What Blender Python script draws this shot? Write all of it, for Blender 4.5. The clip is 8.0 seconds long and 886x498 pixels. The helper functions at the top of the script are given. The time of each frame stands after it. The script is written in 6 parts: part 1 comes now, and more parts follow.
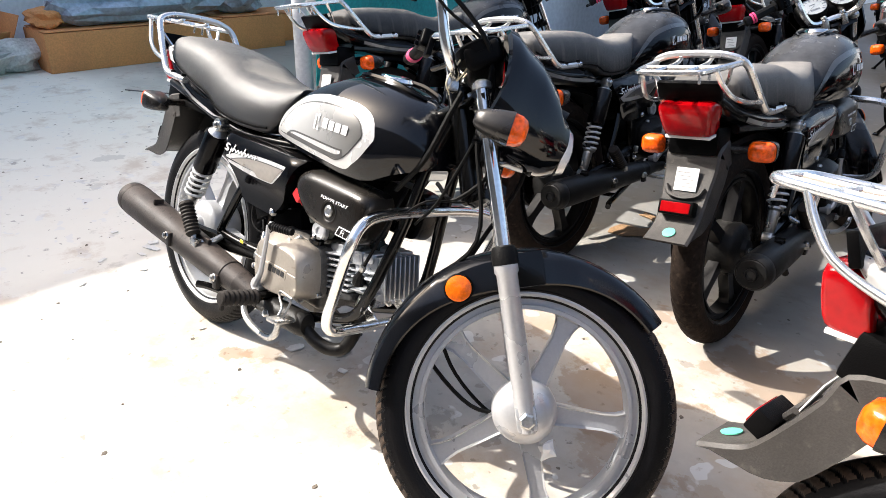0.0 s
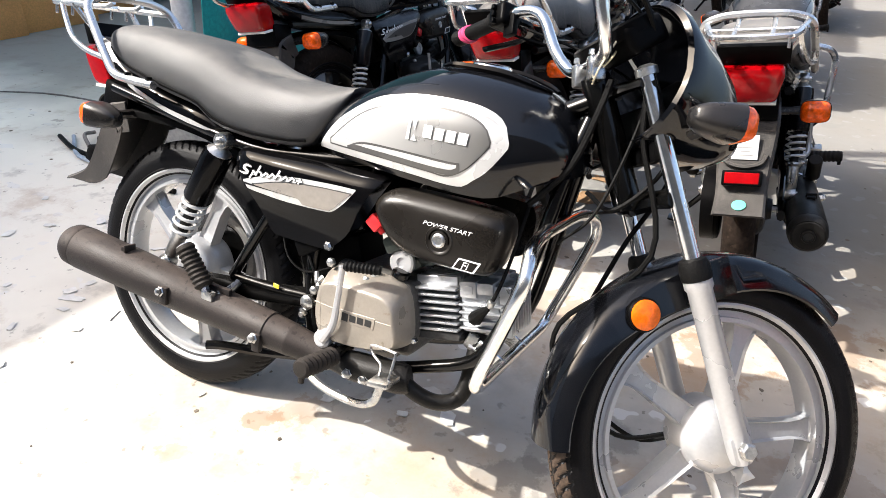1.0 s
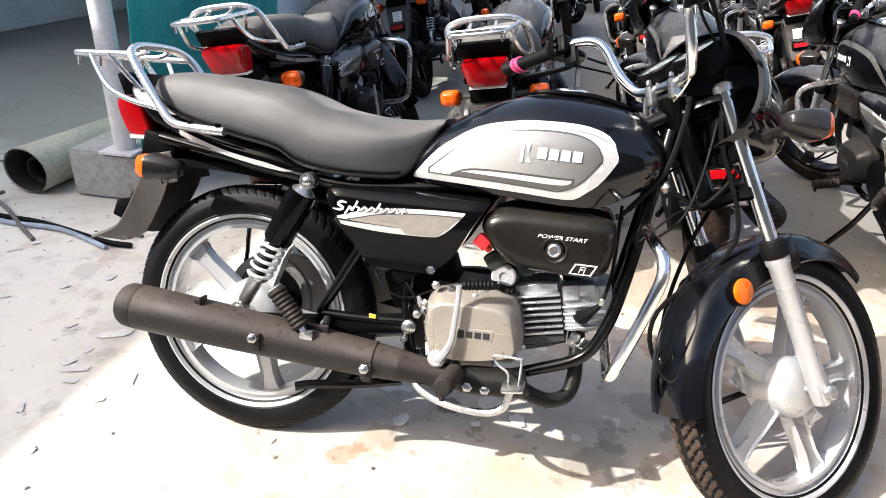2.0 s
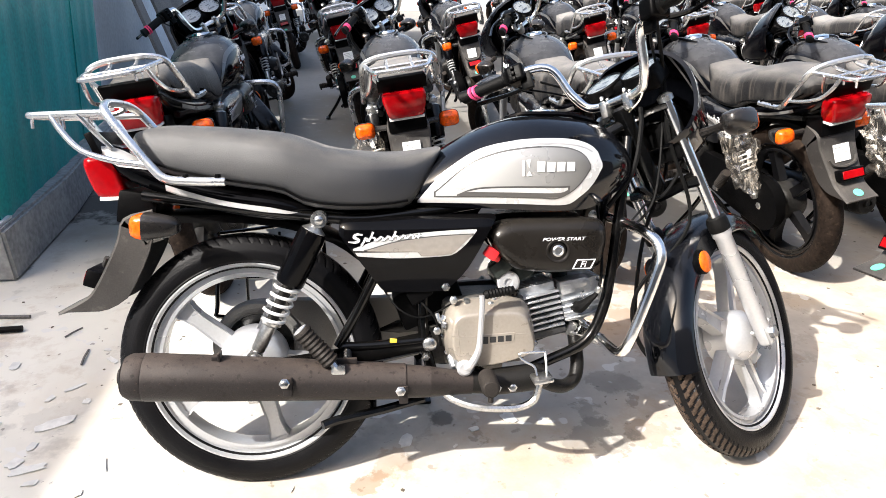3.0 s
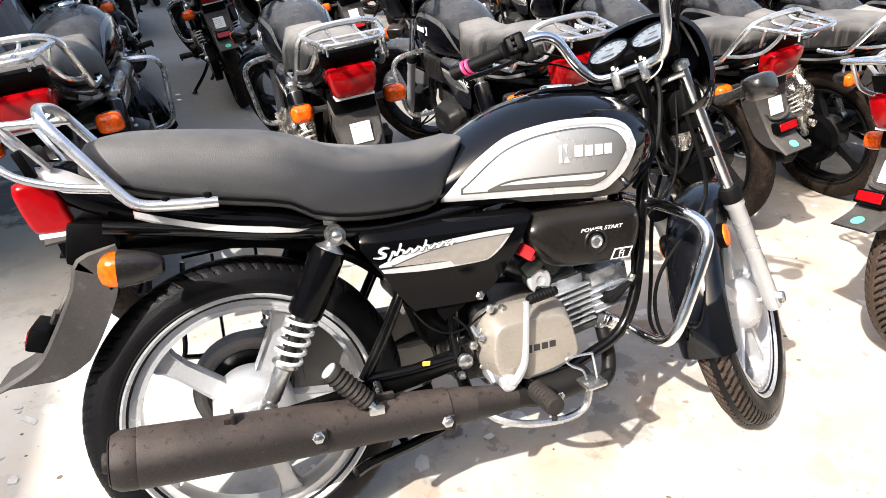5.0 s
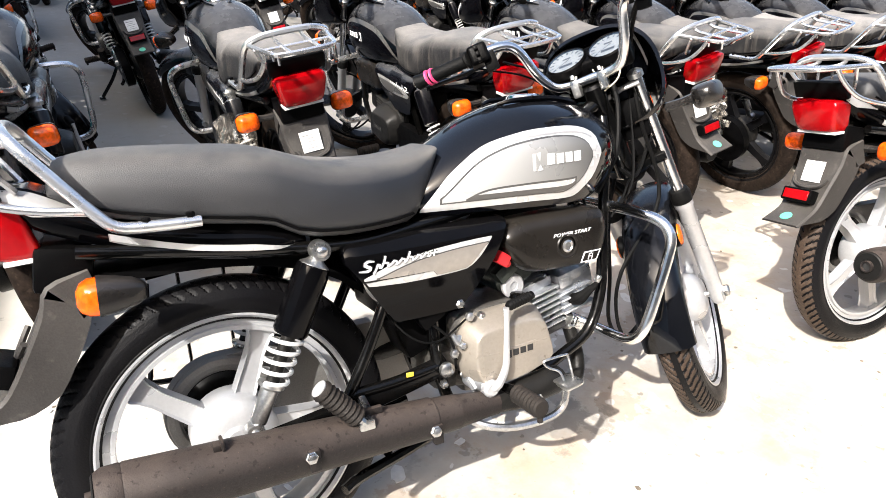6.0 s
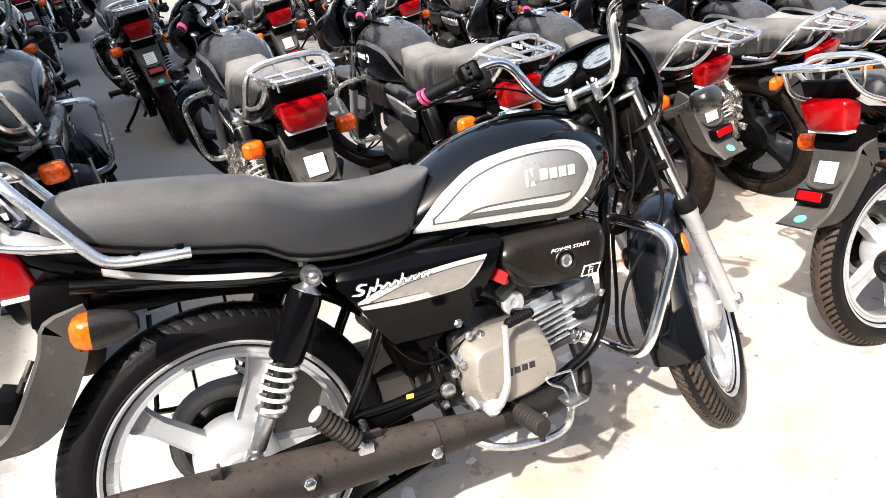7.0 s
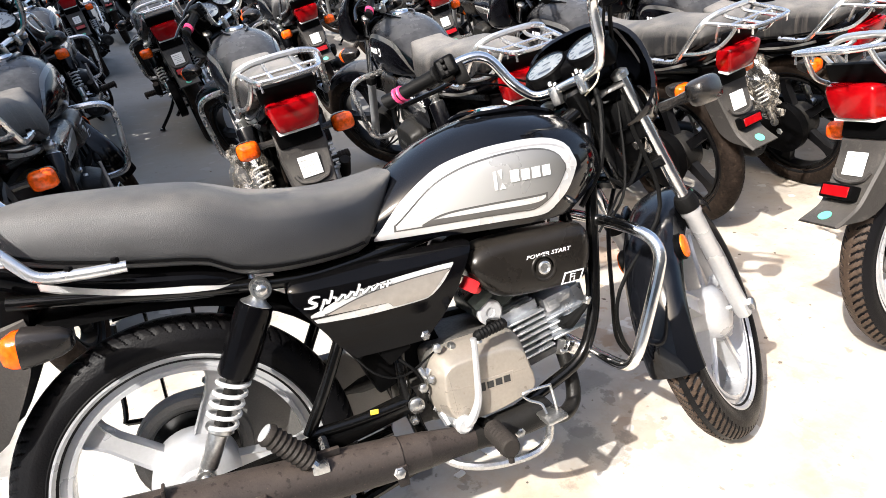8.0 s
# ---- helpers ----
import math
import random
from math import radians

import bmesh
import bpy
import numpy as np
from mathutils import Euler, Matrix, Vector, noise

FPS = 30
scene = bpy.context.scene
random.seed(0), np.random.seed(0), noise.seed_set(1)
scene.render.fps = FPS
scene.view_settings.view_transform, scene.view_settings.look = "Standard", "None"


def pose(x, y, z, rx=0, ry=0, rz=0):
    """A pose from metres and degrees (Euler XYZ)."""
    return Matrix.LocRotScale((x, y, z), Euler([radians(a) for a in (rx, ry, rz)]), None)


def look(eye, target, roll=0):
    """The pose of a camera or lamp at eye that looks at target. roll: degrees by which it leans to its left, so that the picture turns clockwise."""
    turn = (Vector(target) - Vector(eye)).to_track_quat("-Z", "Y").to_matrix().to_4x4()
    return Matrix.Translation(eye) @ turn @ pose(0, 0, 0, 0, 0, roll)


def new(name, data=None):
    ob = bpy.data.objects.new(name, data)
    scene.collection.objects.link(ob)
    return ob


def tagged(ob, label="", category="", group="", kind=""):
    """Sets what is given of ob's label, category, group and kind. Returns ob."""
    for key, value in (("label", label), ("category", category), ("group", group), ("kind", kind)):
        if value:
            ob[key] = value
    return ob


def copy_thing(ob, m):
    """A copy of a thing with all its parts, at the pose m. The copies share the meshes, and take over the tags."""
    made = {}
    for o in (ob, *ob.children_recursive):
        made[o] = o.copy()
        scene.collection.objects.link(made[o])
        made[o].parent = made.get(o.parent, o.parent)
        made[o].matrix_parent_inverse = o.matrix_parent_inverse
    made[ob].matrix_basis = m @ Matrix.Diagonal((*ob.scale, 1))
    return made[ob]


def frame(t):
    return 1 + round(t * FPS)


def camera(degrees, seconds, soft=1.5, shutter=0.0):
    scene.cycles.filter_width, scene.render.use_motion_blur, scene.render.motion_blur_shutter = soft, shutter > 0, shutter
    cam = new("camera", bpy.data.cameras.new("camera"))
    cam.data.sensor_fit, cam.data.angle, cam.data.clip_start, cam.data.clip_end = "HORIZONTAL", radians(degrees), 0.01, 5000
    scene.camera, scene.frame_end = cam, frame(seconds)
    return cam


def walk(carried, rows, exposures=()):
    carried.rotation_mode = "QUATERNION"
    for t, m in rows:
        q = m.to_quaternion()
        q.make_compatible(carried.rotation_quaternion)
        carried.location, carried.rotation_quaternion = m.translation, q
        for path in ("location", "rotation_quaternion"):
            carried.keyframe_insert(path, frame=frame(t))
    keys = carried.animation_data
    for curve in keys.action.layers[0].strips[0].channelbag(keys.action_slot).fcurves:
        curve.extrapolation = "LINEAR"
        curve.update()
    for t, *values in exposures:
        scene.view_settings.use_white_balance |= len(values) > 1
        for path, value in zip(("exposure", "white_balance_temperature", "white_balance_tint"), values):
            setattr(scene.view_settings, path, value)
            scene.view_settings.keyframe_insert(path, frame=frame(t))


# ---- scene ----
cam = camera(66.4, 8.0, 0.7)
# seconds, eye, target, roll
PATH = [
    (0, (1.8692, -0.8636, 1.1896), (0.6164, 0.4232, 0.3094), 1.79),
    (0.5, (1.5942, -0.9541, 1.1832), (0.5005, 0.4441, 0.2618), -0.21),
    (1, (1.1957, -0.9987, 1.1667), (0.4105, 0.5651, 0.1982), 1.80),
    (1.5, (0.9349, -1.1648, 1.1813), (0.3389, 0.4838, 0.2186), -1.19),
    (1.7, (0.8571, -1.2287, 1.1857), (0.3407, 0.4679, 0.2610), 0.76),
    (2.8, (0.3754, -1.3360, 1.1770), (0.4840, 0.4731, 0.3314), -0.16),
    (3, (0.2861, -1.4026, 1.1939), (0.4964, 0.4208, 0.3995), 0.93),
    (3.5, (0.1640, -1.4519, 1.1970), (0.4903, 0.3783, 0.4596), 3.70),
    (4, (0.1210, -1.3426, 1.1862), (0.5360, 0.4546, 0.4130), 1.39),
    (4.5, (0.0694, -1.2009, 1.1920), (0.5084, 0.5456, 0.3220), 0.03),
    (4.7, (0.0366, -1.1553, 1.1862), (0.5515, 0.5587, 0.2934), 0.87),
    (5.8, (-0.1585, -1.0381, 1.2054), (0.6663, 0.5560, 0.3229), 0.93),
    (6, (-0.1521, -1.0419, 1.2041), (0.7184, 0.5259, 0.3187), 2.73),
    (6.5, (-0.1330, -1.0652, 1.2122), (0.7508, 0.5073, 0.3484), 2.30),
    (7, (-0.0836, -1.0680, 1.2150), (0.7106, 0.5585, 0.3644), -0.84),
    (7.5, (0.0466, -1.0868, 1.2223), (0.7697, 0.6026, 0.4330), -1.08),
    (8, (0.1106, -1.0641, 1.2069), (0.7457, 0.6201, 0.3352), -3.64),
]
walk(cam, [(t, look(eye, target, roll)) for t, eye, target, roll in PATH])

# ---- light: a clear morning sun from behind the shed, open sky ----
SUN = Vector((-0.98, -0.56, 1.0)).normalized()
world = bpy.data.worlds.new("sky")
scene.world = world
world.use_nodes = True
wt = world.node_tree
sky = wt.nodes.new("ShaderNodeTexSky")
sky.sky_type, sky.sun_disc = "NISHITA", False
sky.sun_elevation, sky.sun_rotation = math.asin(SUN.z), math.atan2(SUN.x, SUN.y)
sky.air_density, sky.dust_density, sky.ozone_density = 1.0, 5.5, 0.5
wt.links.new(sky.outputs[0], wt.nodes["Background"].inputs[0])
wt.nodes["Background"].inputs[1].default_value = 0.15
sun = new("sun", bpy.data.lights.new("sun", "SUN"))
sun.data.energy, sun.data.angle, sun.data.color = 3.7, radians(0.6), (1.0, 0.97, 0.93)
sun.matrix_world = look(SUN * 30, (0, 0, 0))
scene.view_settings.exposure = 1.30


# ---- materials ----
def material(name, color, rough=0.5, metal=0.0, vary=0.25, grain=60.0, patch=4.0, bump=0.0, coat=0.0, dust=0.0,
             dust_color=(0.32, 0.29, 0.25), spec=0.5, island=0.0, low=-0.1):
    m = bpy.data.materials.new(name)
    m.use_nodes = True
    nt, n = m.node_tree, m.node_tree.nodes
    b = n["Principled BSDF"]
    co = n.new("ShaderNodeTexCoord")
    big, fine = n.new("ShaderNodeTexNoise"), n.new("ShaderNodeTexNoise")
    big.inputs["Scale"].default_value, big.inputs["Detail"].default_value = patch, 6
    fine.inputs["Scale"].default_value, fine.inputs["Detail"].default_value = grain, 4
    for t in (big, fine):
        nt.links.new(co.outputs["Object"], t.inputs["Vector"])
    add = n.new("ShaderNodeMath")
    add.operation = "ADD"
    nt.links.new(big.outputs["Fac"], add.inputs[0])
    nt.links.new(fine.outputs["Fac"], add.inputs[1])
    rng = n.new("ShaderNodeMapRange")
    rng.inputs["From Min"].default_value, rng.inputs["From Max"].default_value = 0.7, 1.3
    rng.inputs["To Min"].default_value, rng.inputs["To Max"].default_value = 1 - vary, 1 + vary
    nt.links.new(add.outputs[0], rng.inputs["Value"])
    mul = n.new("ShaderNodeVectorMath")
    mul.operation = "SCALE"
    mul.inputs[0].default_value = color
    nt.links.new(rng.outputs[0], mul.inputs["Scale"])
    out = mul.outputs[0]
    rr = n.new("ShaderNodeMapRange")
    rr.inputs["From Min"].default_value, rr.inputs["From Max"].default_value = 0.36, 0.64
    rr.inputs["To Min"].default_value, rr.inputs["To Max"].default_value = max(0.02, rough - 0.08), min(1, rough + 0.12)
    nt.links.new(big.outputs["Fac"], rr.inputs["Value"])
    rout = rr.outputs[0]
    if dust:
        geo, sep = n.new("ShaderNodeNewGeometry"), n.new("ShaderNodeSeparateXYZ")
        nt.links.new(geo.outputs["Normal"], sep.inputs[0])
        up = n.new("ShaderNodeMapRange")
        up.inputs["From Min"].default_value, up.inputs["From Max"].default_value = low, 0.95
        nt.links.new(sep.outputs["Z"], up.inputs["Value"])
        wide = n.new("ShaderNodeTexNoise")
        wide.inputs["Scale"].default_value, wide.inputs["Detail"].default_value = 9.0, 8
        wide.inputs["Roughness"].default_value = 0.7
        nt.links.new(co.outputs["Object"], wide.inputs["Vector"])
        wr = n.new("ShaderNodeMapRange")
        wr.inputs["From Min"].default_value, wr.inputs["From Max"].default_value = 0.3, 0.7
        wr.inputs["To Min"].default_value, wr.inputs["To Max"].default_value = 0.25 * dust, dust
        nt.links.new(wide.outputs["Fac"], wr.inputs["Value"])
        dm = n.new("ShaderNodeMath")
        dm.operation, dm.use_clamp = "MULTIPLY", True
        nt.links.new(up.outputs[0], dm.inputs[0])
        nt.links.new(wr.outputs[0], dm.inputs[1])
        mx = n.new("ShaderNodeMix")
        mx.data_type = "RGBA"
        nt.links.new(dm.outputs[0], mx.inputs["Factor"])
        nt.links.new(out, mx.inputs["A"])
        mx.inputs["B"].default_value = (*dust_color, 1)
        out = mx.outputs["Result"]
        rm = n.new("ShaderNodeMix")
        nt.links.new(dm.outputs[0], rm.inputs["Factor"])
        nt.links.new(rout, rm.inputs["A"])
        rm.inputs["B"].default_value = 0.85
        rout = rm.outputs["Result"]
    if island:
        oi = n.new("ShaderNodeObjectInfo")
        hv = n.new("ShaderNodeMapRange")
        hv.inputs["To Min"].default_value, hv.inputs["To Max"].default_value = 1 - island, 1 + island
        nt.links.new(oi.outputs["Random"], hv.inputs["Value"])
        sc = n.new("ShaderNodeVectorMath")
        sc.operation = "SCALE"
        nt.links.new(out, sc.inputs[0])
        nt.links.new(hv.outputs[0], sc.inputs["Scale"])
        out = sc.outputs[0]
    nt.links.new(out, b.inputs["Base Color"])
    nt.links.new(rout, b.inputs["Roughness"])
    b.inputs["Metallic"].default_value = metal
    b.inputs["Specular IOR Level"].default_value = spec
    b.inputs["Coat Weight"].default_value, b.inputs["Coat Roughness"].default_value = coat, 0.06
    if bump:
        bp = n.new("ShaderNodeBump")
        bp.inputs["Strength"].default_value, bp.inputs["Distance"].default_value = bump, 0.004
        nt.links.new(fine.outputs["Fac"], bp.inputs["Height"])
        nt.links.new(bp.outputs[0], b.inputs["Normal"])
    return m


PAINT = material("black_gloss_paint", (0.0012, 0.0012, 0.0016), 0.06, 0, 0.3, 200, 6, 0, 0.0, 0.006, spec=0.12)
# same black paint with the sky's bluish sheen put into its colour
SHEEN_PAINT = material("black_paint_with_sky_sheen", (0.0022, 0.0025, 0.0036), 0.08, 0, 0.3, 200, 6, 0, 0.0, 0.012, (0.3, 0.31, 0.34), spec=0.42)
SATIN_BLACK = material("black_side_panel_paint", (0.0012, 0.0012, 0.0016), 0.05, 0, 0.3, 200, 6, 0, 0.0, 0.008, spec=0.15)
PAINT_DUSTY = material("dusty_black_paint", (0.0018, 0.0018, 0.0026), 0.13, 0, 0.3, 200, 6, 0, 0.0, 0.28, (0.33, 0.335, 0.35), spec=0.26, low=0.4)
PLASTIC = material("black_plastic", (0.0018, 0.0018, 0.002), 0.38, 0, 0.3, 400, 12, 0.15, 0, 0.005, spec=0.05)
SIGNAL_BODY = material("glossy_dark_signal_housing", (0.010, 0.009, 0.0085), 0.22, 0, 0.3, 300, 12, 0.05, 0, 0.16, (0.18, 0.155, 0.14), spec=0.45, low=0.2)
GREY_PLASTIC = material("sun_greyed_mudflap_plastic", (0.028, 0.026, 0.0248), 0.5, 0, 0.3, 300, 10, 0.2, 0, 0.22, spec=0.3)
CASE_PLASTIC = material("grey_chain_case_plastic", (0.125, 0.122, 0.116), 0.5, 0, 0.2, 300, 10, 0.15, 0, 0.2)
FRAME = material("black_frame_enamel", (0.0012, 0.0012, 0.0012), 0.14, 0, 0.3, 200, 10, 0.05, 0.0, 0.01, spec=0.32)
RUBBER = material("tyre_rubber", (0.0035, 0.0035, 0.0042), 0.42, 0, 0.3, 250, 8, 0.2, 0, 0.01, (0.20, 0.15, 0.11), spec=0.13)
TREAD = material("brown_dusted_tread_rubber", (0.044, 0.029, 0.020), 0.6, 0, 0.5, 160, 10, 0.3, 0, 0.1, (0.22, 0.15, 0.10), spec=0.3)
RUBBER_DIRTY = material("brown_dusty_tyre_rubber", (0.014, 0.0095, 0.0072), 0.75, 0, 0.6, 90, 9, 0.3, 0, 0.12, (0.22, 0.15, 0.10), spec=0.09)
PEG_RUBBER = material("dusty_peg_rubber", (0.012, 0.0105, 0.0095), 0.6, 0, 0.3, 300, 10, 0.3, 0, 0.12, (0.20, 0.155, 0.12), spec=0.2)
GRIP = material("grip_rubber", (0.004, 0.004, 0.004), 0.55, 0, 0.3, 300, 10, 0.3, spec=0.11)
VINYL = material("dark_grey_seat_vinyl", (0.0085, 0.009, 0.0105), 0.40, 0, 0.15, 900, 7, 0.3, 0, 0.46, (0.25, 0.232, 0.205), spec=0.8, low=0.55)
def dust_patch(m, c, r, color):
    """A powdery patch of dust lying at c, about r across, with a ragged edge."""
    nt, n = m.node_tree, m.node_tree.nodes
    b = n["Principled BSDF"]
    base = b.inputs["Base Color"].links[0].from_socket
    co, sub, div, ln, ns, ad, mr, mx = (n.new("ShaderNode" + k) for k in ("TexCoord", "VectorMath", "VectorMath", "VectorMath", "TexNoise", "Math", "MapRange", "Mix"))
    sub.operation, div.operation, ln.operation, ad.operation = "SUBTRACT", "DIVIDE", "LENGTH", "MULTIPLY_ADD"
    sub.inputs[1].default_value, div.inputs[1].default_value = c, r
    ns.inputs["Scale"].default_value, ns.inputs["Detail"].default_value = 22, 8
    nt.links.new(co.outputs["Object"], sub.inputs[0])
    nt.links.new(co.outputs["Object"], ns.inputs["Vector"])
    nt.links.new(sub.outputs[0], div.inputs[0])
    nt.links.new(div.outputs[0], ln.inputs[0])
    nt.links.new(ns.outputs["Fac"], ad.inputs[0])
    ad.inputs[1].default_value = 1.2
    nt.links.new(ln.outputs["Value"], ad.inputs[2])
    for k, v in (("From Min", 1.75), ("From Max", 1.25), ("To Min", 0.0), ("To Max", 0.6)):
        mr.inputs[k].default_value = v
    nt.links.new(ad.outputs[0], mr.inputs["Value"])
    mx.data_type = "RGBA"
    nt.links.new(mr.outputs[0], mx.inputs["Factor"])
    nt.links.new(base, mx.inputs["A"])
    mx.inputs["B"].default_value = (*color, 1)
    nt.links.new(mx.outputs["Result"], b.inputs["Base Color"])


def streaks(m, across, along, lo, hi, color, amount):
    """Dry run marks: noise drawn out down the sides."""
    speckle(m, 1.0, lo, hi, color, amount, 5)
    nt, n = m.node_tree, m.node_tree.nodes
    mp = n.new("ShaderNodeMapping")
    mp.inputs["Scale"].default_value = (across, along, along)
    t = [k for k in n if k.type == "TEX_NOISE"][-1]
    nt.links.new(t.inputs["Vector"].links[0].from_socket, mp.inputs["Vector"])
    nt.links.new(mp.outputs[0], t.inputs["Vector"])
    geo, sep, side, mul = (n.new("ShaderNode" + k) for k in ("NewGeometry", "SeparateXYZ", "MapRange", "Math"))
    nt.links.new(geo.outputs["Normal"], sep.inputs[0])
    side.inputs["From Min"].default_value, side.inputs["From Max"].default_value = 0.75, 0.2
    nt.links.new(sep.outputs["Z"], side.inputs["Value"])
    mx = [k for k in n if k.type == "MIX"][-1]
    mul.operation = "MULTIPLY"
    nt.links.new(mx.inputs["Factor"].links[0].from_socket, mul.inputs[0])
    nt.links.new(side.outputs[0], mul.inputs[1])
    nt.links.new(mul.outputs[0], mx.inputs["Factor"])


def speckle(m, scale, lo, hi, color, amount, detail=3.0):
    """Specks and blots of another colour where a fine noise runs high."""
    nt, n = m.node_tree, m.node_tree.nodes
    b = n["Principled BSDF"]
    base = b.inputs["Base Color"].links[0].from_socket
    co, ns, mr, mx = (n.new("ShaderNode" + k) for k in ("TexCoord", "TexNoise", "MapRange", "Mix"))
    ns.inputs["Scale"].default_value, ns.inputs["Detail"].default_value = scale, detail
    nt.links.new(co.outputs["Object"], ns.inputs["Vector"])
    for k, v in (("From Min", lo), ("From Max", hi), ("To Min", 0.0), ("To Max", amount)):
        mr.inputs[k].default_value = v
    nt.links.new(ns.outputs["Fac"], mr.inputs["Value"])
    mx.data_type = "RGBA"
    nt.links.new(mr.outputs[0], mx.inputs["Factor"])
    nt.links.new(base, mx.inputs["A"])
    mx.inputs["B"].default_value = (*color, 1)
    nt.links.new(mx.outputs["Result"], b.inputs["Base Color"])


dust_patch(VINYL, (0.19, 0.0, 0.815), (0.12, 0.065, 0.04), (0.30, 0.27, 0.225))
VINYL_DUSTY = material("dusty_seat_vinyl", (0.018, 0.018, 0.019), 0.45, 0, 0.3, 800, 9, 0.35, 0, 0.74, (0.33, 0.312, 0.290), spec=0.3, island=0.35, low=0.1)
CHROME = material("chrome", (0.80, 0.80, 0.79), 0.14, 1.0, 0.14, 120, 8)
SATIN = material("hazy_plated_tube", (0.72, 0.72, 0.715), 0.24, 0.9, 0.05, 150, 9)
STEEL = material("zinc_steel", (0.50, 0.50, 0.49), 0.28, 0.95, 0.25, 200, 14)
ALLOY = material("silver_alloy_paint", (0.475, 0.48, 0.49), 0.31, 0.42, 0.06, 150, 6, 0.0, 0.1, 0.03, (0.5, 0.46, 0.4))
BLACK_ALLOY = material("black_alloy_paint", (0.003, 0.003, 0.0035), 0.3, 0, 0.3, 150, 6, 0.05, 0.0, 0.03, spec=0.16)
ENGINE = material("champagne_engine_paint", (0.335, 0.300, 0.255), 0.32, 0.42, 0.08, 150, 9, 0.04, 0.1, 0.10, (0.3, 0.24, 0.18))
CAST = material("cast_aluminium", (0.50, 0.515, 0.535), 0.33, 0.75, 0.12, 140, 16, 0.15)
CASE_CAST = material("oily_grey_casting", (0.10, 0.095, 0.088), 0.45, 0.5, 0.35, 140, 16, 0.3, 0, 0.1)
# cylinder core darker than its fins: shade between them put in its colour
CAST_SHADED = material("shaded_fin_roots", (0.05, 0.05, 0.05), 0.5, 0.4, 0.35, 140, 16, 0.25)
THROTTLE = material("dark_greenish_casting", (0.030, 0.038, 0.034), 0.35, 0.4, 0.3, 140, 16, 0.2)
DARK_CAST = material("black_engine_enamel", (0.007, 0.007, 0.007), 0.4, 0.1, 0.4, 140, 16, 0.25, 0, 0.07, spec=0.16)
SPRING = material("pale_spring_enamel", (0.62, 0.62, 0.61), 0.35, 0.1, 0.12, 160, 12)
# dust on upper faces also holds the muffler's sunlit top in its colour
EXHAUST = material("matt_brown_exhaust_coating", (0.0165, 0.0138, 0.0132), 0.5, 0, 0.3, 350, 7, 0.2, 0, 0.30, (0.20, 0.155, 0.128), spec=0.22, low=0.34)
BLACK_PIPE = material("dusty_black_exhaust_coating", (0.005, 0.005, 0.005), 0.4, 0, 0.3, 350, 7, 0.2, 0, 0.05, spec=0.18)
AIRBOX = material("dark_brown_satin_plastic", (0.0070, 0.0058, 0.0048), 0.28, 0, 0.25, 400, 8, 0.08, 0.0, 0.05, spec=0.26)
SILVER_DECAL = material("bright_silver_decal", (0.56, 0.56, 0.555), 0.28, 0.25, 0.06, 60, 4, 0, 0.4)
GREY_DECAL = material("grey_metallic_decal", (0.36, 0.355, 0.345), 0.32, 0.35, 0.1, 80, 4, 0, 0.5)
def graded(name, a, b, x0, x1):
    """Metallic paint that goes from one shade to another along the bike."""
    m = material(name, (0.5, 0.5, 0.5), 0.3, 0.25, 0.05, 80, 4, 0, 0.4)
    nt, n = m.node_tree, m.node_tree.nodes
    co, sep, r, mx = n.new("ShaderNodeTexCoord"), n.new("ShaderNodeSeparateXYZ"), n.new("ShaderNodeMapRange"), n.new("ShaderNodeMix")
    mx.data_type = "RGBA"
    r.inputs["From Min"].default_value, r.inputs["From Max"].default_value = x0, x1
    nt.links.new(co.outputs["Object"], sep.inputs[0])
    nt.links.new(sep.outputs["X"], r.inputs["Value"])
    nt.links.new(r.outputs[0], mx.inputs["Factor"])
    mx.inputs["A"].default_value, mx.inputs["B"].default_value = (*a, 1), (*b, 1)
    nt.links.new(mx.outputs["Result"], n["Principled BSDF"].inputs["Base Color"])
    return m


speckle(EXHAUST, 90, 0.59, 0.67, (0.012, 0.009, 0.008), 0.7)
speckle(EXHAUST, 210, 0.68, 0.74, (0.12, 0.08, 0.06), 0.4)
speckle(ENGINE, 60, 0.66, 0.74, (0.16, 0.12, 0.09), 0.5)
streaks(VINYL_DUSTY, 75, 2.0, 0.52, 0.68, (0.30, 0.26, 0.22), 0.16)
speckle(VINYL_DUSTY, 9, 0.5, 0.7, (0.20, 0.18, 0.16), 0.22, 7)
speckle(RUBBER_DIRTY, 60, 0.58, 0.70, (0.06, 0.042, 0.03), 0.35)
speckle(GREY_PLASTIC, 45, 0.60, 0.70, (0.10, 0.09, 0.08), 0.4, 6)
PANEL_FIELD = material("champagne_grey_decal", (0.30, 0.275, 0.245), 0.3, 0.3, 0.1, 80, 4, 0, 0.4)
FADE_DECAL = graded("silver_to_grey_decal", (0.50, 0.50, 0.49), (0.125, 0.123, 0.118), 0.50, 0.77)
DARK_DECAL = material("charcoal_decal", (0.075, 0.073, 0.070), 0.3, 0.2, 0.1, 80, 4, 0, 0.5)
WHITE_MARK = material("white_marking", (0.8, 0.8, 0.8), 0.4, 0, 0.04)
DARK_MARK = material("dark_marking", (0.02, 0.02, 0.02), 0.5, 0, 0.1)
RED_LENS = material("red_lens", (0.27, 0.0012, 0.003), 0.10, 0, 0.18, 60, 14, 0.05, 0.0, 0.0, spec=0.4)
REFLECTOR = material("amber_reflector", (0.80, 0.14, 0.004), 0.12, 0, 0.3, 110, 45, 0.3, 0.0, 0.0)
AMBER_LENS = material("amber_lens", (0.80, 0.098, 0.004), 0.12, 0, 0.45, 110, 45, 0.3, 0.0, 0.0)
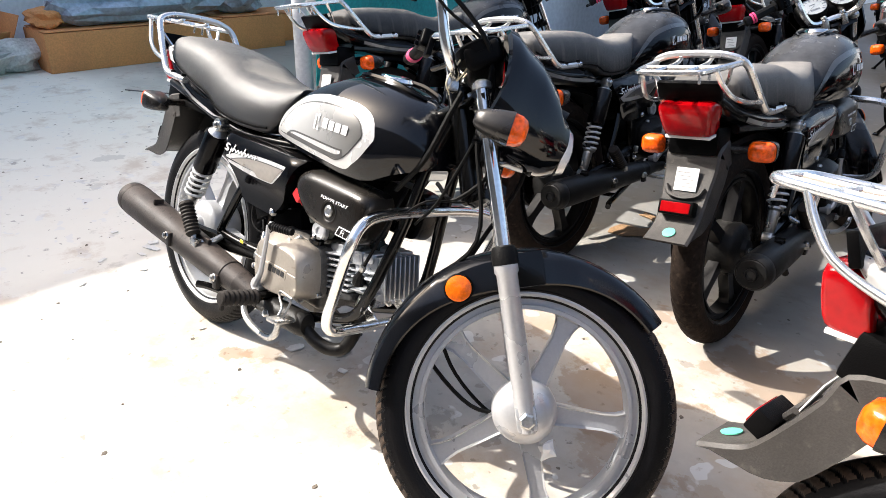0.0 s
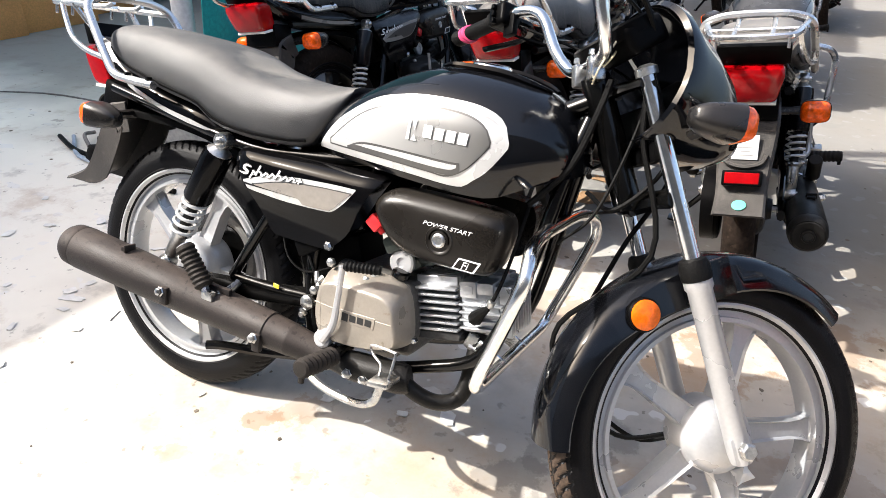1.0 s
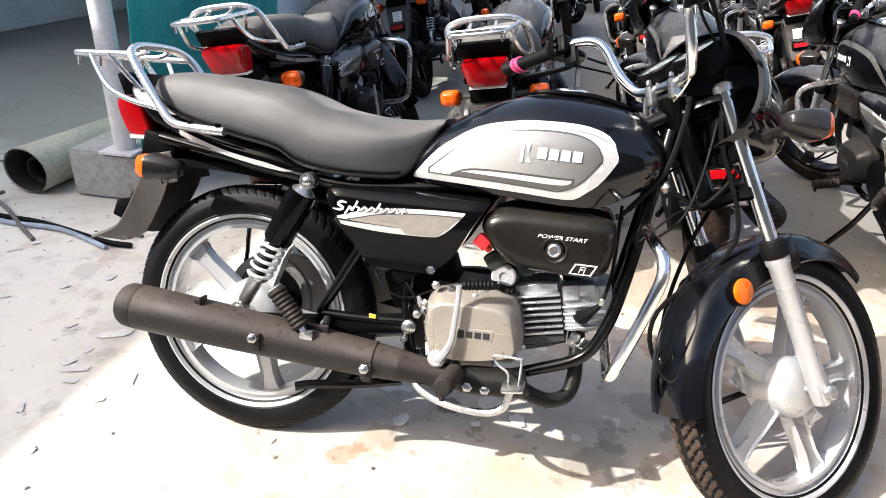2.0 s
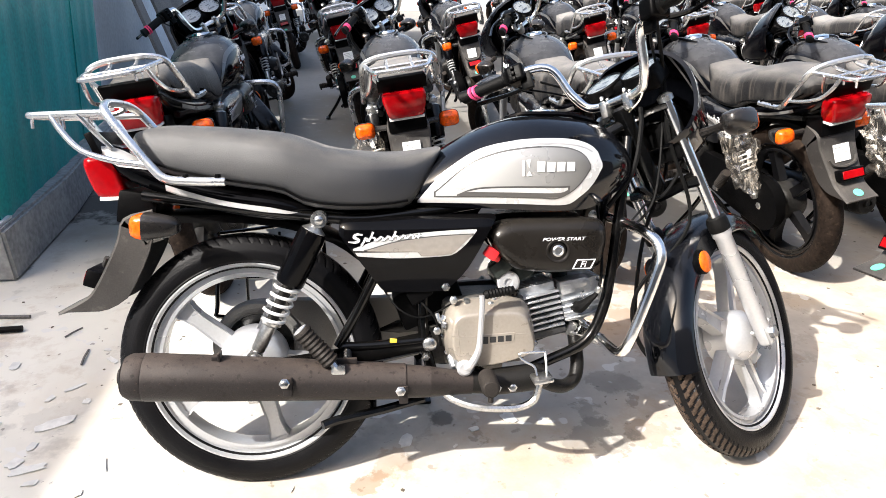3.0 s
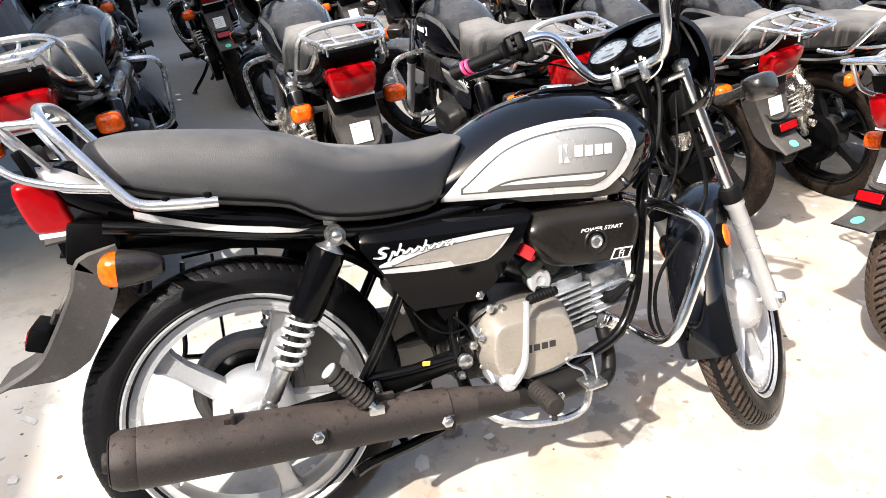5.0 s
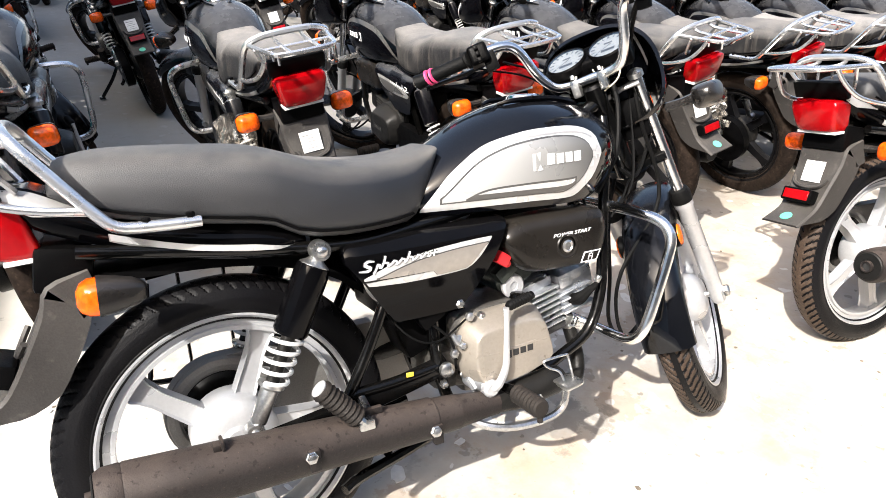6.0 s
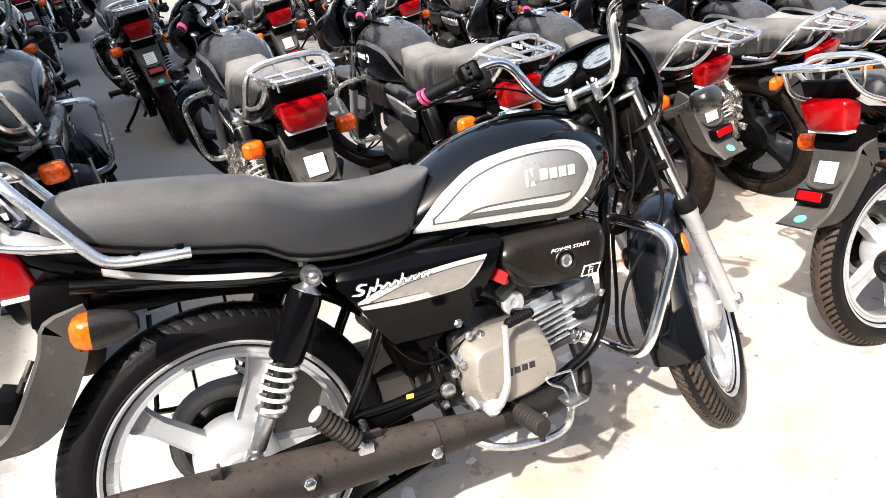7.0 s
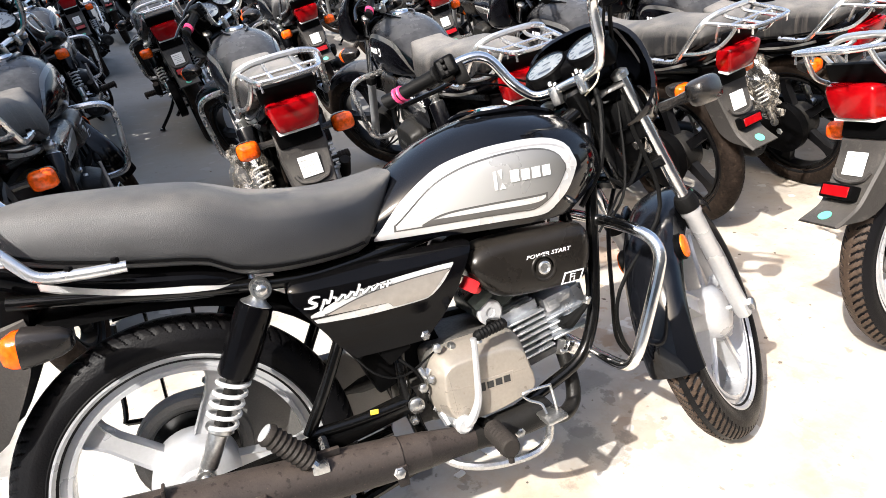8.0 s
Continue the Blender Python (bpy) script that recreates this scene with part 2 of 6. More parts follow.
CLEAR_LENS = material("clear_lens", (0.75, 0.74, 0.72), 0.12, 0, 0.1, 200, 10, 0.05, 0.6)
PINK = material("pink_rubber_band", (0.65, 0.05, 0.16), 0.5, 0, 0.1)
RED = material("red_plastic_plug", (0.62, 0.02, 0.025), 0.4, 0, 0.1)
YELLOW = material("yellow_label", (0.75, 0.55, 0.05), 0.5, 0, 0.1)
GREEN_DOT = material("green_sticker", (0.12, 0.52, 0.36), 0.45, 0, 0.1)
PAPER = material("white_paper_sticker", (0.78, 0.78, 0.76), 0.6, 0, 0.06)
DIAL = material("white_dial_face", (0.27, 0.27, 0.268), 0.35, 0, 0.08)
STRING = material("cream_string", (0.62, 0.56, 0.42), 0.8, 0, 0.15)


def glass_material(name, tint, rough, alpha):
    m = bpy.data.materials.new(name)
    m.use_nodes = True
    nt, n = m.node_tree, m.node_tree.nodes
    g, t, mx = n.new("ShaderNodeBsdfGlossy"), n.new("ShaderNodeBsdfTransparent"), n.new("ShaderNodeMixShader")
    g.inputs["Roughness"].default_value, g.inputs["Color"].default_value = rough, (1, 1, 1, 1)
    t.inputs["Color"].default_value = (*tint, 1)
    f = n.new("ShaderNodeTexNoise")
    f.inputs["Scale"].default_value = 40
    r = n.new("ShaderNodeMapRange")
    r.inputs["To Min"].default_value, r.inputs["To Max"].default_value = max(0, alpha - 0.1), alpha + 0.1
    nt.links.new(f.outputs["Fac"], r.inputs["Value"])
    nt.links.new(r.outputs[0], mx.inputs[0])
    nt.links.new(t.outputs[0], mx.inputs[1])
    nt.links.new(g.outputs[0], mx.inputs[2])
    nt.links.new(mx.outputs[0], n["Material Output"].inputs["Surface"])
    return m


LENS_GLASS = glass_material("instrument_glass", (0.95, 0.97, 0.97), 0.03, 0.12)
FILM = glass_material("clear_packing_film", (0.93, 0.91, 0.88), 0.28, 0.11)
nt_, n_ = FILM.node_tree, FILM.node_tree.nodes
haze, both, wave = n_.new("ShaderNodeBsdfDiffuse"), n_.new("ShaderNodeMixShader"), n_.new("ShaderNodeTexNoise")
haze.inputs["Color"].default_value = (0.62, 0.57, 0.50, 1)
wave.inputs["Scale"].default_value, wave.inputs["Detail"].default_value, wave.inputs["Distortion"].default_value = 14, 4, 1.2
lift = n_.new("ShaderNodeMapRange")
for k_, v_ in (("From Min", 0.54), ("From Max", 0.68), ("To Min", 0.02), ("To Max", 0.38)):
    lift.inputs[k_].default_value = v_
co_ = n_.new("ShaderNodeTexCoord")
map_ = n_.new("ShaderNodeMapping")
map_.inputs["Rotation"].default_value, map_.inputs["Scale"].default_value = (0.3, 0.75, 0.0), (3.4, 3.4, 0.5)
nt_.links.new(co_.outputs["Object"], map_.inputs["Vector"])
nt_.links.new(map_.outputs[0], wave.inputs["Vector"])
nt_.links.new(wave.outputs["Fac"], lift.inputs["Value"])
nt_.links.new(lift.outputs[0], both.inputs[0])
nt_.links.new(n_["Material Output"].inputs["Surface"].links[0].from_socket, both.inputs[1])
nt_.links.new(haze.outputs[0], both.inputs[2])
nt_.links.new(both.outputs[0], n_["Material Output"].inputs["Surface"])


# ---- mesh tools ----
def part(name, bm, mat, parent=None, label="", angle=38):
    bmesh.ops.recalc_face_normals(bm, faces=bm.faces)
    me = bpy.data.meshes.new(name)
    bm.to_mesh(me)
    bm.free()
    me.materials.append(mat)
    me.polygons.foreach_set("use_smooth", [True] * len(me.polygons))
    me.set_sharp_from_angle(angle=radians(angle))
    ob = new(name, me)
    ob.parent = parent
    if label:
        tagged(ob, label)
    return ob


def thing(name, label, category, m=None, group="", kind=""):
    ob = new(name)
    ob.empty_display_size = 0.2
    if m is not None:
        ob.matrix_world = m
    return tagged(ob, label, category, group, kind)


def smooth_path(pts, step=4, closed=False):
    p = [Vector(q) for q in pts]
    n, out = len(p), []
    for i in range(n if closed else n - 1):
        a, b = p[i], p[(i + 1) % n]
        z = p[i - 1] if (i or closed) else a * 2 - b
        c = p[(i + 2) % n] if (i + 2 < n or closed) else b * 2 - a
        for k in range(step):
            t = k / step
            out.append(0.5 * (2 * a + (b - z) * t + (2 * z - 5 * a + 4 * b - c) * t * t + (3 * a - z - 3 * b + c) * t ** 3))
    if not closed:
        out.append(p[-1])
    return out


def sweep(bm, pts, radius, segs=8, closed=False, step=4, flat=1.0):
    """A round (or flattened) bar along a smoothed line; radius: one number or one for each given point."""
    line = smooth_path(pts, step, closed) if step > 1 else [Vector(q) for q in pts]
    m = len(line)
    if isinstance(radius, (int, float)):
        rad = [radius] * m
    else:
        src = np.linspace(0, 1, len(radius))
        rad = [float(v) for v in np.interp(np.linspace(0, 1, m), src, radius)]
    rings, side = [], None
    for i, q in enumerate(line):
        d = (line[(i + 1) % m] - line[i - 1]) if closed else (line[min(i + 1, m - 1)] - line[max(i - 1, 0)])
        if d.length < 1e-9:
            d = Vector((0, 0, 1))
        d.normalize()
        if side is None:
            side = d.orthogonal().normalized()
            if abs(d.y) < 0.9:
                side = (Vector((0, 1, 0)) - d * d.y).normalized()
        side = (side - d * side.dot(d)).normalized()
        other = d.cross(side)
        rings.append([bm.verts.new(q + rad[i] * (math.cos(a) * side + math.sin(a) * other * flat))
                      for a in (2 * math.pi * k / segs for k in range(segs))])
    skin(bm, rings, closed, not closed)
    return bm


def skin(bm, rings, closed=False, caps=True):
    n = len(rings[0])
    for i in range(len(rings) if closed else len(rings) - 1):
        a, b = rings[i], rings[(i + 1) % len(rings)]
        for k in range(n):
            bm.faces.new((a[k], a[(k + 1) % n], b[(k + 1) % n], b[k]))
    if caps:
        bm.faces.new(rings[0])
        bm.faces.new(list(reversed(rings[-1])))


def loft(bm, rings, caps=True, closed=False):
    skin(bm, [[bm.verts.new(p) for p in r] for r in rings], closed, caps)
    return bm


def lathe(bm, profile, centre, axis, segs=24, loop=False):
    """Turns (radius, along) about an axis through centre."""
    ax = Vector(axis).normalized()
    u = ax.orthogonal().normalized()
    if abs(ax.y) > 0.9:
        u = Vector((1, 0, 0))
    v = ax.cross(u)
    c = Vector(centre)
    cols = []
    for k in range(segs):
        a = 2 * math.pi * k / segs
        d = math.cos(a) * u + math.sin(a) * v
        cols.append([bm.verts.new(c + d * max(r, 1e-5) + ax * h) for r, h in profile])
    n = len(profile)
    for k in range(segs):
        a, b = cols[k], cols[(k + 1) % segs]
        for i in range(n if loop else n - 1):
            j = (i + 1) % n
            bm.faces.new((a[i], a[j], b[j], b[i]))
    if not loop:
        for e in (0, -1):
            if profile[e][0] > 1e-4:
                bm.faces.new([c_[e] for c_ in cols])
    bmesh.ops.remove_doubles(bm, verts=bm.verts, dist=1e-5)
    return bm


def rod(bm, a, b, r, segs=10, edge=0.0):
    a, b = Vector(a), Vector(b)
    length = (b - a).length
    e = edge or min(r * 0.25, length * 0.2)
    return lathe(bm, [(r - e, 0), (r, e), (r, length - e), (r - e, length)], a, b - a, segs)


def slab(bm, outline, y0, y1, bevel=0.004, segs=2):
    """An outline of (x, z) made solid from y0 to y1, with rounded edges."""
    lo = [bm.verts.new((x, y0, z)) for x, z in outline]
    hi = [bm.verts.new((x, y1, z)) for x, z in outline]
    n, made = len(outline), []
    made.append(bm.faces.new(lo))
    made.append(bm.faces.new(list(reversed(hi))))
    for k in range(n):
        made.append(bm.faces.new((lo[k], hi[k], hi[(k + 1) % n], lo[(k + 1) % n])))
    if bevel:
        edges = {e for f in made[:2] for e in f.edges}
        bmesh.ops.bevel(bm, geom=list(edges), offset=bevel, segments=segs, affect="EDGES", profile=0.6)
    return bm


def block(bm, size, m, bevel=0.003, segs=2):
    g = bmesh.ops.create_cube(bm, size=1)["verts"]
    bmesh.ops.transform(bm, matrix=m @ Matrix.Diagonal((*size, 1)), verts=g)
    if bevel:
        bmesh.ops.bevel(bm, geom=list({e for v in g for e in v.link_edges}), offset=bevel, segments=segs, affect="EDGES", profile=0.6)
    return bm


def round_outline(pts, step=4):
    return [(q.x, q.z) for q in smooth_path([(x, 0, z) for x, z in pts], step, True)]


def curve(xs, ys):
    """A smooth line through the given pairs."""
    px = [Vector((x, 0, y)) for x, y in zip(xs, ys)]
    line = smooth_path(px, 8)
    ax, ay = [q.x for q in line], [q.z for q in line]
    return lambda x: float(np.interp(x, ax, ay))


def moved(bm, m):
    bmesh.ops.transform(bm, matrix=m, verts=bm.verts)
    return bm


def BM():
    return bmesh.new()


# ---- the motorcycle: x ahead, y to its left, z up, from the rear tyre's foot ----
AXLE, RAKE, STEER = 0.305, radians(26.0), radians(39.6)
REAR, FRONT = Vector((0, 0, AXLE)), Vector((1.23, 0, AXLE))
STEM = Vector((-math.sin(RAKE), 0, math.cos(RAKE)))
AHEAD = Vector((math.cos(RAKE), 0, math.sin(RAKE)))
FOOT = FRONT - 0.045 * AHEAD
TURN = Matrix.Translation(FOOT) @ Matrix.Rotation(STEER, 4, STEM) @ Matrix.Translation(-FOOT)


def fork_point(s, y, n=0.0):
    """A place on the unturned fork: s along it from the axle, y to the left, n ahead of it."""
    return FRONT + s * STEM + Vector((0, y, 0)) + n * AHEAD


tank_top = curve((0.385, 0.43, 0.459, 0.543, 0.643, 0.746, 0.822, 0.872, 0.902, 0.915), (0.742, 0.782, 0.803, 0.848, 0.876, 0.874, 0.857, 0.826, 0.785, 0.745))
tank_low = curve((0.385, 0.45, 0.55, 0.65, 0.72, 0.784, 0.832, 0.872, 0.915), (0.674, 0.672, 0.668, 0.663, 0.660, 0.664, 0.688, 0.706, 0.722))
tank_wide = curve((0.385, 0.45, 0.55, 0.65, 0.75, 0.82, 0.87, 0.90, 0.915), (0.085, 0.112, 0.136, 0.147, 0.144, 0.126, 0.098, 0.066, 0.03))


def tank_side(x, z):
    lo, hi = tank_low(x), tank_top(x)
    h = min(1.0, max(0.0, (z - lo) / (hi - lo)))
    if h < 0.36:
        s = 1 - 0.16 * ((0.36 - h) / 0.36) ** 2
    else:
        s = max(0.0, 1 - ((h - 0.36) / 0.64) ** 2.5) ** 0.5
    return tank_wide(x) * s


def tank_mesh(hi):
    bm = BM()
    xs = np.r_[np.linspace(0.385, 0.86, 22 if hi else 11), 0.885, 0.90, 0.91, 0.915]
    hs = [0, 0.08, 0.2, 0.32, 0.44, 0.55, 0.65, 0.74, 0.82, 0.89, 0.94, 0.975, 0.993]
    rings = []
    for x in xs:
        lo, up = tank_low(x), tank_top(x)
        zs = [lo + h * (up - lo) for h in hs]
        rings.append([(x, -tank_side(x, z), z) for z in zs] + [(x, 0, up)] + [(x, tank_side(x, z), z) for z in reversed(zs)])
    loft(bm, rings)
    return bm


def decal(top, low, x0, x1, lift, side, surface, cols=28, rows=6):
    """A thin sheet between two lines z(x), laid on a side surface y(x, z)."""
    bm = BM()
    grid = []
    for x in np.linspace(x0, x1, cols):
        a, b = low(x), max(top(x), low(x) + 1e-4)
        grid.append([bm.verts.new((x, side * (surface(x, z) + lift), z)) for z in np.linspace(a, b, rows)])
    for c, d in zip(grid, grid[1:]):
        for k in range(rows - 1):
            bm.faces.new((c[k], c[k + 1], d[k + 1], d[k]))
    return bm


def marks(shapes, side, surface, lift):
    """Flat plain marks: each a list of (x, z) corners on a side surface."""
    bm = BM()
    for s in shapes:
        bm.faces.new([bm.verts.new((x, side * (surface(x, z) + lift), z)) for x, z in s])
    return bm


def lettering(words, size, m, wide=1.0):
    """Flat raised lettering in the built-in font."""
    tc = bpy.data.curves.new("letters", "FONT")
    tc.body, tc.size, tc.extrude, tc.shear, tc.resolution_u = words, size, 0.0004, 0.3, 3
    to = bpy.data.objects.new("letters", tc)
    me = bpy.data.meshes.new_from_object(to)
    bpy.data.objects.remove(to)
    b = BM()
    b.from_mesh(me)
    return moved(b, m @ Matrix.Diagonal((wide, 1, 1, 1)))


def slanted(x, z, w, h, lean=0.0):
    return [(x, z), (x + w, z), (x + w + lean, z + h), (x + lean, z + h)]


def tyre_mesh(hi, front):
    """A road tyre: a smooth side wall with moulded rings, slanted grooves cut into shoulder and crown."""
    bm = BM()
    n, blocks = (640, 80) if hi else (240, 48)
    prof = [(0.228, 0.027), (0.238, 0.034), (0.246, 0.0385), (0.248, 0.0375), (0.260, 0.0415), (0.272, 0.0420), (0.274, 0.0410), (0.283, 0.0390), (0.291, 0.0350), (0.298, 0.0285), (0.3035, 0.0200), (0.3065, 0.0110), (0.3075, 0.0050)]
    if not hi:
        prof = prof[0:1] + prof[2:3] + prof[4:6] + prof[7:]
    else:
        side, crown = prof[:8], prof[7:]
        fine = [side[-1]]
        for (r0, y0), (r1, y1) in zip(crown, crown[1:]):
            fine += [(r0 + (r1 - r0) * t, y0 + (y1 - y0) * t) for t in (0.33, 0.67, 1.0)]
        prof = side[:-1] + fine
    prof = prof + [(r, -y) for r, y in reversed(prof)]
    cols, cut = [], []
    for k in range(n):
        a = 2 * math.pi * k / n
        col, low = [], []
        for r, y in prof:
            sunk = False
            if r > (0.284 if front or not hi else 0.2895):
                f = (k * blocks / n + abs(y) * (44 if front else 34) + (0.5 if y < 0 else 0)) % 1.0
                sunk = f < 0.25 and abs(y) > 0.009
                if front and abs(y) < 0.008:
                    sunk = True
                if sunk:
                    r -= 0.0036 if hi else 0.0045
            low.append(sunk)
            col.append(bm.verts.new((r * math.cos(a), y, r * math.sin(a))))
        cols.append(col)
        cut.append(low)
    for k in range(n):
        j = (k + 1) % n
        a, b = cols[k], cols[j]
        for i in range(len(prof) - 1):
            crown = min(prof[i][0], prof[i + 1][0]) > 0.289 and not (cut[k][i] or cut[j][i])
            bm.faces.new((a[i], a[i + 1], b[i + 1], b[i])).material_index = 1 if crown else 0
    return bm


def rim_mesh(hi, phase, front):
    bm = BM()
    half = [(0.236, 0.026), (0.243, 0.031), (0.243, 0.0365), (0.2385, 0.037), (0.235, 0.033), (0.229, 0.0255), (0.2275, 0.0195), (0.2165, 0.0195), (0.2150, 0.0265), (0.2075, 0.0265), (0.2055, 0.018)]
    lathe(bm, half + [(r, -y) for r, y in reversed(half)], (0, 0, 0), (0, 1, 0), 96 if hi else 40, True)
    return bm


def spoke_mesh(hi, turn):
    s = BM()
    w0, w1, d = 0.0235, 0.0160, 0.017
    pts = [(0.045, -w0), (0.09, -w0 * 0.82), (0.16, -w1), (0.188, -w1 * 1.04), (0.201, -w1 * 1.35), (0.209, -w1 * 2.0),
           (0.209, w1 * 2.0), (0.201, w1 * 1.35), (0.188, w1 * 1.04), (0.16, w1), (0.09, w0 * 0.82), (0.045, w0)]
    slab(s, pts, -d, d, 0.003, 1)
    if hi:
        big = [f for f in s.faces if abs(f.normal.y) > 0.9 and f.calc_area() > 0.003]
        bmesh.ops.inset_individual(s, faces=big, thickness=0.0038)
        for f in big:
            c = -0.006 if f.normal.y > 0 else 0.006
            for v in f.verts:
                v.co.y += c
    return moved(s, Matrix.Rotation(-radians(turn), 4, "Y"))


def wheel(bike, name, hi, mat, front, m, phase, tyre_mat):
    rim = part(name, moved(rim_mesh(hi, phase, front), m), mat, bike)
    tyre = part("tyre", moved(tyre_mesh(hi, front), m), tyre_mat, rim, "black road tyre with grooved tread")
    tyre.data.materials.append(TREAD if front and hi else tyre_mat)
    for k in range(5):
        part("spoke", moved(spoke_mesh(hi, phase + 72 * k), m), mat, rim)
    hub = BM()
    if front:
        lathe(hub, [(0.012, -0.062), (0.030, -0.060), (0.044, -0.055), (0.055, -0.047), (0.064, -0.036), (0.067, -0.02), (0.067, 0.03), (0.066, 0.04), (0.03, 0.05), (0.012, 0.052)], (0, 0, 0), (0, 1, 0), 40 if hi else 20)
    else:
        lathe(hub, [(0.014, -0.075), (0.03, -0.074), (0.034, -0.060), (0.062, -0.056), (0.074, -0.048), (0.080, -0.040), (0.080, 0.03), (0.07, 0.045), (0.02, 0.05)], (0, 0, 0), (0, 1, 0), 40 if hi else 20)
    part("hub", moved(hub, m), ALLOY if mat is ALLOY else DARK_CAST, rim, "cast drum brake hub")
    ax = BM()
    rod(ax, (0, -0.115 if front else -0.12, 0), (0, 0.115, 0), 0.009, 8)
    for s in (-1, 1):
        lathe(ax, [(0.015, 0), (0.016, 0.004), (0.016, 0.011), (0.012, 0.014)], (0, s * 0.108, 0), (0, s, 0), 6)
    part("axle", moved(ax, m), STEEL, rim, "plated axle and nut")
    return rim


def indicator(bike, at, back, out, m=Matrix.Identity(4)):
    """A turn signal at a place: back is the way its lens looks, out the way its stalk comes from."""
    at, back, out = Vector(at), Vector(back).normalized(), Vector(out).normalized()
    up = back.cross(out).normalized()
    f = Matrix((out, up, back)).transposed().to_4x4()
    f.translation = at
    def ring(z, w, h):
        return [f @ Vector((w * math.copysign(abs(math.cos(a)) ** 0.55, math.cos(a)), h * math.copysign(abs(math.sin(a)) ** 0.55, math.sin(a)), z))
                for a in (2 * math.pi * (k + 0.5) / 16 for k in range(16))]
    b = BM()
    loft(b, [ring(-0.074, 0.010, 0.009), ring(-0.070, 0.017, 0.014), ring(-0.055, 0.025, 0.021), ring(-0.030, 0.032, 0.026), ring(-0.008, 0.036, 0.029), ring(-0.005, 0.036, 0.029)])
    sweep(b, [f @ Vector((-0.030, 0, -0.02)), f @ Vector((-0.055, 0, -0.016)), f @ Vector((-0.095, 0, -0.01))], [0.013, 0.010, 0.012], 8, step=2)
    body = part("indicator", moved(b, m), SIGNAL_BODY, bike, "black turn signal with an amber lens")
    l = BM()
    loft(l, [ring(-0.006, 0.0345, 0.0275), ring(0.008, 0.033, 0.026), ring(0.018, 0.027, 0.021), ring(0.0235, 0.015, 0.011)])
    part("lens", moved(l, m), AMBER_LENS, body, "ribbed amber lens")


def motorcycle(name, label, hi, wheel_mat, m, paint, vinyl, tyre_mat, fancy, group):
    bike = thing(name, label, "motorcycle", Matrix.Identity(4), group)
    seg = 12 if hi else 7
    engine_mat, cast_mat, pipe_mat = (ENGINE, CAST, EXHAUST) if fancy else (DARK_CAST, DARK_CAST, BLACK_PIPE)
    # wheels
    wheel(bike, "rear_wheel", hi, wheel_mat, False, Matrix.Translation(REAR), 140, tyre_mat)
    wheel(bike, "front_wheel", hi, wheel_mat, True, TURN @ Matrix.Translation(FRONT), 82, tyre_mat)

    # fuel tank with its graphics
    gloss = SHEEN_PAINT if fancy else paint
    tank = part("fuel_tank", tank_mesh(hi), gloss, bike, "teardrop steel tank with silver side graphics" if fancy else "dusty teardrop steel tank", 50)
    out_top = curve((0.392, 0.43, 0.461, 0.526, 0.60, 0.66, 0.73, 0.775, 0.797, 0.806), (0.686, 0.731, 0.759, 0.799, 0.817, 0.822, 0.820, 0.808, 0.788, 0.762))
    out_low = curve((0.392, 0.50, 0.62, 0.72, 0.75, 0.776, 0.797, 0.806), (0.682, 0.681, 0.678, 0.674, 0.690, 0.712, 0.742, 0.758))
    in_top = curve((0.43, 0.50, 0.56, 0.62, 0.68, 0.73, 0.762, 0.774), (0.704, 0.762, 0.788, 0.799, 0.802, 0.797, 0.782, 0.760))
    in_low = curve((0.43, 0.56, 0.66, 0.70, 0.735, 0.76, 0.774), (0.698, 0.697, 0.693, 0.691, 0.708, 0.734, 0.756))
    sw_top = curve((0.475, 0.52, 0.60, 0.70, 0.728), (0.700, 0.716, 0.719, 0.717, 0.718))
    sw_low = curve((0.475, 0.52, 0.60, 0.70, 0.728), (0.698, 0.697, 0.695, 0.692, 0.702))
    for s in (-1, 1):
        if fancy:
            part("tank_graphic", decal(out_top, out_low, 0.393, 0.805, 0.0012, s, tank_side, 40, 9), SILVER_DECAL, tank, "bright silver tank decal")
            part("tank_graphic_groove", decal(lambda x: out_top(x) - 0.0105, lambda x: out_top(x) - 0.0140, 0.455, 0.782, 0.0017, s, tank_side, 40, 3), GREY_DECAL, tank, "grey line in the silver band")
            part("tank_graphic_line", decal(lambda x: in_top(x) + 0.0035, lambda x: in_low(x) - 0.003, 0.428, 0.776, 0.0019, s, tank_side, 36, 9), DARK_DECAL, tank, "dark pinstripe")
            part("tank_graphic_field", decal(in_top, in_low, 0.432, 0.774, 0.0026, s, tank_side, 36, 9), FADE_DECAL, tank, "silver to grey faded decal field")
            part("tank_graphic_swoosh", decal(sw_top, sw_low, 0.478, 0.727, 0.0033, s, tank_side, 30, 5), DARK_DECAL, tank, "charcoal swoosh")
            part("tank_graphic_flash", decal(lambda x: sw_top(x) - 0.004, lambda x: sw_low(x) + 0.010, 0.50, 0.722, 0.0040, s, tank_side, 30, 4), SILVER_DECAL, tank, "silver flash")
        else:
            part("tank_graphic", decal(out_top, lambda x: max(out_low(x), out_top(x) - 0.016), 0.393, 0.80, 0.0012, s, tank_side, 26, 3), DARK_DECAL, tank, "dim charcoal stripe")
        w = 0.0175
        plain = [slanted(0.618, 0.741, 0.006, 0.034, 0.001), [(0.628, 0.741), (0.640, 0.741), (0.634, 0.752)], [(0.628, 0.775), (0.637, 0.777), (0.634, 0.759)]]
        plain += [slanted(0.651 + 0.0225 * k, 0.750, w, 0.020 if k else 0.022, 0.001) for k in range(4)]
        part("tank_mark", marks(plain, s, tank_side, 0.005), WHITE_MARK, tank, "plain white marking")
    c = BM()
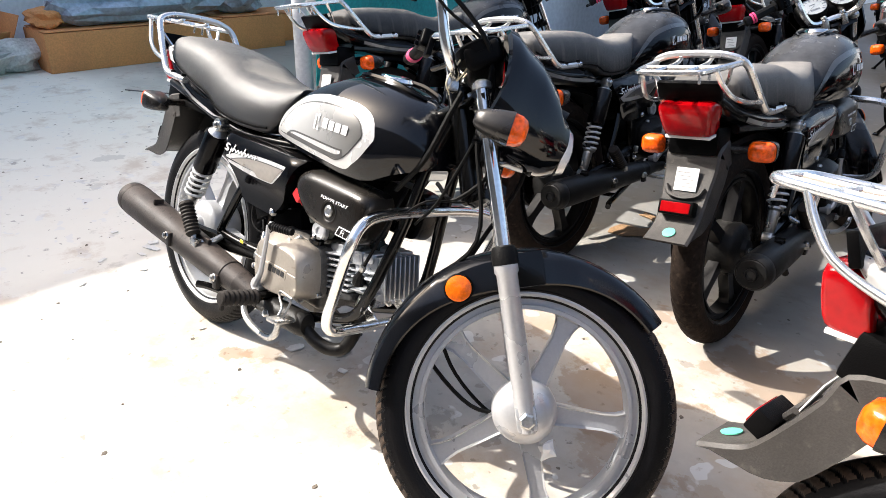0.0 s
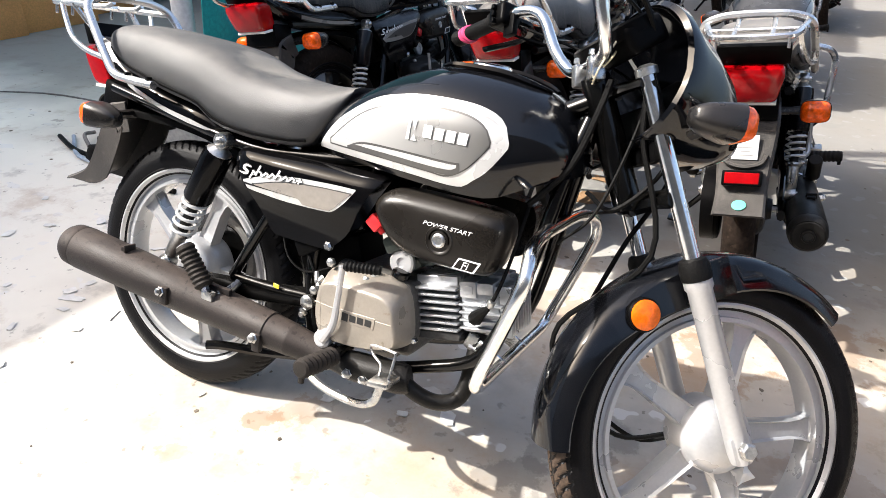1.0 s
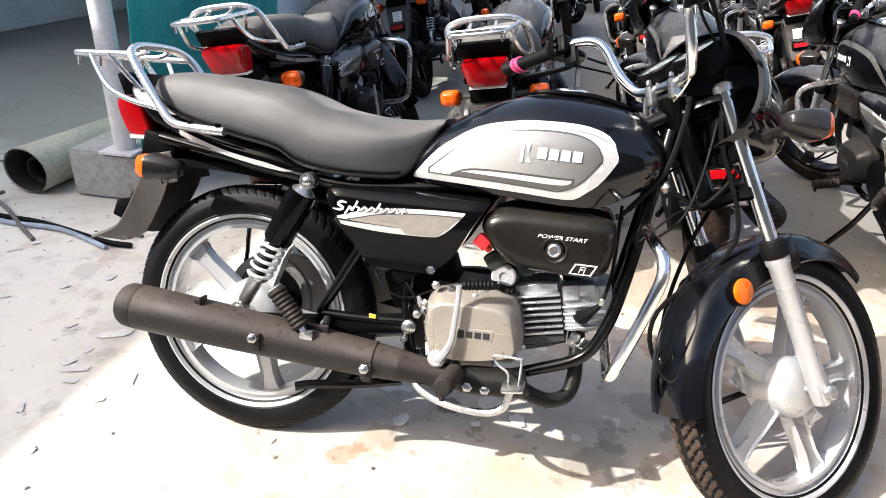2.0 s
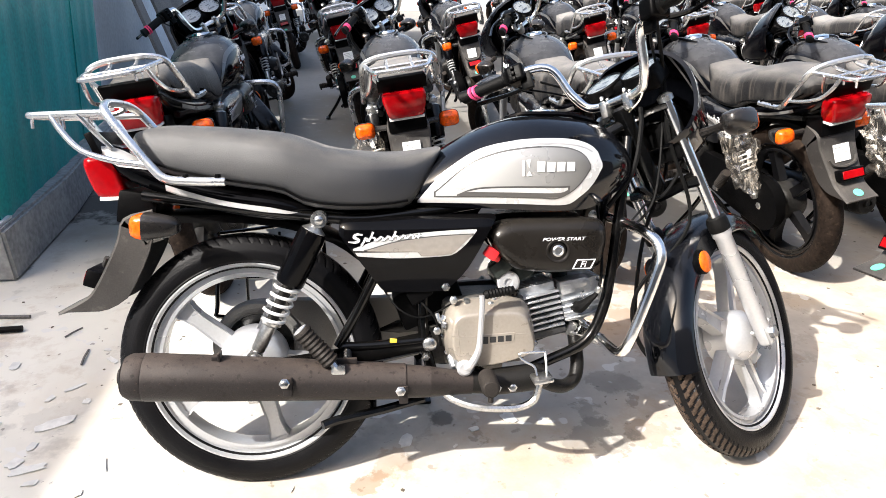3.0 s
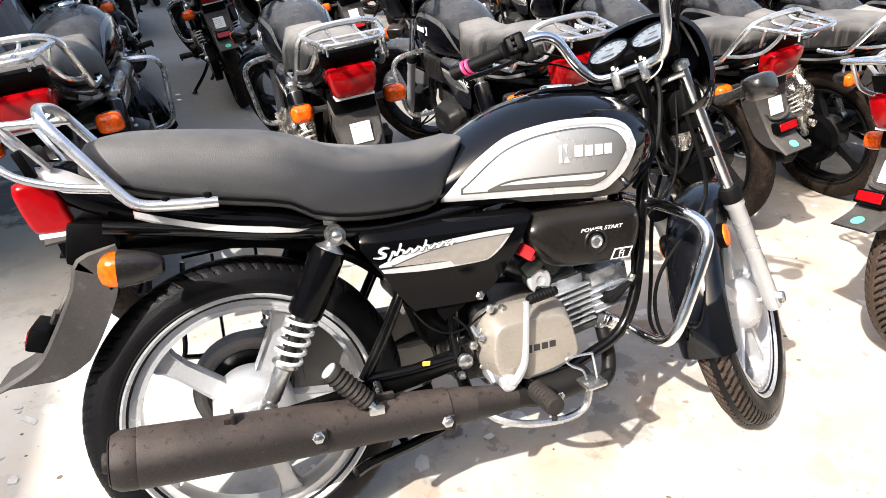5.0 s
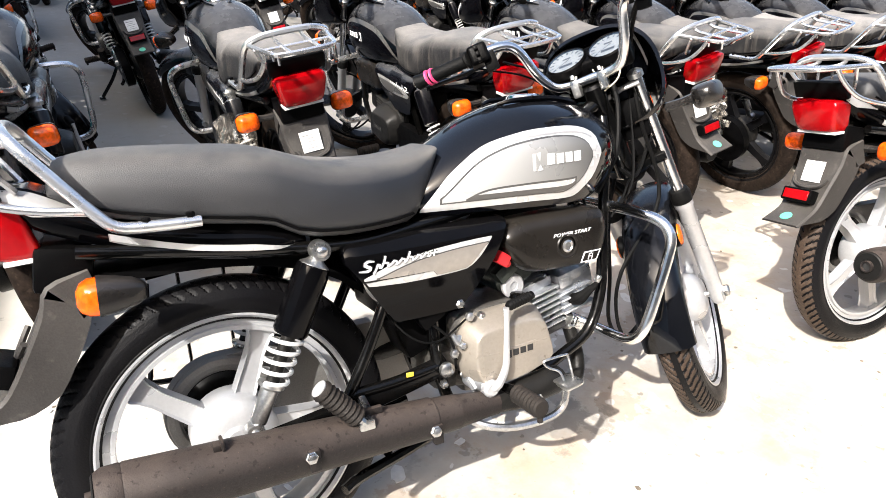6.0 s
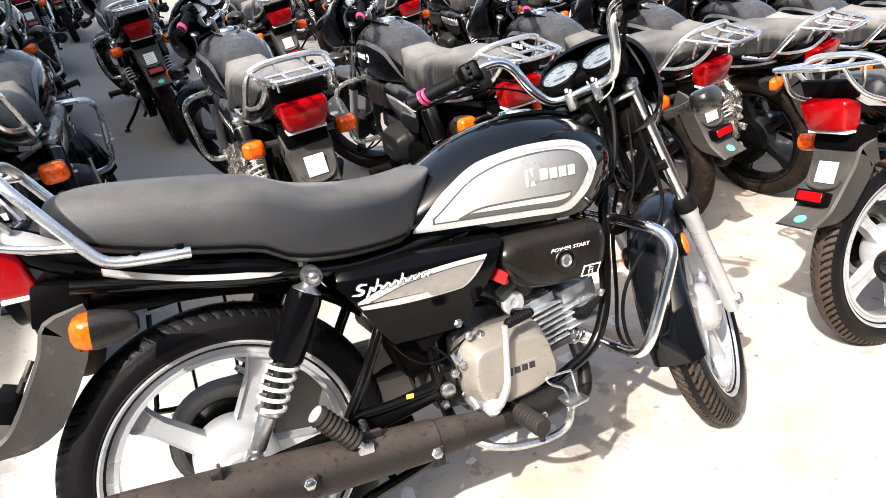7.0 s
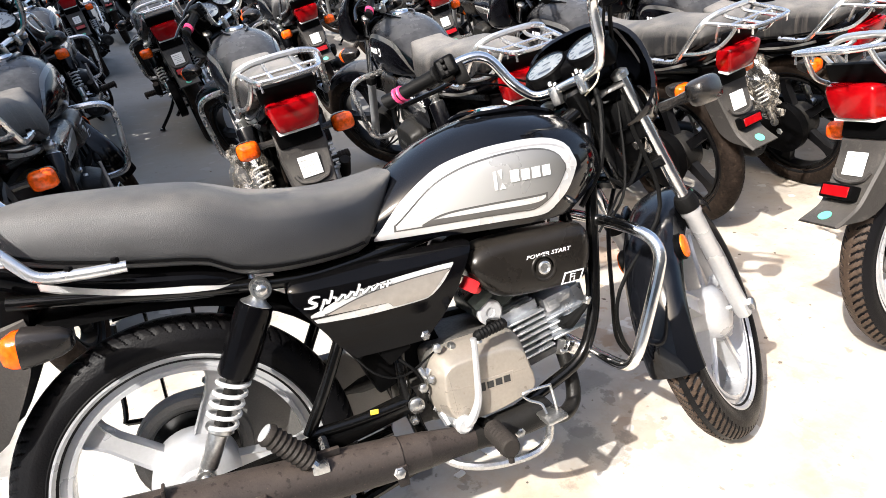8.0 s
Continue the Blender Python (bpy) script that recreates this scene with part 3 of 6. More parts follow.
    lathe(c, [(0.038, -0.004), (0.040, 0.004), (0.036, 0.012), (0.030, 0.014), (0.012, 0.015)], (0.70, 0, 0.874), (0.02, 0, 1), 24)
    part("filler_cap", c, CHROME, tank, "chrome filler cap")
    c = BM()
    sweep(c, [(0.615, -0.03, 0.872), (0.65, -0.046, 0.878), (0.74, -0.046, 0.876), (0.80, -0.040, 0.864), (0.83, -0.02, 0.855)], [0.003, 0.006, 0.007, 0.006, 0.003], 6)
    sweep(c, [(0.615, 0.03, 0.872), (0.65, 0.046, 0.878), (0.74, 0.046, 0.876), (0.80, 0.040, 0.864), (0.83, 0.02, 0.855)], [0.003, 0.006, 0.007, 0.006, 0.003], 6)
    part("filler_surround", c, paint, tank)

    # seat
    s_top = curve((-0.222, -0.213, -0.18, -0.125, -0.005, 0.094, 0.15, 0.20, 0.285, 0.36, 0.425, 0.448), (0.820, 0.845, 0.856, 0.860, 0.853, 0.842, 0.826, 0.809, 0.797, 0.796, 0.803, 0.806))
    s_low = curve((-0.222, -0.18, -0.143, -0.014, 0.095, 0.15, 0.232, 0.33, 0.372, 0.40, 0.425, 0.448), (0.80, 0.778, 0.758, 0.730, 0.712, 0.684, 0.672, 0.672, 0.678, 0.712, 0.755, 0.795))
    s_wide = curve((-0.222, -0.2, -0.15, 0.0, 0.12, 0.25, 0.36, 0.42, 0.448), (0.080, 0.096, 0.108, 0.122, 0.132, 0.128, 0.110, 0.086, 0.070))
    rings = []
    for x in np.r_[-0.222, -0.219, -0.21, np.linspace(-0.19, 0.42, 30 if hi else 14), 0.437, 0.448]:
        lo, up, w = s_low(x), s_top(x), s_wide(x)
        side = [(0.90, 0.0), (0.97, 0.03), (1.0, 0.2), (0.985, 0.45), (0.95, 0.65), (0.88, 0.8), (0.76, 0.91), (0.58, 0.97), (0.32, 0.995)]
        ring = [(x, -w * a, lo + (up - lo) * b) for a, b in side] + [(x, 0, up)] + [(x, w * a, lo + (up - lo) * b) for a, b in reversed(side)]
        rings.append(ring)
    seat = part("seat", loft(BM(), rings), vinyl, bike, "long stepped dual seat in dark grey vinyl", 60)
    c = BM()
    for s in (-1, 1):
        sweep(c, [(x, s * (s_wide(x) * 0.985 + 0.001), s_low(x) + 0.012) for x in np.linspace(-0.20, 0.37, 16)], 0.003, 5, step=1)
    part("piping", c, PLASTIC, seat)

    # tail cowl
    t_top = curve((-0.292, -0.25, -0.2, -0.15, -0.028, 0.094, 0.16), (0.822, 0.815, 0.79, 0.766, 0.735, 0.716, 0.684))
    t_low = curve((-0.292, -0.25, -0.233, -0.147, -0.028, 0.106, 0.16), (0.802, 0.752, 0.742, 0.707, 0.670, 0.650, 0.664))
    t_wide = curve((-0.292, -0.25, -0.147, 0.0, 0.10, 0.16), (0.070, 0.078, 0.095, 0.108, 0.112, 0.10))
    def tail_side(x, z):
        lo, up = t_low(x), t_top(x)
        h = min(1, max(0, (z - lo) / (up - lo)))
        return t_wide(x) * (1 - 0.22 * abs(h - 0.45) ** 2 * 4)
    rings = []
    for x in np.linspace(-0.292, 0.16, 22 if hi else 12):
        zs = [t_low(x) + (t_top(x) - t_low(x)) * h for h in (0, 0.12, 0.3, 0.5, 0.7, 0.88, 1)]
        rings.append([(x, -tail_side(x, z), z) for z in zs] + [(x, tail_side(x, z), z) for z in reversed(zs)])
    cowl = part("tail_cowl", loft(BM(), rings), paint, bike, "black tail cowl with a silver stripe")
    for s in (-1, 1):
        mid = lambda x: t_low(x) + 0.29 * (t_top(x) - t_low(x))
        part("tail_stripe", decal(lambda x: mid(x) + 0.009 - 0.10 * max(0, x - 0.07), lambda x: mid(x) - 0.009 + 0.06 * max(0, -0.08 - x), -0.15, 0.145, 0.0015, s, tail_side, 24, 3), GREY_DECAL if fancy else DARK_DECAL, cowl, "silver tail stripe")
        part("tail_pinstripe", decal(lambda x: mid(x) + 0.0086 - 0.10 * max(0, x - 0.07), lambda x: mid(x) - 0.0025, -0.148, 0.128, 0.0024, s, tail_side, 24, 2), SILVER_DECAL if fancy else GREY_DECAL, cowl, "bright pinstripe")
        part("tail_panel", decal(lambda x: t_top(x) - 0.004, lambda x: t_low(x) + (0.12 + 0.80 * (x + 0.29) / 0.14) * (t_top(x) - t_low(x)), -0.289, -0.155, 0.0012, s, tail_side, 14, 4), GREY_DECAL if fancy else paint, cowl, "grey rear panel")
    plate = BM()
    block(plate, (0.016, 0.165, 0.050), pose(-0.2965, 0, 0.822, 0, -22, 0), 0.004)
    pl = part("name_plate", plate, PLASTIC, cowl, "black plate with white plain marking")
    mk = BM()
    for k in range(5):
        block(mk, (0.002, 0.008 if k else 0.006, 0.009), pose(-0.3050, 0.022 - 0.0115 * k, 0.8245, 0, -22, 0), 0)
    part("marking", mk, WHITE_MARK, pl)

    # grab rail and carrier
    r = BM()
    hoop = [(-0.015, -0.140, 0.740), (-0.08, -0.140, 0.742), (-0.135, -0.138, 0.748), (-0.165, -0.135, 0.775), (-0.215, -0.128, 0.838), (-0.250, -0.118, 0.884), (-0.262, -0.085, 0.902), (-0.266, -0.04, 0.908)]
    sweep(r, hoop + [(x, -y, z) for x, y, z in reversed(hoop)], 0.0095, seg)
    rail = part("grab_rail", r, SATIN, bike, "chrome hoop grab rail")
    r = BM()
    sweep(r, [(-0.250, -0.112, 0.886), (-0.33, -0.100, 0.884), (-0.405, -0.085, 0.882), (-0.425, -0.06, 0.882), (-0.430, 0, 0.882), (-0.425, 0.06, 0.882), (-0.405, 0.085, 0.882), (-0.33, 0.100, 0.884), (-0.250, 0.112, 0.886)], 0.0075, seg)
    for y in (-0.04, 0.04):
        sweep(r, [(-0.262, y, 0.898), (-0.30, y, 0.886), (-0.428, y, 0.882)], 0.0055, 6)
    sweep(r, [(-0.345, -0.098, 0.884), (-0.345, 0.098, 0.884)], 0.0055, 6, step=1)
    for s in (-1, 1):
        sweep(r, [(-0.175, s * 0.135, 0.778), (-0.24, s * 0.128, 0.787), (-0.305, s * 0.115, 0.808), (-0.345, s * 0.102, 0.845), (-0.368, s * 0.095, 0.880)], 0.0065, seg)
        sweep(r, [(-0.312, s * 0.108, 0.884), (-0.285, s * 0.09, 0.845), (-0.262, s * 0.07, 0.812)], 0.0055, 6)
        for x in (-0.415, -0.36):
            rod(r, (x, s * 0.075, 0.882), (x, s * 0.075, 0.855), 0.0035, 6)
    part("carrier", r, SATIN, rail, "chrome luggage carrier frame")
    for s in (-1, 1):
        for x in (-0.03, -0.095):
            b = BM()
            rod(b, (x, s * 0.139, 0.742), (x, s * 0.139, 0.757), 0.007, 6)
            part("rail_bolt", b, PLASTIC, rail)
    # tail lamp
    def lamp_ring(y, k):
        o = round_outline([(-0.320, 0.790), (-0.290, 0.796), (-0.262, 0.784), (-0.252, 0.745), (-0.244, 0.708), (-0.272, 0.703), (-0.300, 0.708), (-0.312, 0.735), (-0.319, 0.762)], 2)
        cx, cz = -0.285, 0.748
        out = 0.010 * (1 - (y / 0.082) ** 2)
        return [(cx + (x - cx) * k - (out if x < cx else 0), y * (1.06 - 2.6 * max(0, 0.775 - z)), cz + (z - cz) * k) for x, z in o]
    l = BM()
    loft(l, [lamp_ring(y * 0.86, k) for y, k in ((-0.080, 0.72), (-0.079, 0.84), (-0.075, 0.94), (-0.066, 0.99), (-0.045, 1), (-0.015, 1), (0.015, 1), (0.045, 1), (0.066, 0.99), (0.075, 0.94), (0.079, 0.84), (0.080, 0.72))])
    tl = part("tail_lamp", l, RED_LENS, bike, "large red tail lamp")
    l = BM()
    block(l, (0.052, 0.12, 0.008), pose(-0.274, 0, 0.703, 0, -2, 0), 0.002)
    part("lower_lens", l, CLEAR_LENS, tl, "clear lower lens")
    l = BM()
    block(l, (0.085, 0.135, 0.075), pose(-0.222, 0, 0.680, 0, 10, 0), 0.010)
    part("lamp_bracket", l, PLASTIC, tl)
    # rear mudguard and flap
    g = BM()
    rows = []
    for q in smooth_path([(0.27, 0, 0.56), (0.20, 0, 0.612), (0.10, 0, 0.648), (0.0, 0, 0.664), (-0.10, 0, 0.668), (-0.22, 0, 0.668)], 3):
        rows.append([(q.x, y, q.z + dz) for y, dz in ((-0.062, -0.022), (-0.060, -0.006), (-0.04, 0.0), (0.04, 0.0), (0.060, -0.006), (0.062, -0.022), (0.058, -0.022), (0.056, -0.009), (0.038, -0.004), (-0.038, -0.004), (-0.056, -0.009), (-0.058, -0.022))])
    part("rear_mudguard", loft(g, rows), PLASTIC, bike)
    g = BM()
    spine = [(-0.19, 0.682, 0.070), (-0.252, 0.660, 0.074), (-0.270, 0.612, 0.072), (-0.298, 0.558, 0.066), (-0.333, 0.500, 0.061), (-0.358, 0.478, 0.060), (-0.412, 0.452, 0.062)]
    sp = smooth_path([(x, w, z) for x, z, w in spine], 3)
    rows = []
    for i, q in enumerate(sp):
        d = (sp[min(i + 1, len(sp) - 1)] - sp[max(i - 1, 0)])
        d.y = 0
        d.normalize()
        nrm = Vector((d.z, 0, -d.x))
        if nrm.x < 0:
            nrm = -nrm
        t = i / (len(sp) - 1)
        deep = 0.074 * max(0.09, min(1, (1 - t) * 2.5))
        w = q.y
        o = Vector((q.x, 0, q.z))
        rows.append([o + Vector((0, -w, 0)) + nrm * deep, o + Vector((0, -w, 0)) + nrm * 0.006, o + Vector((0, -w + 0.006, 0)), o + Vector((0, w - 0.006, 0)), o + Vector((0, w, 0)) + nrm * 0.006, o + Vector((0, w, 0)) + nrm * deep,
                     o + Vector((0, w - 0.004, 0)) + nrm * deep, o + Vector((0, w - 0.006, 0)) + nrm * 0.007, o + Vector((0, -w + 0.006, 0)) + nrm * 0.007, o + Vector((0, -w + 0.004, 0)) + nrm * deep])
    flap = part("mud_flap", loft(g, rows), GREY_PLASTIC, bike, "grey-black plastic tail flap")
    g = BM()
    sweep(g, [(-0.298, -0.052, 0.572), (-0.309, -0.040, 0.553), (-0.314, -0.012, 0.545), (-0.314, 0.012, 0.545), (-0.309, 0.040, 0.553), (-0.298, 0.052, 0.572)], 0.006, 6)
    part("flap_step", g, GREY_PLASTIC, flap)
    g = BM()
    block(g, (0.003, 0.062, 0.062), pose(-0.2905, 0, 0.588, 0, 19, 0), 0.001, 1)
    st = part("sticker", g, PAPER, flap, "white paper sticker")
    g = BM()
    for k, w in enumerate((0.040, 0.030, 0.044, 0.024, 0.036)):
        block(g, (0.0012, w, 0.0026), pose(-0.2858 - 0.0031 * k, 0.006 - 0.002 * k, 0.606 - 0.0090 * k, 0, 19, 0), 0)
    part("print", g, GREY_DECAL, st, "plain grey bars")
    g = BM()
    block(g, (0.034, 0.094, 0.040), pose(-0.338, 0, 0.522, 0, 20, 0), 0.005)
    rf = part("reflector_holder", g, PLASTIC, flap)
    g = BM()
    block(g, (0.006, 0.080, 0.028), pose(-0.3530, 0, 0.5275, 0, 20, 0), 0.0015, 1)
    part("reflector", g, RED_LENS, rf, "red rear reflector")
    g = BM()
    lathe(g, [(0.017, 0), (0.017, 0.0022), (0.012, 0.003)], (-0.384, 0, 0.4665), (-0.43, 0, 0.90), 16)
    part("dot_sticker", g, GREEN_DOT, flap, "round green sticker")
    for s in (-1, 1):
        indicator(bike, (-0.185, s * 0.150, 0.652), (-1, 0, 0.05), (0, s, 0))

    # shock absorbers
    for s in (-1, 1):
        top, low = Vector((0.175, s * 0.122, 0.654)), Vector((0.02, s * 0.118, 0.348))
        d = (low - top).normalized()
        L = (low - top).length
        b = BM()
        lathe(b, [(0.016, 0.022), (0.030, 0.03), (0.032, 0.045), (0.032, 0.152), (0.029, 0.158), (0.014, 0.159)], top, d, 20 if hi else 12)
        sh = part("shock_absorber", b, paint, bike, "rear shock with black shroud and bare spring")
        b = BM()
        n = 120 if hi else 36
        turns = 5
        w = d.orthogonal().normalized()
        v = d.cross(w)
        sweep(b, [top + d * (0.152 + 0.096 * k / n) + 0.0260 * (math.cos(2 * math.pi * turns * k / n) * w + math.sin(2 * math.pi * turns * k / n) * v) for k in range(n + 1)], 0.0040, 7 if hi else 4, step=1)
        part("spring", b, SPRING, sh, "pale coil spring")
        b = BM()
        lathe(b, [(0.0125, 0.14), (0.0125, 0.249)], top, d, 12)
        part("damper_rod", b, DARK_CAST, sh, "dark damper rod inside the spring")
        b = BM()
        lathe(b, [(0.012, 0.247), (0.025, 0.250), (0.025, 0.256), (0.017, 0.262), (0.0155, L - 0.02), (0.010, L - 0.012)], top, d, 14)
        part("damper", b, STEEL, sh)
        for q, rr in ((top, 0.0185), (low, 0.0175)):
            b = BM()
            lathe(b, [(rr * 0.62, -0.010), (rr * 0.70, -0.014), (rr * 0.92, -0.014), (rr, -0.011), (rr, 0.011), (rr * 0.92, 0.014), (rr * 0.70, 0.014), (rr * 0.62, 0.010)], q, (0, 1, 0), 24)
            if q is top:
                lathe(b, [(0.010, 0.012), (0.017, 0.020), (0.027, 0.027), (0.027, 0.033), (0.02, 0.036)], top, d, 16)
            part("eye_mount", b, STEEL, sh)
        for q in (top, low):
            b = BM()
            lathe(b, [(0.0125, -0.004), (0.0125, 0.0), (0.0090, 0.0005), (0.0090, 0.007), (0.005, 0.010)], q + Vector((0, s * 0.013, 0)), (0, s, 0), 12)
            part("shock_bolt", b, STEEL, sh)

    # frame, swing arm
    f = BM()
    for s in (-1, 1):
        sweep(f, [(0.905, s * 0.02, 0.82), (0.892, s * 0.042, 0.745), (0.870, s * 0.058, 0.60), (0.852, s * 0.074, 0.50), (0.830, s * 0.086, 0.415), (0.790, s * 0.088, 0.342), (0.70, s * 0.090, 0.299), (0.593, s * 0.098, 0.266), (0.46, s * 0.095, 0.250), (0.415, s * 0.09, 0.30), (0.40, s * 0.085, 0.45), (0.43, s * 0.07, 0.66)], 0.013, seg)
        sweep(f, [(0.86, s * 0.03, 0.79), (0.60, s * 0.06, 0.69), (0.35, s * 0.09, 0.655), (0.18, s * 0.100, 0.655), (-0.20, s * 0.085, 0.71)], 0.012, seg)
        sweep(f, [(0.205, s * 0.105, 0.36), (0.245, s * 0.106, 0.430), (0.288, s * 0.102, 0.512), (0.335, s * 0.09, 0.60), (0.36, s * 0.09, 0.655)], 0.0115, seg)
        sweep(f, [(0.205, s * 0.105, 0.358), (0.30, s * 0.10, 0.357), (0.415, s * 0.09, 0.362)], 0.0115, seg)
    sweep(f, [(0.92, 0, 0.86), (0.80, 0, 0.80), (0.55, 0, 0.72), (0.35, 0, 0.66)], 0.018, seg)
    frame_ = part("frame", f, FRAME, bike, "black tubular steel frame")
    f = BM()
    rod(f, FOOT + STEM * 0.43, FOOT + STEM * 0.68, 0.026, 16)
    part("steering_head", f, FRAME, frame_)
    for s in (-1, 1):
        f = BM()
        sweep(f, [(0.42, s * 0.085, 0.358), (0.25, s * 0.098, 0.335), (0.05, s * 0.100, 0.312), (-0.05, s * 0.100, 0.306)], [0.016, 0.016, 0.015, 0.012], 8, flat=1.5)
        part("swing_arm", f, FRAME, bike)
    f = BM()
    for z, x, rr in ((0.357, 0.413, 0.016), (0.328, 0.404, 0.009), (0.491, 0.452, 0.010), (0.455, 0.500, 0.008)):
        lathe(f, [(rr, 0), (rr, 0.010), (rr * 0.6, 0.014)], (x, -0.105, z), (0, -1, 0), 6 if rr < 0.012 else 12)
    part("frame_bolt", f, STEEL, frame_)

    # side panels
    p_low = curve((0.217, 0.242, 0.306, 0.325, 0.36, 0.44, 0.456, 0.498, 0.530, 0.552, 0.566), (0.620, 0.585, 0.492, 0.484, 0.482, 0.482, 0.487, 0.528, 0.587, 0.626, 0.647))
    p_top = curve((0.217, 0.224, 0.24, 0.40, 0.55, 0.566), (0.638, 0.649, 0.652, 0.654, 0.654, 0.651))
    p_bow = curve((0.48, 0.53, 0.578, 0.605, 0.622, 0.636, 0.648, 0.656), (0.112, 0.118, 0.136, 0.1385, 0.1385, 0.135, 0.126, 0.114))
    def panel_side(x, z):
        """Bulging outward at the flash, turned in to the top and tucked under below it."""
        return p_bow(min(0.656, max(0.48, z))) - 0.010 * max(0, (0.25 - x) / 0.033) ** 2 - 0.008 * max(0, (x - 0.53) / 0.036) ** 2
    f_top = curve((0.246, 0.308, 0.36, 0.40, 0.47, 0.520), (0.589, 0.609, 0.617, 0.621, 0.6245, 0.625))
    f_low = curve((0.246, 0.252, 0.30, 0.344, 0.40, 0.45, 0.470, 0.497, 0.520), (0.586, 0.573, 0.567, 0.564, 0.564, 0.566, 0.571, 0.594, 0.623))
    g_top = curve((0.275, 0.33, 0.38, 0.44, 0.509), (0.584, 0.599, 0.607, 0.612, 0.614))
    g_low = curve((0.275, 0.33, 0.385, 0.395, 0.45, 0.468, 0.492, 0.509), (0.583, 0.580, 0.578, 0.568, 0.569, 0.574, 0.597, 0.613))
    for s in (-1, 1):
        rings = []
        for x in np.r_[0.217, 0.220, 0.226, np.linspace(0.236, 0.55, 28 if hi else 10), 0.558, 0.563, 0.566]:
            zs = np.linspace(p_low(x), p_top(x), 13 if hi else 8)
            rings.append([(x, s * panel_side(x, z), z) for z in zs] + [(x, s * 0.085, z) for z in zs[::-4]])
        panel = part("side_panel", loft(BM(), rings), SATIN_BLACK if fancy else paint, bike, "black side panel with silver flash and white script", 50)
        cols = 30 if hi else 12
        part("panel_flash", decal(f_top, f_low, 0.2462, 0.5195, 0.0010, s, panel_side, cols, 7 if hi else 4), SILVER_DECAL if fancy else GREY_DECAL, panel, "silver flash")
        if hi:
            part("panel_line", decal(lambda x: g_top(x) + 0.0022, lambda x: g_low(x) - 0.0002, 0.270, 0.5125, 0.0016, s, panel_side, cols, 6), DARK_DECAL, panel, "dark pinstripe")
            part("panel_gap", decal(lambda x: 0.5845 - 0.045 * (x - 0.247), lambda x: 0.5805 - 0.018 * (x - 0.247), 0.2465, 0.385, 0.0020, s, panel_side, 16, 3), gloss, panel, "black gap in the flash")
        part("panel_field", decal(g_top, g_low, 0.276, 0.5085, 0.0022, s, panel_side, cols, 6 if hi else 3), PANEL_FIELD if fancy else DARK_DECAL, panel, "champagne grey field")
        # plain slanted strokes with a dark edge, as large as the script
        for grow, lift, mat_, nm in (((0.0014, 0.0024, DARK_MARK, "script_edge"), (0.0, 0.0034, WHITE_MARK, "panel_script")) if hi else ((0.0, 0.0030, WHITE_MARK, "panel_script"),)):
            p = BM()
            q = lambda x, z: (x, s * (panel_side(x, z) + lift), 0.608 + 0.78 * (z - 0.608))
            line = [(0.237, 0.6035), (0.252, 0.6020), (0.260, 0.6080), (0.249, 0.6170), (0.256, 0.6245), (0.268, 0.6225)]
            sweep(p, [q(*v) for v in line], [(w_ + grow) / 4 for w_ in (0.0008, 0.0022, 0.0028, 0.0028, 0.0022, 0.0010)], 4, step=3, flat=4.0)
            for k, h in enumerate((-0.012, 0.025, 0.010, 0.011, 0.022, 0.010, 0.011)):
                x, z = 0.2675 + 0.0165 * k, 0.6045 + 0.0010 * k
                lo_, up_ = (z + min(h, 0), z + max(h, 0.010))
                sweep(p, [q(x - 0.003, lo_), q(x + 0.003, (lo_ + up_) / 2), q(x + 0.007, up_)], (0.0020 + grow) / 4, 4, step=2, flat=4.0)
                sweep(p, [q(x + 0.005, z + 0.009), q(x + 0.0115, z + 0.007), q(x + 0.009, z), q(x + 0.0155, z + 0.001)], (0.0016 + grow) / 4, 4, step=2, flat=4.0)
            for a_, b_ in (((0.383, 0.616), (0.397, 0.617)), ((0.388, 0.609), (0.392, 0.624))):
                sweep(p, [q(*a_), q(*b_)], (0.0018 + grow) / 4, 4, step=1, flat=4.0)
            part(nm, p, mat_, panel, "plain white slanted strokes" if not grow else "dark edge of the strokes")

    # air cleaner covers
    ao = round_outline([(0.551, 0.598), (0.561, 0.625), (0.595, 0.640), (0.65, 0.643), (0.72, 0.643), (0.79, 0.641), (0.818, 0.630), (0.826, 0.595), (0.820, 0.553), (0.808, 0.527), (0.78, 0.517), (0.70, 0.516), (0.64, 0.520), (0.605, 0.532), (0.572, 0.560)], 3)
    acx, acz = 0.688, 0.579
    def moulded(y, d):
        """The cover's outline drawn in by d at depth y."""
        return [(acx + (x - acx) * (1 - d / 0.135), y, acz + (z - acz) * (1 - d / 0.061)) for x, z in ao]
    p = BM()
    loft(p, [moulded(-0.05, 0.004), moulded(-0.085, 0.0), moulded(-0.108, 0.001), moulded(-0.119, 0.004), moulded(-0.127, 0.009), moulded(-0.133, 0.016), moulded(-0.1362, 0.024), moulded(-0.1372, 0.034), moulded(-0.1375, 0.05)])
    ab = part("air_cleaner_cover", p, AIRBOX, bike, "dark brown satin plastic cover")
    p = BM()
    lathe(p, [(0.0135, 0), (0.0135, 0.003), (0.010, 0.005), (0.008, 0.003), (0.003, 0.003)], (0.705, -0.1375, 0.571), (0, -1, 0), 20)
    part("cover_screw", p, STEEL, ab)
    if hi:
        p = BM()
        lathe(p, [(0.017, 0.0005), (0.020, -0.001), (0.0235, 0.0015), (0.0262, 0.0022), (0.028, 0.0)], (0.705, -0.1375, 0.571), (0, -1, 0), 28)
        part("screw_seat", p, AIRBOX, ab, "moulded ring round the screw")
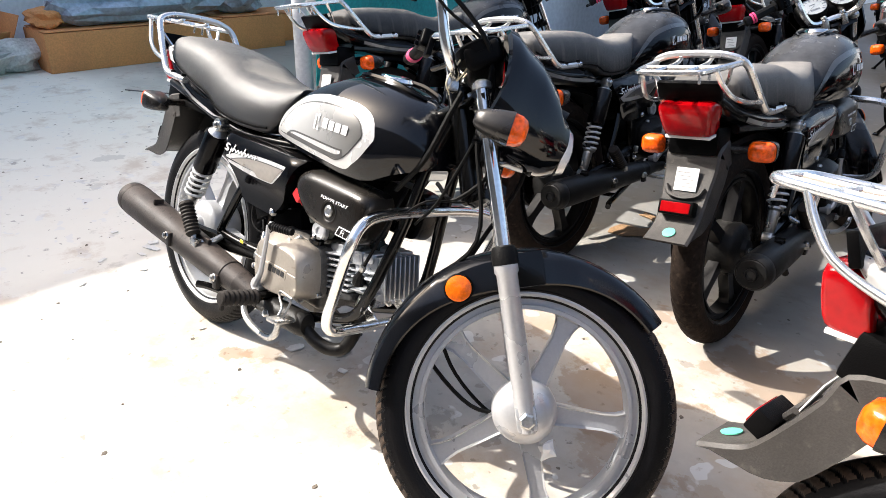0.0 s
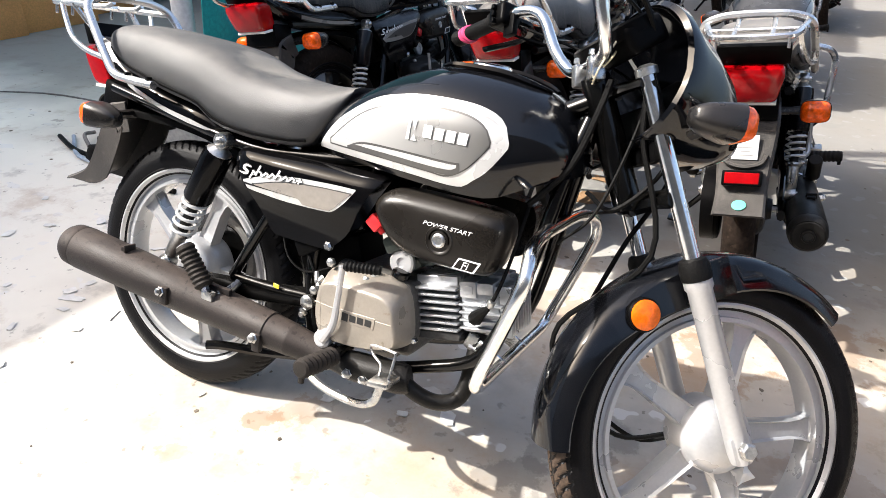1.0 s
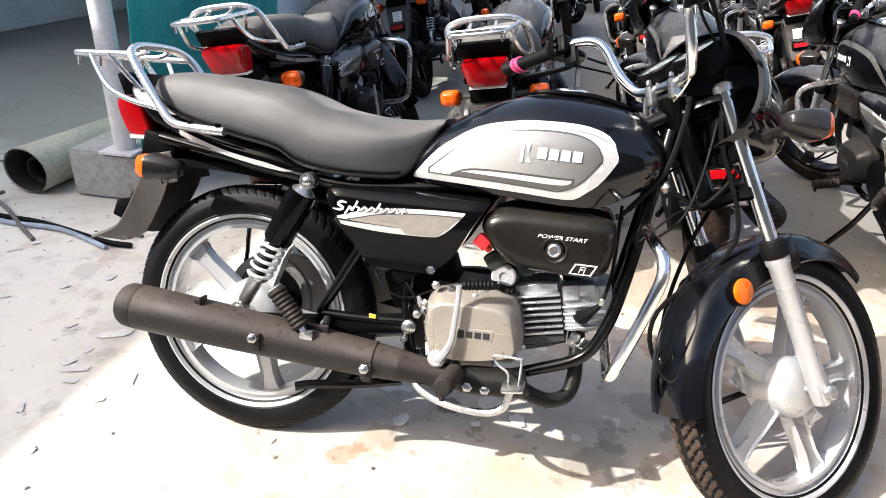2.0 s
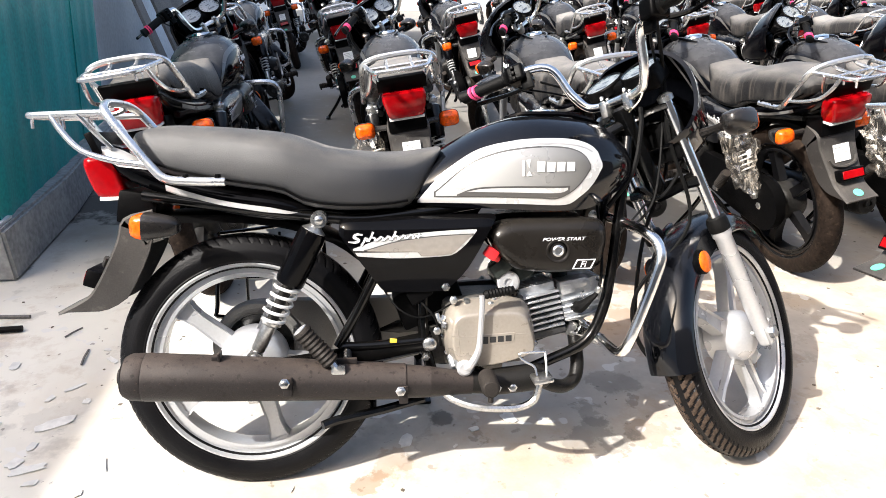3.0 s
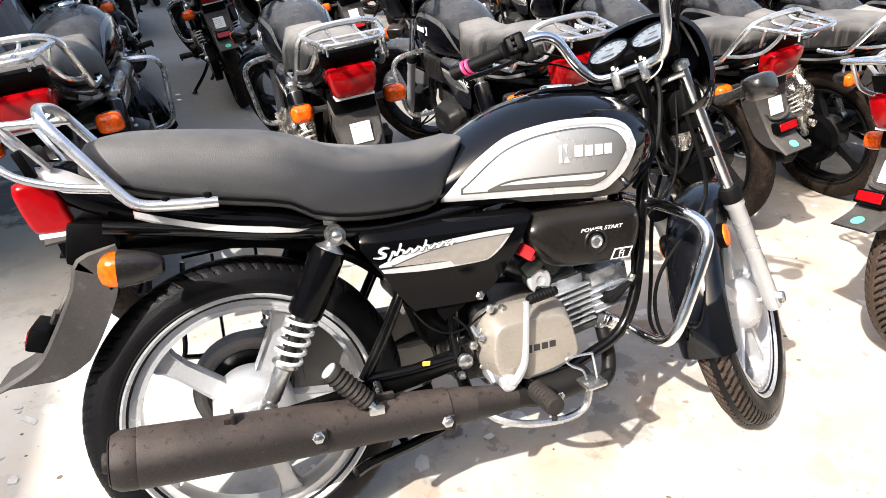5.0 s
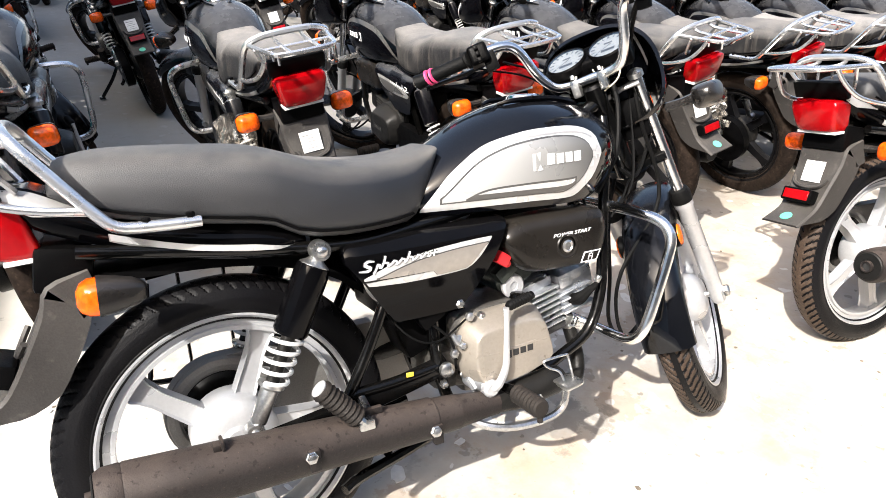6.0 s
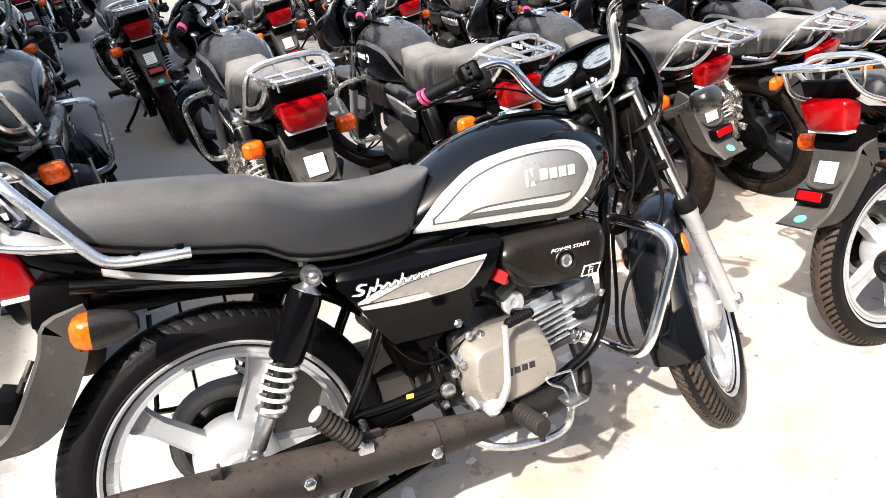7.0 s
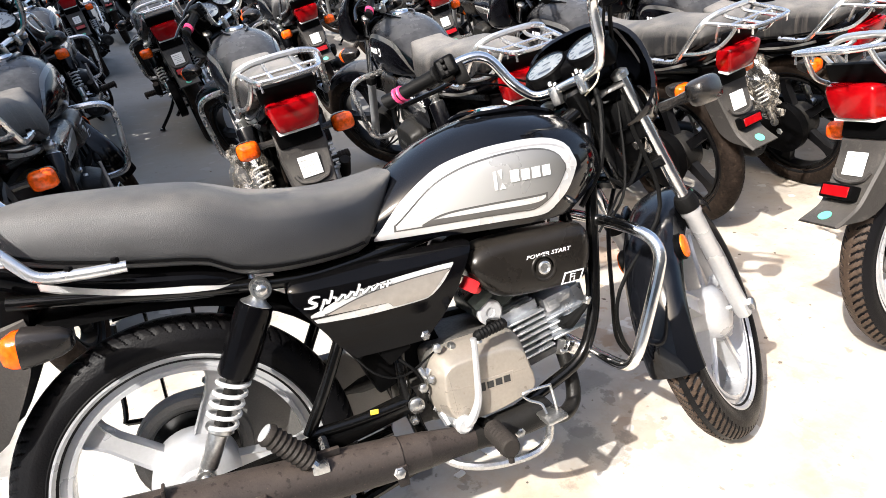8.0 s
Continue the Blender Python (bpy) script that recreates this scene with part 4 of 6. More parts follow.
    part("cover_marking", lettering("POWER START", 0.0108, Matrix.Translation((0.668, -0.1388, 0.594)) @ Matrix.Rotation(radians(90), 4, "X"), 1.35), WHITE_MARK, ab, "white lettering")
    p = BM()
    slab(p, [(0.738, 0.528), (0.782, 0.528), (0.793, 0.550), (0.749, 0.550)], -0.1375, -0.1390, 0, 0)
    em = part("emblem", p, WHITE_MARK, ab, "white outlined emblem reading Fi")
    p = BM()
    slab(p, [(0.742, 0.5305), (0.779, 0.5305), (0.788, 0.5475), (0.751, 0.5475)], -0.1385, -0.1396, 0, 0)
    part("emblem_field", p, AIRBOX, em)
    if hi:
        b = lettering("Fi", 0.020, Matrix.Translation((0.755, -0.1399, 0.532)) @ Matrix.Rotation(radians(90), 4, "X"))
        part("letters", b, WHITE_MARK, em)
    p = BM()
    loft(p, [moulded(0.05, 0.004), moulded(0.09, 0.0), moulded(0.104, 0.004), moulded(0.113, 0.013), moulded(0.118, 0.024), moulded(0.12, 0.04)])
    part("tool_cover", p, AIRBOX, bike)
    p = BM()
    block(p, (0.030, 0.022, 0.026), pose(0.556, -0.112, 0.566, 0, 35, 0), 0.004)
    rod(p, (0.560, -0.112, 0.562), (0.574, -0.108, 0.548), 0.008, 8)
    part("red_plug", p, RED, bike, "red plastic plug cap")

    # engine
    e = BM()
    block(e, (0.200, 0.150, 0.165), pose(0.548, 0, 0.372), 0.02, 3)
    block(e, (0.10, 0.14, 0.09), pose(0.455, 0, 0.335), 0.02, 2)
    block(e, (0.12, 0.10, 0.07), pose(0.54, 0, 0.292), 0.02, 2)
    eng = part("engine", e, CASE_CAST if fancy else cast_mat, bike, "horizontal single cylinder engine in champagne paint" if fancy else "horizontal single cylinder engine in black enamel")
    base = round_outline([(0.447, 0.402), (0.456, 0.437), (0.484, 0.455), (0.55, 0.461), (0.605, 0.459), (0.638, 0.445), (0.653, 0.408), (0.661, 0.362), (0.655, 0.335), (0.62, 0.317), (0.56, 0.303), (0.492, 0.303), (0.458, 0.322), (0.447, 0.36)], 3)
    face = round_outline([(0.464, 0.400), (0.473, 0.423), (0.500, 0.432), (0.553, 0.434), (0.606, 0.432), (0.630, 0.418), (0.640, 0.391), (0.648, 0.357), (0.641, 0.338), (0.61, 0.327), (0.555, 0.316), (0.496, 0.315), (0.473, 0.329), (0.463, 0.362)], 3)
    def cover_ring(t, y):
        return [(a[0] + (b_[0] - a[0]) * t, y, a[1] + (b_[1] - a[1]) * t) for a, b_ in zip(base, face)]
    for s in (-1, 1):
        e = BM()
        loft(e, [cover_ring(-0.10, s * 0.070), cover_ring(-0.10, s * 0.088), cover_ring(-0.02, s * 0.091)])
        cv = part("crankcase_cover", e, CASE_CAST if fancy else engine_mat, eng, "cast flange of the crankcase" if fancy else "black crankcase cover")
        e = BM()
        loft(e, [cover_ring(0, s * 0.088), cover_ring(0, s * 0.104), cover_ring(0.08, s * 0.110), cover_ring(0.55, s * 0.134), cover_ring(0.82, s * 0.1465), cover_ring(0.95, s * 0.1505), cover_ring(1.06, s * 0.152), cover_ring(1.3, s * 0.1528)])
        part("clutch_cover", e, engine_mat, cv, "champagne painted clutch cover" if fancy else "", 30)
        if hi:
            e = BM()
            for a, b_ in (((0.460, 0.386), (0.521, 0.382)), ((0.604, 0.385), (0.640, 0.386)), ((0.481, 0.318), (0.472, 0.41))):
                rod(e, (a[0], s * 0.1522, a[1]), (b_[0], s * 0.1522, b_[1]), 0.0013, 6)
            part("cover_crease", e, engine_mat, cv)
            # oil filler, breather stub and cable arm on the cover's shoulder
            e = BM()
            lathe(e, [(0.019, 0), (0.019, 0.010), (0.015, 0.014), (0.005, 0.015)], (0.608, s * 0.082, 0.462), (0.2, 0, 1), 16)
            part("oil_filler_cap", e, FRAME, cv, "black oil filler cap")
            e = BM()
            rod(e, (0.556, s * 0.112, 0.448), (0.575, s * 0.104, 0.466), 0.006, 8)
            lathe(e, [(0.0075, 0), (0.0075, 0.007), (0.004, 0.009)], (0.556, s * 0.118, 0.448), (-0.3, s, 0.2), 6)
            part("breather_stub", e, STEEL, cv)
            e = BM()
            sweep(e, [(0.446, s * 0.108, 0.420), (0.438, s * 0.118, 0.412), (0.430, s * 0.112, 0.430)], [0.008, 0.006, 0.005], 8)
            lathe(e, [(0.009, 0), (0.009, 0.010), (0.005, 0.013)], (0.450, s * 0.118, 0.405), (-0.5, s, 0), 6)
            part("clutch_arm", e, STEEL, cv, "plated clutch cable arm")
        e = BM()
        slab(e, round_outline([(0.522, 0.361), (0.601, 0.365), (0.603, 0.390), (0.524, 0.387)], 1), s * 0.1515, s * 0.1542, 0.0008 if hi else 0, 1)
        bd = part("badge_plate", e, engine_mat, cv)
        e = BM()
        for k in range(4):
            block(e, (0.0135, 0.0016, 0.0135 if k else 0.0165), pose(0.535 + 0.0178 * k, s * 0.1545, 0.3745 + 0.0008 * k), 0)
        part("badge_marking", e, DARK_MARK, bd, "plain dark marking")
        for x, z in () if not hi else ((0.446, 0.372), (0.453, 0.333), (0.474, 0.307), (0.532, 0.298), (0.664, 0.345), (0.60, 0.306)):
            e = BM()
            lathe(e, [(0.0062, 0), (0.0062, 0.010), (0.004, 0.012)], (x, s * 0.090, z), (0, s, 0), 6)
            part("cover_bolt", e, STEEL, cv)
    if hi:
        e = BM()
        lathe(e, [(0.026, 0), (0.026, 0.035), (0.020, 0.045), (0.016, 0.062), (0.012, 0.063)], (0.484, -0.085, 0.318), (0, -1, 0), 16)
        rod(e, (0.462, -0.11, 0.330), (0.470, -0.128, 0.305), 0.011, 8)
        rod(e, (0.500, -0.11, 0.300), (0.510, -0.125, 0.296), 0.008, 8)
        part("kick_boss", e, CAST, eng, "cast boss round the kick shaft")
    cyl = Matrix.Translation((0.646, 0, 0.404)) @ Matrix.Rotation(radians(-12), 4, "Y")
    e = BM()
    block(e, (0.105, 0.110, 0.086), cyl @ pose(0.045, 0, 0), 0.004, 1)
    block(e, (0.100, 0.136, 0.020), cyl @ pose(0.044, 0, -0.056), 0.004, 1)
    cy = part("cylinder", e, CAST_SHADED if fancy else cast_mat, eng, "finned cast aluminium cylinder")
    fin = BM()
    for k in range(7):
        e = BM() if hi else fin
        block(e, (0.094, 0.150 - 0.003 * (k % 2), 0.0052), cyl @ pose(0.044, 0, -0.041 + 0.0138 * k), 0.0012, 1)
        if hi:
            part("cooling_fin", e, cast_mat, cy)
    for k in range(8 if hi else 0):
        e = BM()
        block(e, (0.090, 0.0040, 0.024), cyl @ pose(0.042, -0.0525 + 0.015 * k, 0.052), 0.0012, 1)
        part("cooling_fin", e, cast_mat, cy)
    if not hi:
        part("cooling_fin", fin, cast_mat, cy)
    fin.free() if hi else None
    e = BM()
    block(e, (0.082, 0.122, 0.100), cyl @ pose(0.134, 0, 0.004), 0.012, 2)
    block(e, (0.072, 0.132, 0.026), cyl @ pose(0.130, 0, 0.045), 0.009, 2)
    hd = part("cylinder_head", e, cast_mat, eng, "bare aluminium cylinder head")
    if hi:
        e = BM()
        block(e, (0.036, 0.140, 0.034), cyl @ pose(0.114, 0, 0.043), 0.006, 2)
        block(e, (0.026, 0.142, 0.020), cyl @ pose(0.114, 0, 0.043), 0.003, 1)
        part("rocker_cover", e, cast_mat, hd, "bevelled rocker cover")
        for k in range(4):
            e = BM()
            block(e, (0.090, 0.140, 0.0045), cyl @ pose(0.138, 0, -0.034 + 0.0155 * k), 0.0012, 1)
            part("head_fin", e, cast_mat, hd)
    for k in range(8 if hi else 0):
        e = BM()
        block(e, (0.030, 0.0042, 0.102), cyl @ pose(0.183, -0.0525 + 0.015 * k, 0.0), 0.0014, 1)
        part("head_fin", e, cast_mat, hd)
    e = BM()
    for z in (-0.04, 0.05):
        lathe(e, [(0.022, -0.004), (0.024, 0.0), (0.024, 0.014), (0.018, 0.019)], cyl @ Vector((0.15, 0, z)), cyl.to_3x3() @ Vector((0.15, 0, math.copysign(1, z))), 12)
    part("valve_cap", e, cast_mat, hd)
    e = BM()
    sweep(e, [(0.772, -0.060, 0.418), (0.778, -0.080, 0.424), (0.792, -0.094, 0.442), (0.812, -0.105, 0.470), (0.826, -0.085, 0.54), (0.83, -0.03, 0.66)], [0.014, 0.015, 0.010, 0.0042, 0.0036, 0.0036], 8)
    part("spark_plug_lead", e, GRIP, hd)
    if hi:
        e = BM()
        lathe(e, [(0.006, -0.008), (0.0075, -0.006), (0.0075, 0.006), (0.006, 0.008)], (0.812, -0.105, 0.470), (0.4, -0.3, 1), 10)
        part("lead_clip", e, STEEL, hd)
        e = BM()
        for y, z in ((-0.045, 0.366), (0.02, 0.366), (-0.052, 0.352)):
            rod(e, (0.762, y, z), (0.796, y, z - 0.008), 0.007, 6)
        block(e, (0.024, 0.085, 0.036), pose(0.766, -0.012, 0.362, 0, 20, 0), 0.006)
        part("exhaust_flange", e, STEEL, hd, "plated exhaust flange and studs")
    e = BM()
    for x, z, rr in ((0.642, 0.520, 0.034), (0.606, 0.498, 0.033)):
        rod(e, (x, -0.062, z), (x, 0.05, z), rr, 14)
    sweep(e, [(0.63, -0.02, 0.515), (0.70, -0.02, 0.52), (0.740, -0.01, 0.505), (0.752, 0, 0.46)], [0.028, 0.022, 0.02, 0.02], 10)
    block(e, (0.05, 0.03, 0.035), pose(0.585, -0.070, 0.525, 0, -35, 0), 0.008)
    tb = part("throttle_body", e, THROTTLE if fancy else FRAME, eng, "dark cast throttle body")
    e = BM()
    lathe(e, [(0.025, 0), (0.0268, 0.004), (0.0268, 0.013), (0.023, 0.016), (0.010, 0.016), (0.009, 0.012), (0.003, 0.012)], (0.604, -0.064, 0.488), (0, -1, 0.05), 24)
    part("sensor_cap", e, ALLOY, tb, "round plated sensor cap")
    e = BM()
    block(e, (0.16, 0.10, 0.09), pose(0.42, 0, 0.44, 0, -20, 0), 0.01)
    block(e, (0.14, 0.12, 0.14), pose(0.36, 0, 0.56), 0.01)
    part("battery_box", e, PLASTIC, bike)

    # exhaust
    x_ = BM()
    lathe(x_, [(0.018, -0.006), (0.043, -0.008), (0.0495, 0.004), (0.051, 0.03), (0.050, 0.032), (0.0515, 0.036), (0.0495, 0.20), (0.045, 0.40), (0.040, 0.58), (0.0405, 0.582), (0.0405, 0.586), (0.038, 0.588), (0.035, 0.64), (0.0355, 0.642), (0.034, 0.646), (0.027, 0.72), (0.026, 0.74)], (-0.232, -0.168, 0.333), (0.715, 0.028, -0.060), 40 if hi else 18)
    muf = part("muffler", x_, pipe_mat, bike, "long matt brown-black muffler")
    x_ = BM()
    sweep(x_, [(0.49, -0.139, 0.272), (0.53, -0.136, 0.269), (0.56, -0.134, 0.268), (0.66, -0.128, 0.274), (0.68, -0.125, 0.277)], [0.025, 0.026, 0.031, 0.032, 0.026], 14, step=3)
    sweep(x_, [(0.665, -0.127, 0.268), (0.70, -0.117, 0.247), (0.735, -0.100, 0.236), (0.766, -0.080, 0.246), (0.777, -0.066, 0.280), (0.776, -0.050, 0.325), (0.774, -0.03, 0.375)], 0.0165, 12)
    part("exhaust_pipe", x_, BLACK_PIPE, bike, "bent exhaust pipe with heat shield")
    for k, (x, y, z, yb) in enumerate(((0.094, -0.205, 0.314, 1), (0.341, -0.187, 0.277, 1), (0.597, -0.158, 0.262, 1), (0.56, -0.160, 0.263, 1))):
        x_ = BM()
        lathe(x_, [(0.011, -0.006), (0.0115, 0.004), (0.009, 0.006), (0.009, 0.011), (0.005, 0.013)], (x, y, z), (0, -1, 0.15), 6)
        part("muffler_bolt", x_, STEEL, muf)
    for size, at in (((0.020, 0.014, 0.040), (0.10, -0.200, 0.305)), ((0.020, 0.014, 0.040), (0.347, -0.183, 0.268)), ((0.018, 0.022, 0.012), (-0.05, -0.172, 0.368)), ((0.006, 0.030, 0.018), (-0.043, -0.172, 0.371)), ((0.075, 0.012, 0.014), (0.21, -0.158, 0.342))):
        x_ = BM()
        block(x_, size, Matrix.Translation(at), 0.003)
        part("muffler_bracket", x_, pipe_mat, muf)
    x_ = BM()
    lathe(x_, [(0.041, -0.0015), (0.038, -0.004), (0.020, -0.003), (0.018, 0.004)], (-0.2402, -0.1683, 0.3337), (0.715, 0.028, -0.060), 24)
    part("muffler_end", x_, BLACK_PIPE, muf, "black muffler end plate")
    x_ = BM()
    lathe(x_, [(0.0125, -0.005), (0.0125, -0.013), (0.0160, -0.0135), (0.0170, -0.011), (0.0170, 0.002)], (-0.2402, -0.1683, 0.3337), (0.715, 0.028, -0.060), 20)
    part("tail_pipe", x_, pipe_mat, muf, "short tail pipe")
    # dark disc set in the pipe paints the shade of its bore
    x_ = BM()
    lathe(x_, [(0.0128, -0.0052), (0.001, -0.0056)], (-0.2402, -0.1683, 0.3337), (0.715, 0.028, -0.060), 16)
    part("muffler_mouth", x_, DARK_MARK, muf)

    # foot controls
    for s in (-1, 1):
        p = BM()
        sweep(p, [(0.52, s * 0.10, 0.285), (0.532, s * 0.15, 0.297), (0.534, s * 0.18, 0.298)], 0.011, 8)
        pg = part("foot_peg", p, FRAME, bike, "rubber-covered rider foot peg")
        p = BM()
        a, b_ = Vector((0.534, s * 0.175, 0.298)), Vector((0.527, s * 0.277, 0.304))
        lathe(p, [(0.012, 0)] + [(0.0205 if k % 2 else 0.0175, 0.004 + 0.0065 * k) for k in range(15)] + [(0.019, 0.098), (0.015, 0.102), (0.004, 0.103)], a, b_ - a, 14)
        sweep(p, [b_ - Vector((0, s * 0.01, 0.005)), b_ - Vector((0, s * 0.008, 0.030))], 0.006, 8, step=1)
        part("peg_rubber", p, PEG_RUBBER, pg)
        p = BM()
        a, b_ = Vector((0.207, s * 0.178, 0.331)), Vector((0.130, s * 0.178, 0.421))
        sweep(p, [(0.225, s * 0.105, 0.352), (0.224, s * 0.140, 0.336), a, a + (b_ - a) * 0.2], 0.009, 8)
        block(p, (0.03, 0.02, 0.02), Matrix.Translation(a), 0.003)
        rp = part("pillion_peg", p, STEEL, bike, "folded pillion foot peg")
        p = BM()
        q = a + (b_ - a) * 0.16
        lathe(p, [(0.010, 0)] + [(0.0212 if k % 2 else 0.0180, 0.003 + 0.0052 * k) for k in range(18)] + [(0.020, 0.097), (0.017, 0.101), (0.004, 0.102)], q, b_ - a, 14)
        part("peg_rubber", p, PEG_RUBBER, rp)
        if hi:
            p = BM()
            lathe(p, [(0.0165, 0), (0.0165, 0.002), (0.012, 0.0035), (0.003, 0.003)], q + (b_ - a).normalized() * 0.101, b_ - a, 16)
            part("peg_end", p, ALLOY, rp, "pale worn peg end")
    p = BM()
    sweep(p, [(0.43, -0.13, 0.26), (0.46, -0.165, 0.242), (0.52, -0.185, 0.228), (0.60, -0.19, 0.225), (0.640, -0.19, 0.242), (0.652, -0.19, 0.280)], [0.008, 0.008, 0.008, 0.008, 0.0085, 0.008], 8)
    block(p, (0.046, 0.052, 0.012), pose(0.657, -0.190, 0.292, 0, -8, 0), 0.0055)
    bp = part("brake_pedal", p, STEEL, bike, "bare steel brake pedal")
    p = BM()
    sweep(p, [(0.668, -0.192, 0.298), (0.668, -0.176, 0.342), (0.662, -0.174, 0.347), (0.616, -0.170, 0.345), (0.611, -0.170, 0.338), (0.622, -0.174, 0.327), (0.642, -0.180, 0.316), (0.646, -0.190, 0.298)], 0.0028, 6)
    part("pedal_wire", p, STEEL, bp)
    p = BM()
    sweep(p, [(0.490, -0.150, 0.312), (0.500, -0.166, 0.322), (0.518, -0.168, 0.357), (0.523, -0.168, 0.41), (0.526, -0.168, 0.46), (0.526, -0.168, 0.481)], [0.012, 0.0095, 0.0076, 0.0062, 0.0058, 0.0068], 8)
    lathe(p, [(0.018, -0.02), (0.019, 0.006), (0.013, 0.012)], (0.488, -0.152, 0.312), (0, -1, 0), 14)
    ks = part("kick_lever", p, ALLOY, bike, "silver kick start lever")
    p = BM()
    a, b_ = Vector((0.530, -0.167, 0.482)), Vector((0.604, -0.150, 0.488))
    lathe(p, [(0.007, 0)] + [(0.0108 if k % 2 else 0.0088, 0.003 + 0.0040 * k) for k in range(17)] + [(0.009, 0.072)], a, b_ - a, 12)
    part("kick_rubber", p, GRIP, ks)
    p = BM()
    sweep(p, [(0.40, 0.10, 0.26), (0.405, 0.17, 0.17), (0.42, 0.262, 0.078)], 0.011, 8)
    block(p, (0.05, 0.035, 0.010), pose(0.42, 0.268, 0.072, 14.1, 0, 0), 0.003)
    part("side_stand", p, FRAME, bike, "lowered black side stand")
    p = BM()
    for s in (-1, 1):
        sweep(p, [(0.40, s * 0.09, 0.22), (0.30, s * 0.10, 0.20), (0.20, s * 0.12, 0.19), (0.165, s * 0.135, 0.185)], 0.011, 8)
    sweep(p, [(0.28, -0.10, 0.197), (0.28, 0.10, 0.197)], 0.009, 8, step=1)
    part("centre_stand", p, FRAME, bike, "folded black centre stand")

    # chain case and left-hand guard
    p = BM()
    co = [(0.0 + 0.116 * math.cos(a), 0.315 + 0.112 * math.sin(a)) for a in np.linspace(math.pi / 2, 3 * math.pi / 2, 20)] + [(0.20, 0.232), (0.40, 0.268), (0.445, 0.31), (0.45, 0.385), (0.41, 0.428), (0.20, 0.425)]
    slab(p, co, 0.080, 0.118, 0.010, 2)
    case_mat = CASE_PLASTIC if fancy else PLASTIC
    cc = part("chain_case", p, case_mat, bike, "enclosed grey plastic chain case" if fancy else "enclosed black plastic chain case")
    p = BM()
    lathe(p, [(0.086, 0.004), (0.090, -0.010), (0.099, -0.014), (0.110, -0.010), (0.114, 0.004)], (0, 0.080, 0.315), (0, 1, 0), 40 if hi else 20)
    part("case_rim", p, case_mat, cc)
    p = BM()
    lathe(p, [(0.030, -0.006), (0.060, -0.004), (0.084, -0.003), (0.085, 0.001)], (0, 0.0795, 0.312), (0, 1, 0), 40 if hi else 20)
    part("sprocket", p, FRAME, cc, "dark chain sprocket")
    if hi:
        p = BM()
        sweep(p, [(0.44, -0.122, 0.268), (0.25, -0.122, 0.262), (0.06, -0.115, 0.250), (0.02, -0.108, 0.247)], 0.0045, 7)
        br = part("brake_rod", p, STEEL, bike, "plated rear brake rod")
        p = BM()
        sweep(p, [(0.0, -0.088, 0.300), (0.006, -0.094, 0.272), (0.020, -0.104, 0.245)], [0.010, 0.008, 0.007], 8, flat=0.7)
        part("brake_arm", p, CAST, br, "cast brake arm")
        p = BM()
        n = 60
        sweep(p, [(0.055 + 0.05 * k / n, -0.113 + 0.008 * math.cos(2 * math.pi * 9 * k / n), 0.2515 + 0.008 * math.sin(2 * math.pi * 9 * k / n)) for k in range(n + 1)], 0.0015, 4, step=1)
        part("rod_spring", p, STEEL, br)
        p = BM()
        lathe(p, [(0.006, -0.012), (0.009, -0.010), (0.009, 0.010), (0.006, 0.012)], (0.012, -0.112, 0.246), (1, 0, 0.05), 10)
        part("adjuster_nut", p, STEEL, br)
        for q in ((-0.035, -0.112, 0.306), (0.43, -0.112, 0.39), (0.345, -0.104, 0.53), (0.468, -0.116, 0.462)):
            p = BM()
            lathe(p, [(0.0095, 0), (0.0095, 0.008), (0.005, 0.011)], q, (0, -1, 0), 6)
            part("frame_bolt", p, STEEL, frame_)
        for pts, r in (([(0.36, -0.075, 0.48), (0.40, -0.10, 0.45), (0.43, -0.11, 0.41), (0.44, -0.10, 0.35)], 0.003),
                       ([(0.30, -0.07, 0.50), (0.345, -0.10, 0.44), (0.40, -0.105, 0.42), (0.47, -0.10, 0.45)], 0.0022)):
            p = BM()
            sweep(p, pts, r, 7)
            part("wiring", p, GRIP, bike)
        p = BM()
        block(p, (0.055, 0.03, 0.035), pose(0.392, -0.09, 0.475, 0, -30, 0), 0.005)
        part("relay", p, PLASTIC, bike, "small black relay box")
    if hi:
        p = BM()
        sweep(p, [(-0.10, 0.17, 0.58), (-0.12, 0.18, 0.40), (-0.10, 0.18, 0.365), (0.14, 0.18, 0.365), (0.165, 0.18, 0.40), (0.16, 0.165, 0.62)], 0.006, 6)
        for x in (-0.04, 0.05):
            sweep(p, [(x, 0.178, 0.366), (x, 0.17, 0.59)], 0.004, 5, step=1)
        sweep(p, [(-0.12, 0.178, 0.47), (0.16, 0.178, 0.47)], 0.004, 5, step=1)
        sweep(p, [(-0.10, 0.17, 0.59), (0.0, 0.17, 0.60), (0.16, 0.165, 0.62)], 0.005, 5)
        part("saree_guard", p, FRAME, bike, "black wire guard beside the wheel")

    # leg guard
    p = BM()
    half = [(0.884, -0.045, 0.622), (0.886, -0.12, 0.620), (0.892, -0.180, 0.613), (0.902, -0.216, 0.597), (0.905, -0.232, 0.568), (0.896, -0.233, 0.530), (0.874, -0.225, 0.455), (0.851, -0.216, 0.384), (0.842, -0.200, 0.352), (0.838, -0.168, 0.338), (0.837, -0.11, 0.336), (0.837, -0.05, 0.336)]
    sweep(p, half, 0.0122, seg)
    sweep(p, [(x, -y, z) for x, y, z in half], 0.0122, seg)
    sweep(p, [(0.884, -0.05, 0.622), (0.885, 0, 0.622), (0.884, 0.05, 0.622)], 0.0122, seg)
    sweep(p, [(0.837, -0.055, 0.336), (0.837, 0, 0.336), (0.837, 0.055, 0.336)], 0.0122, seg)
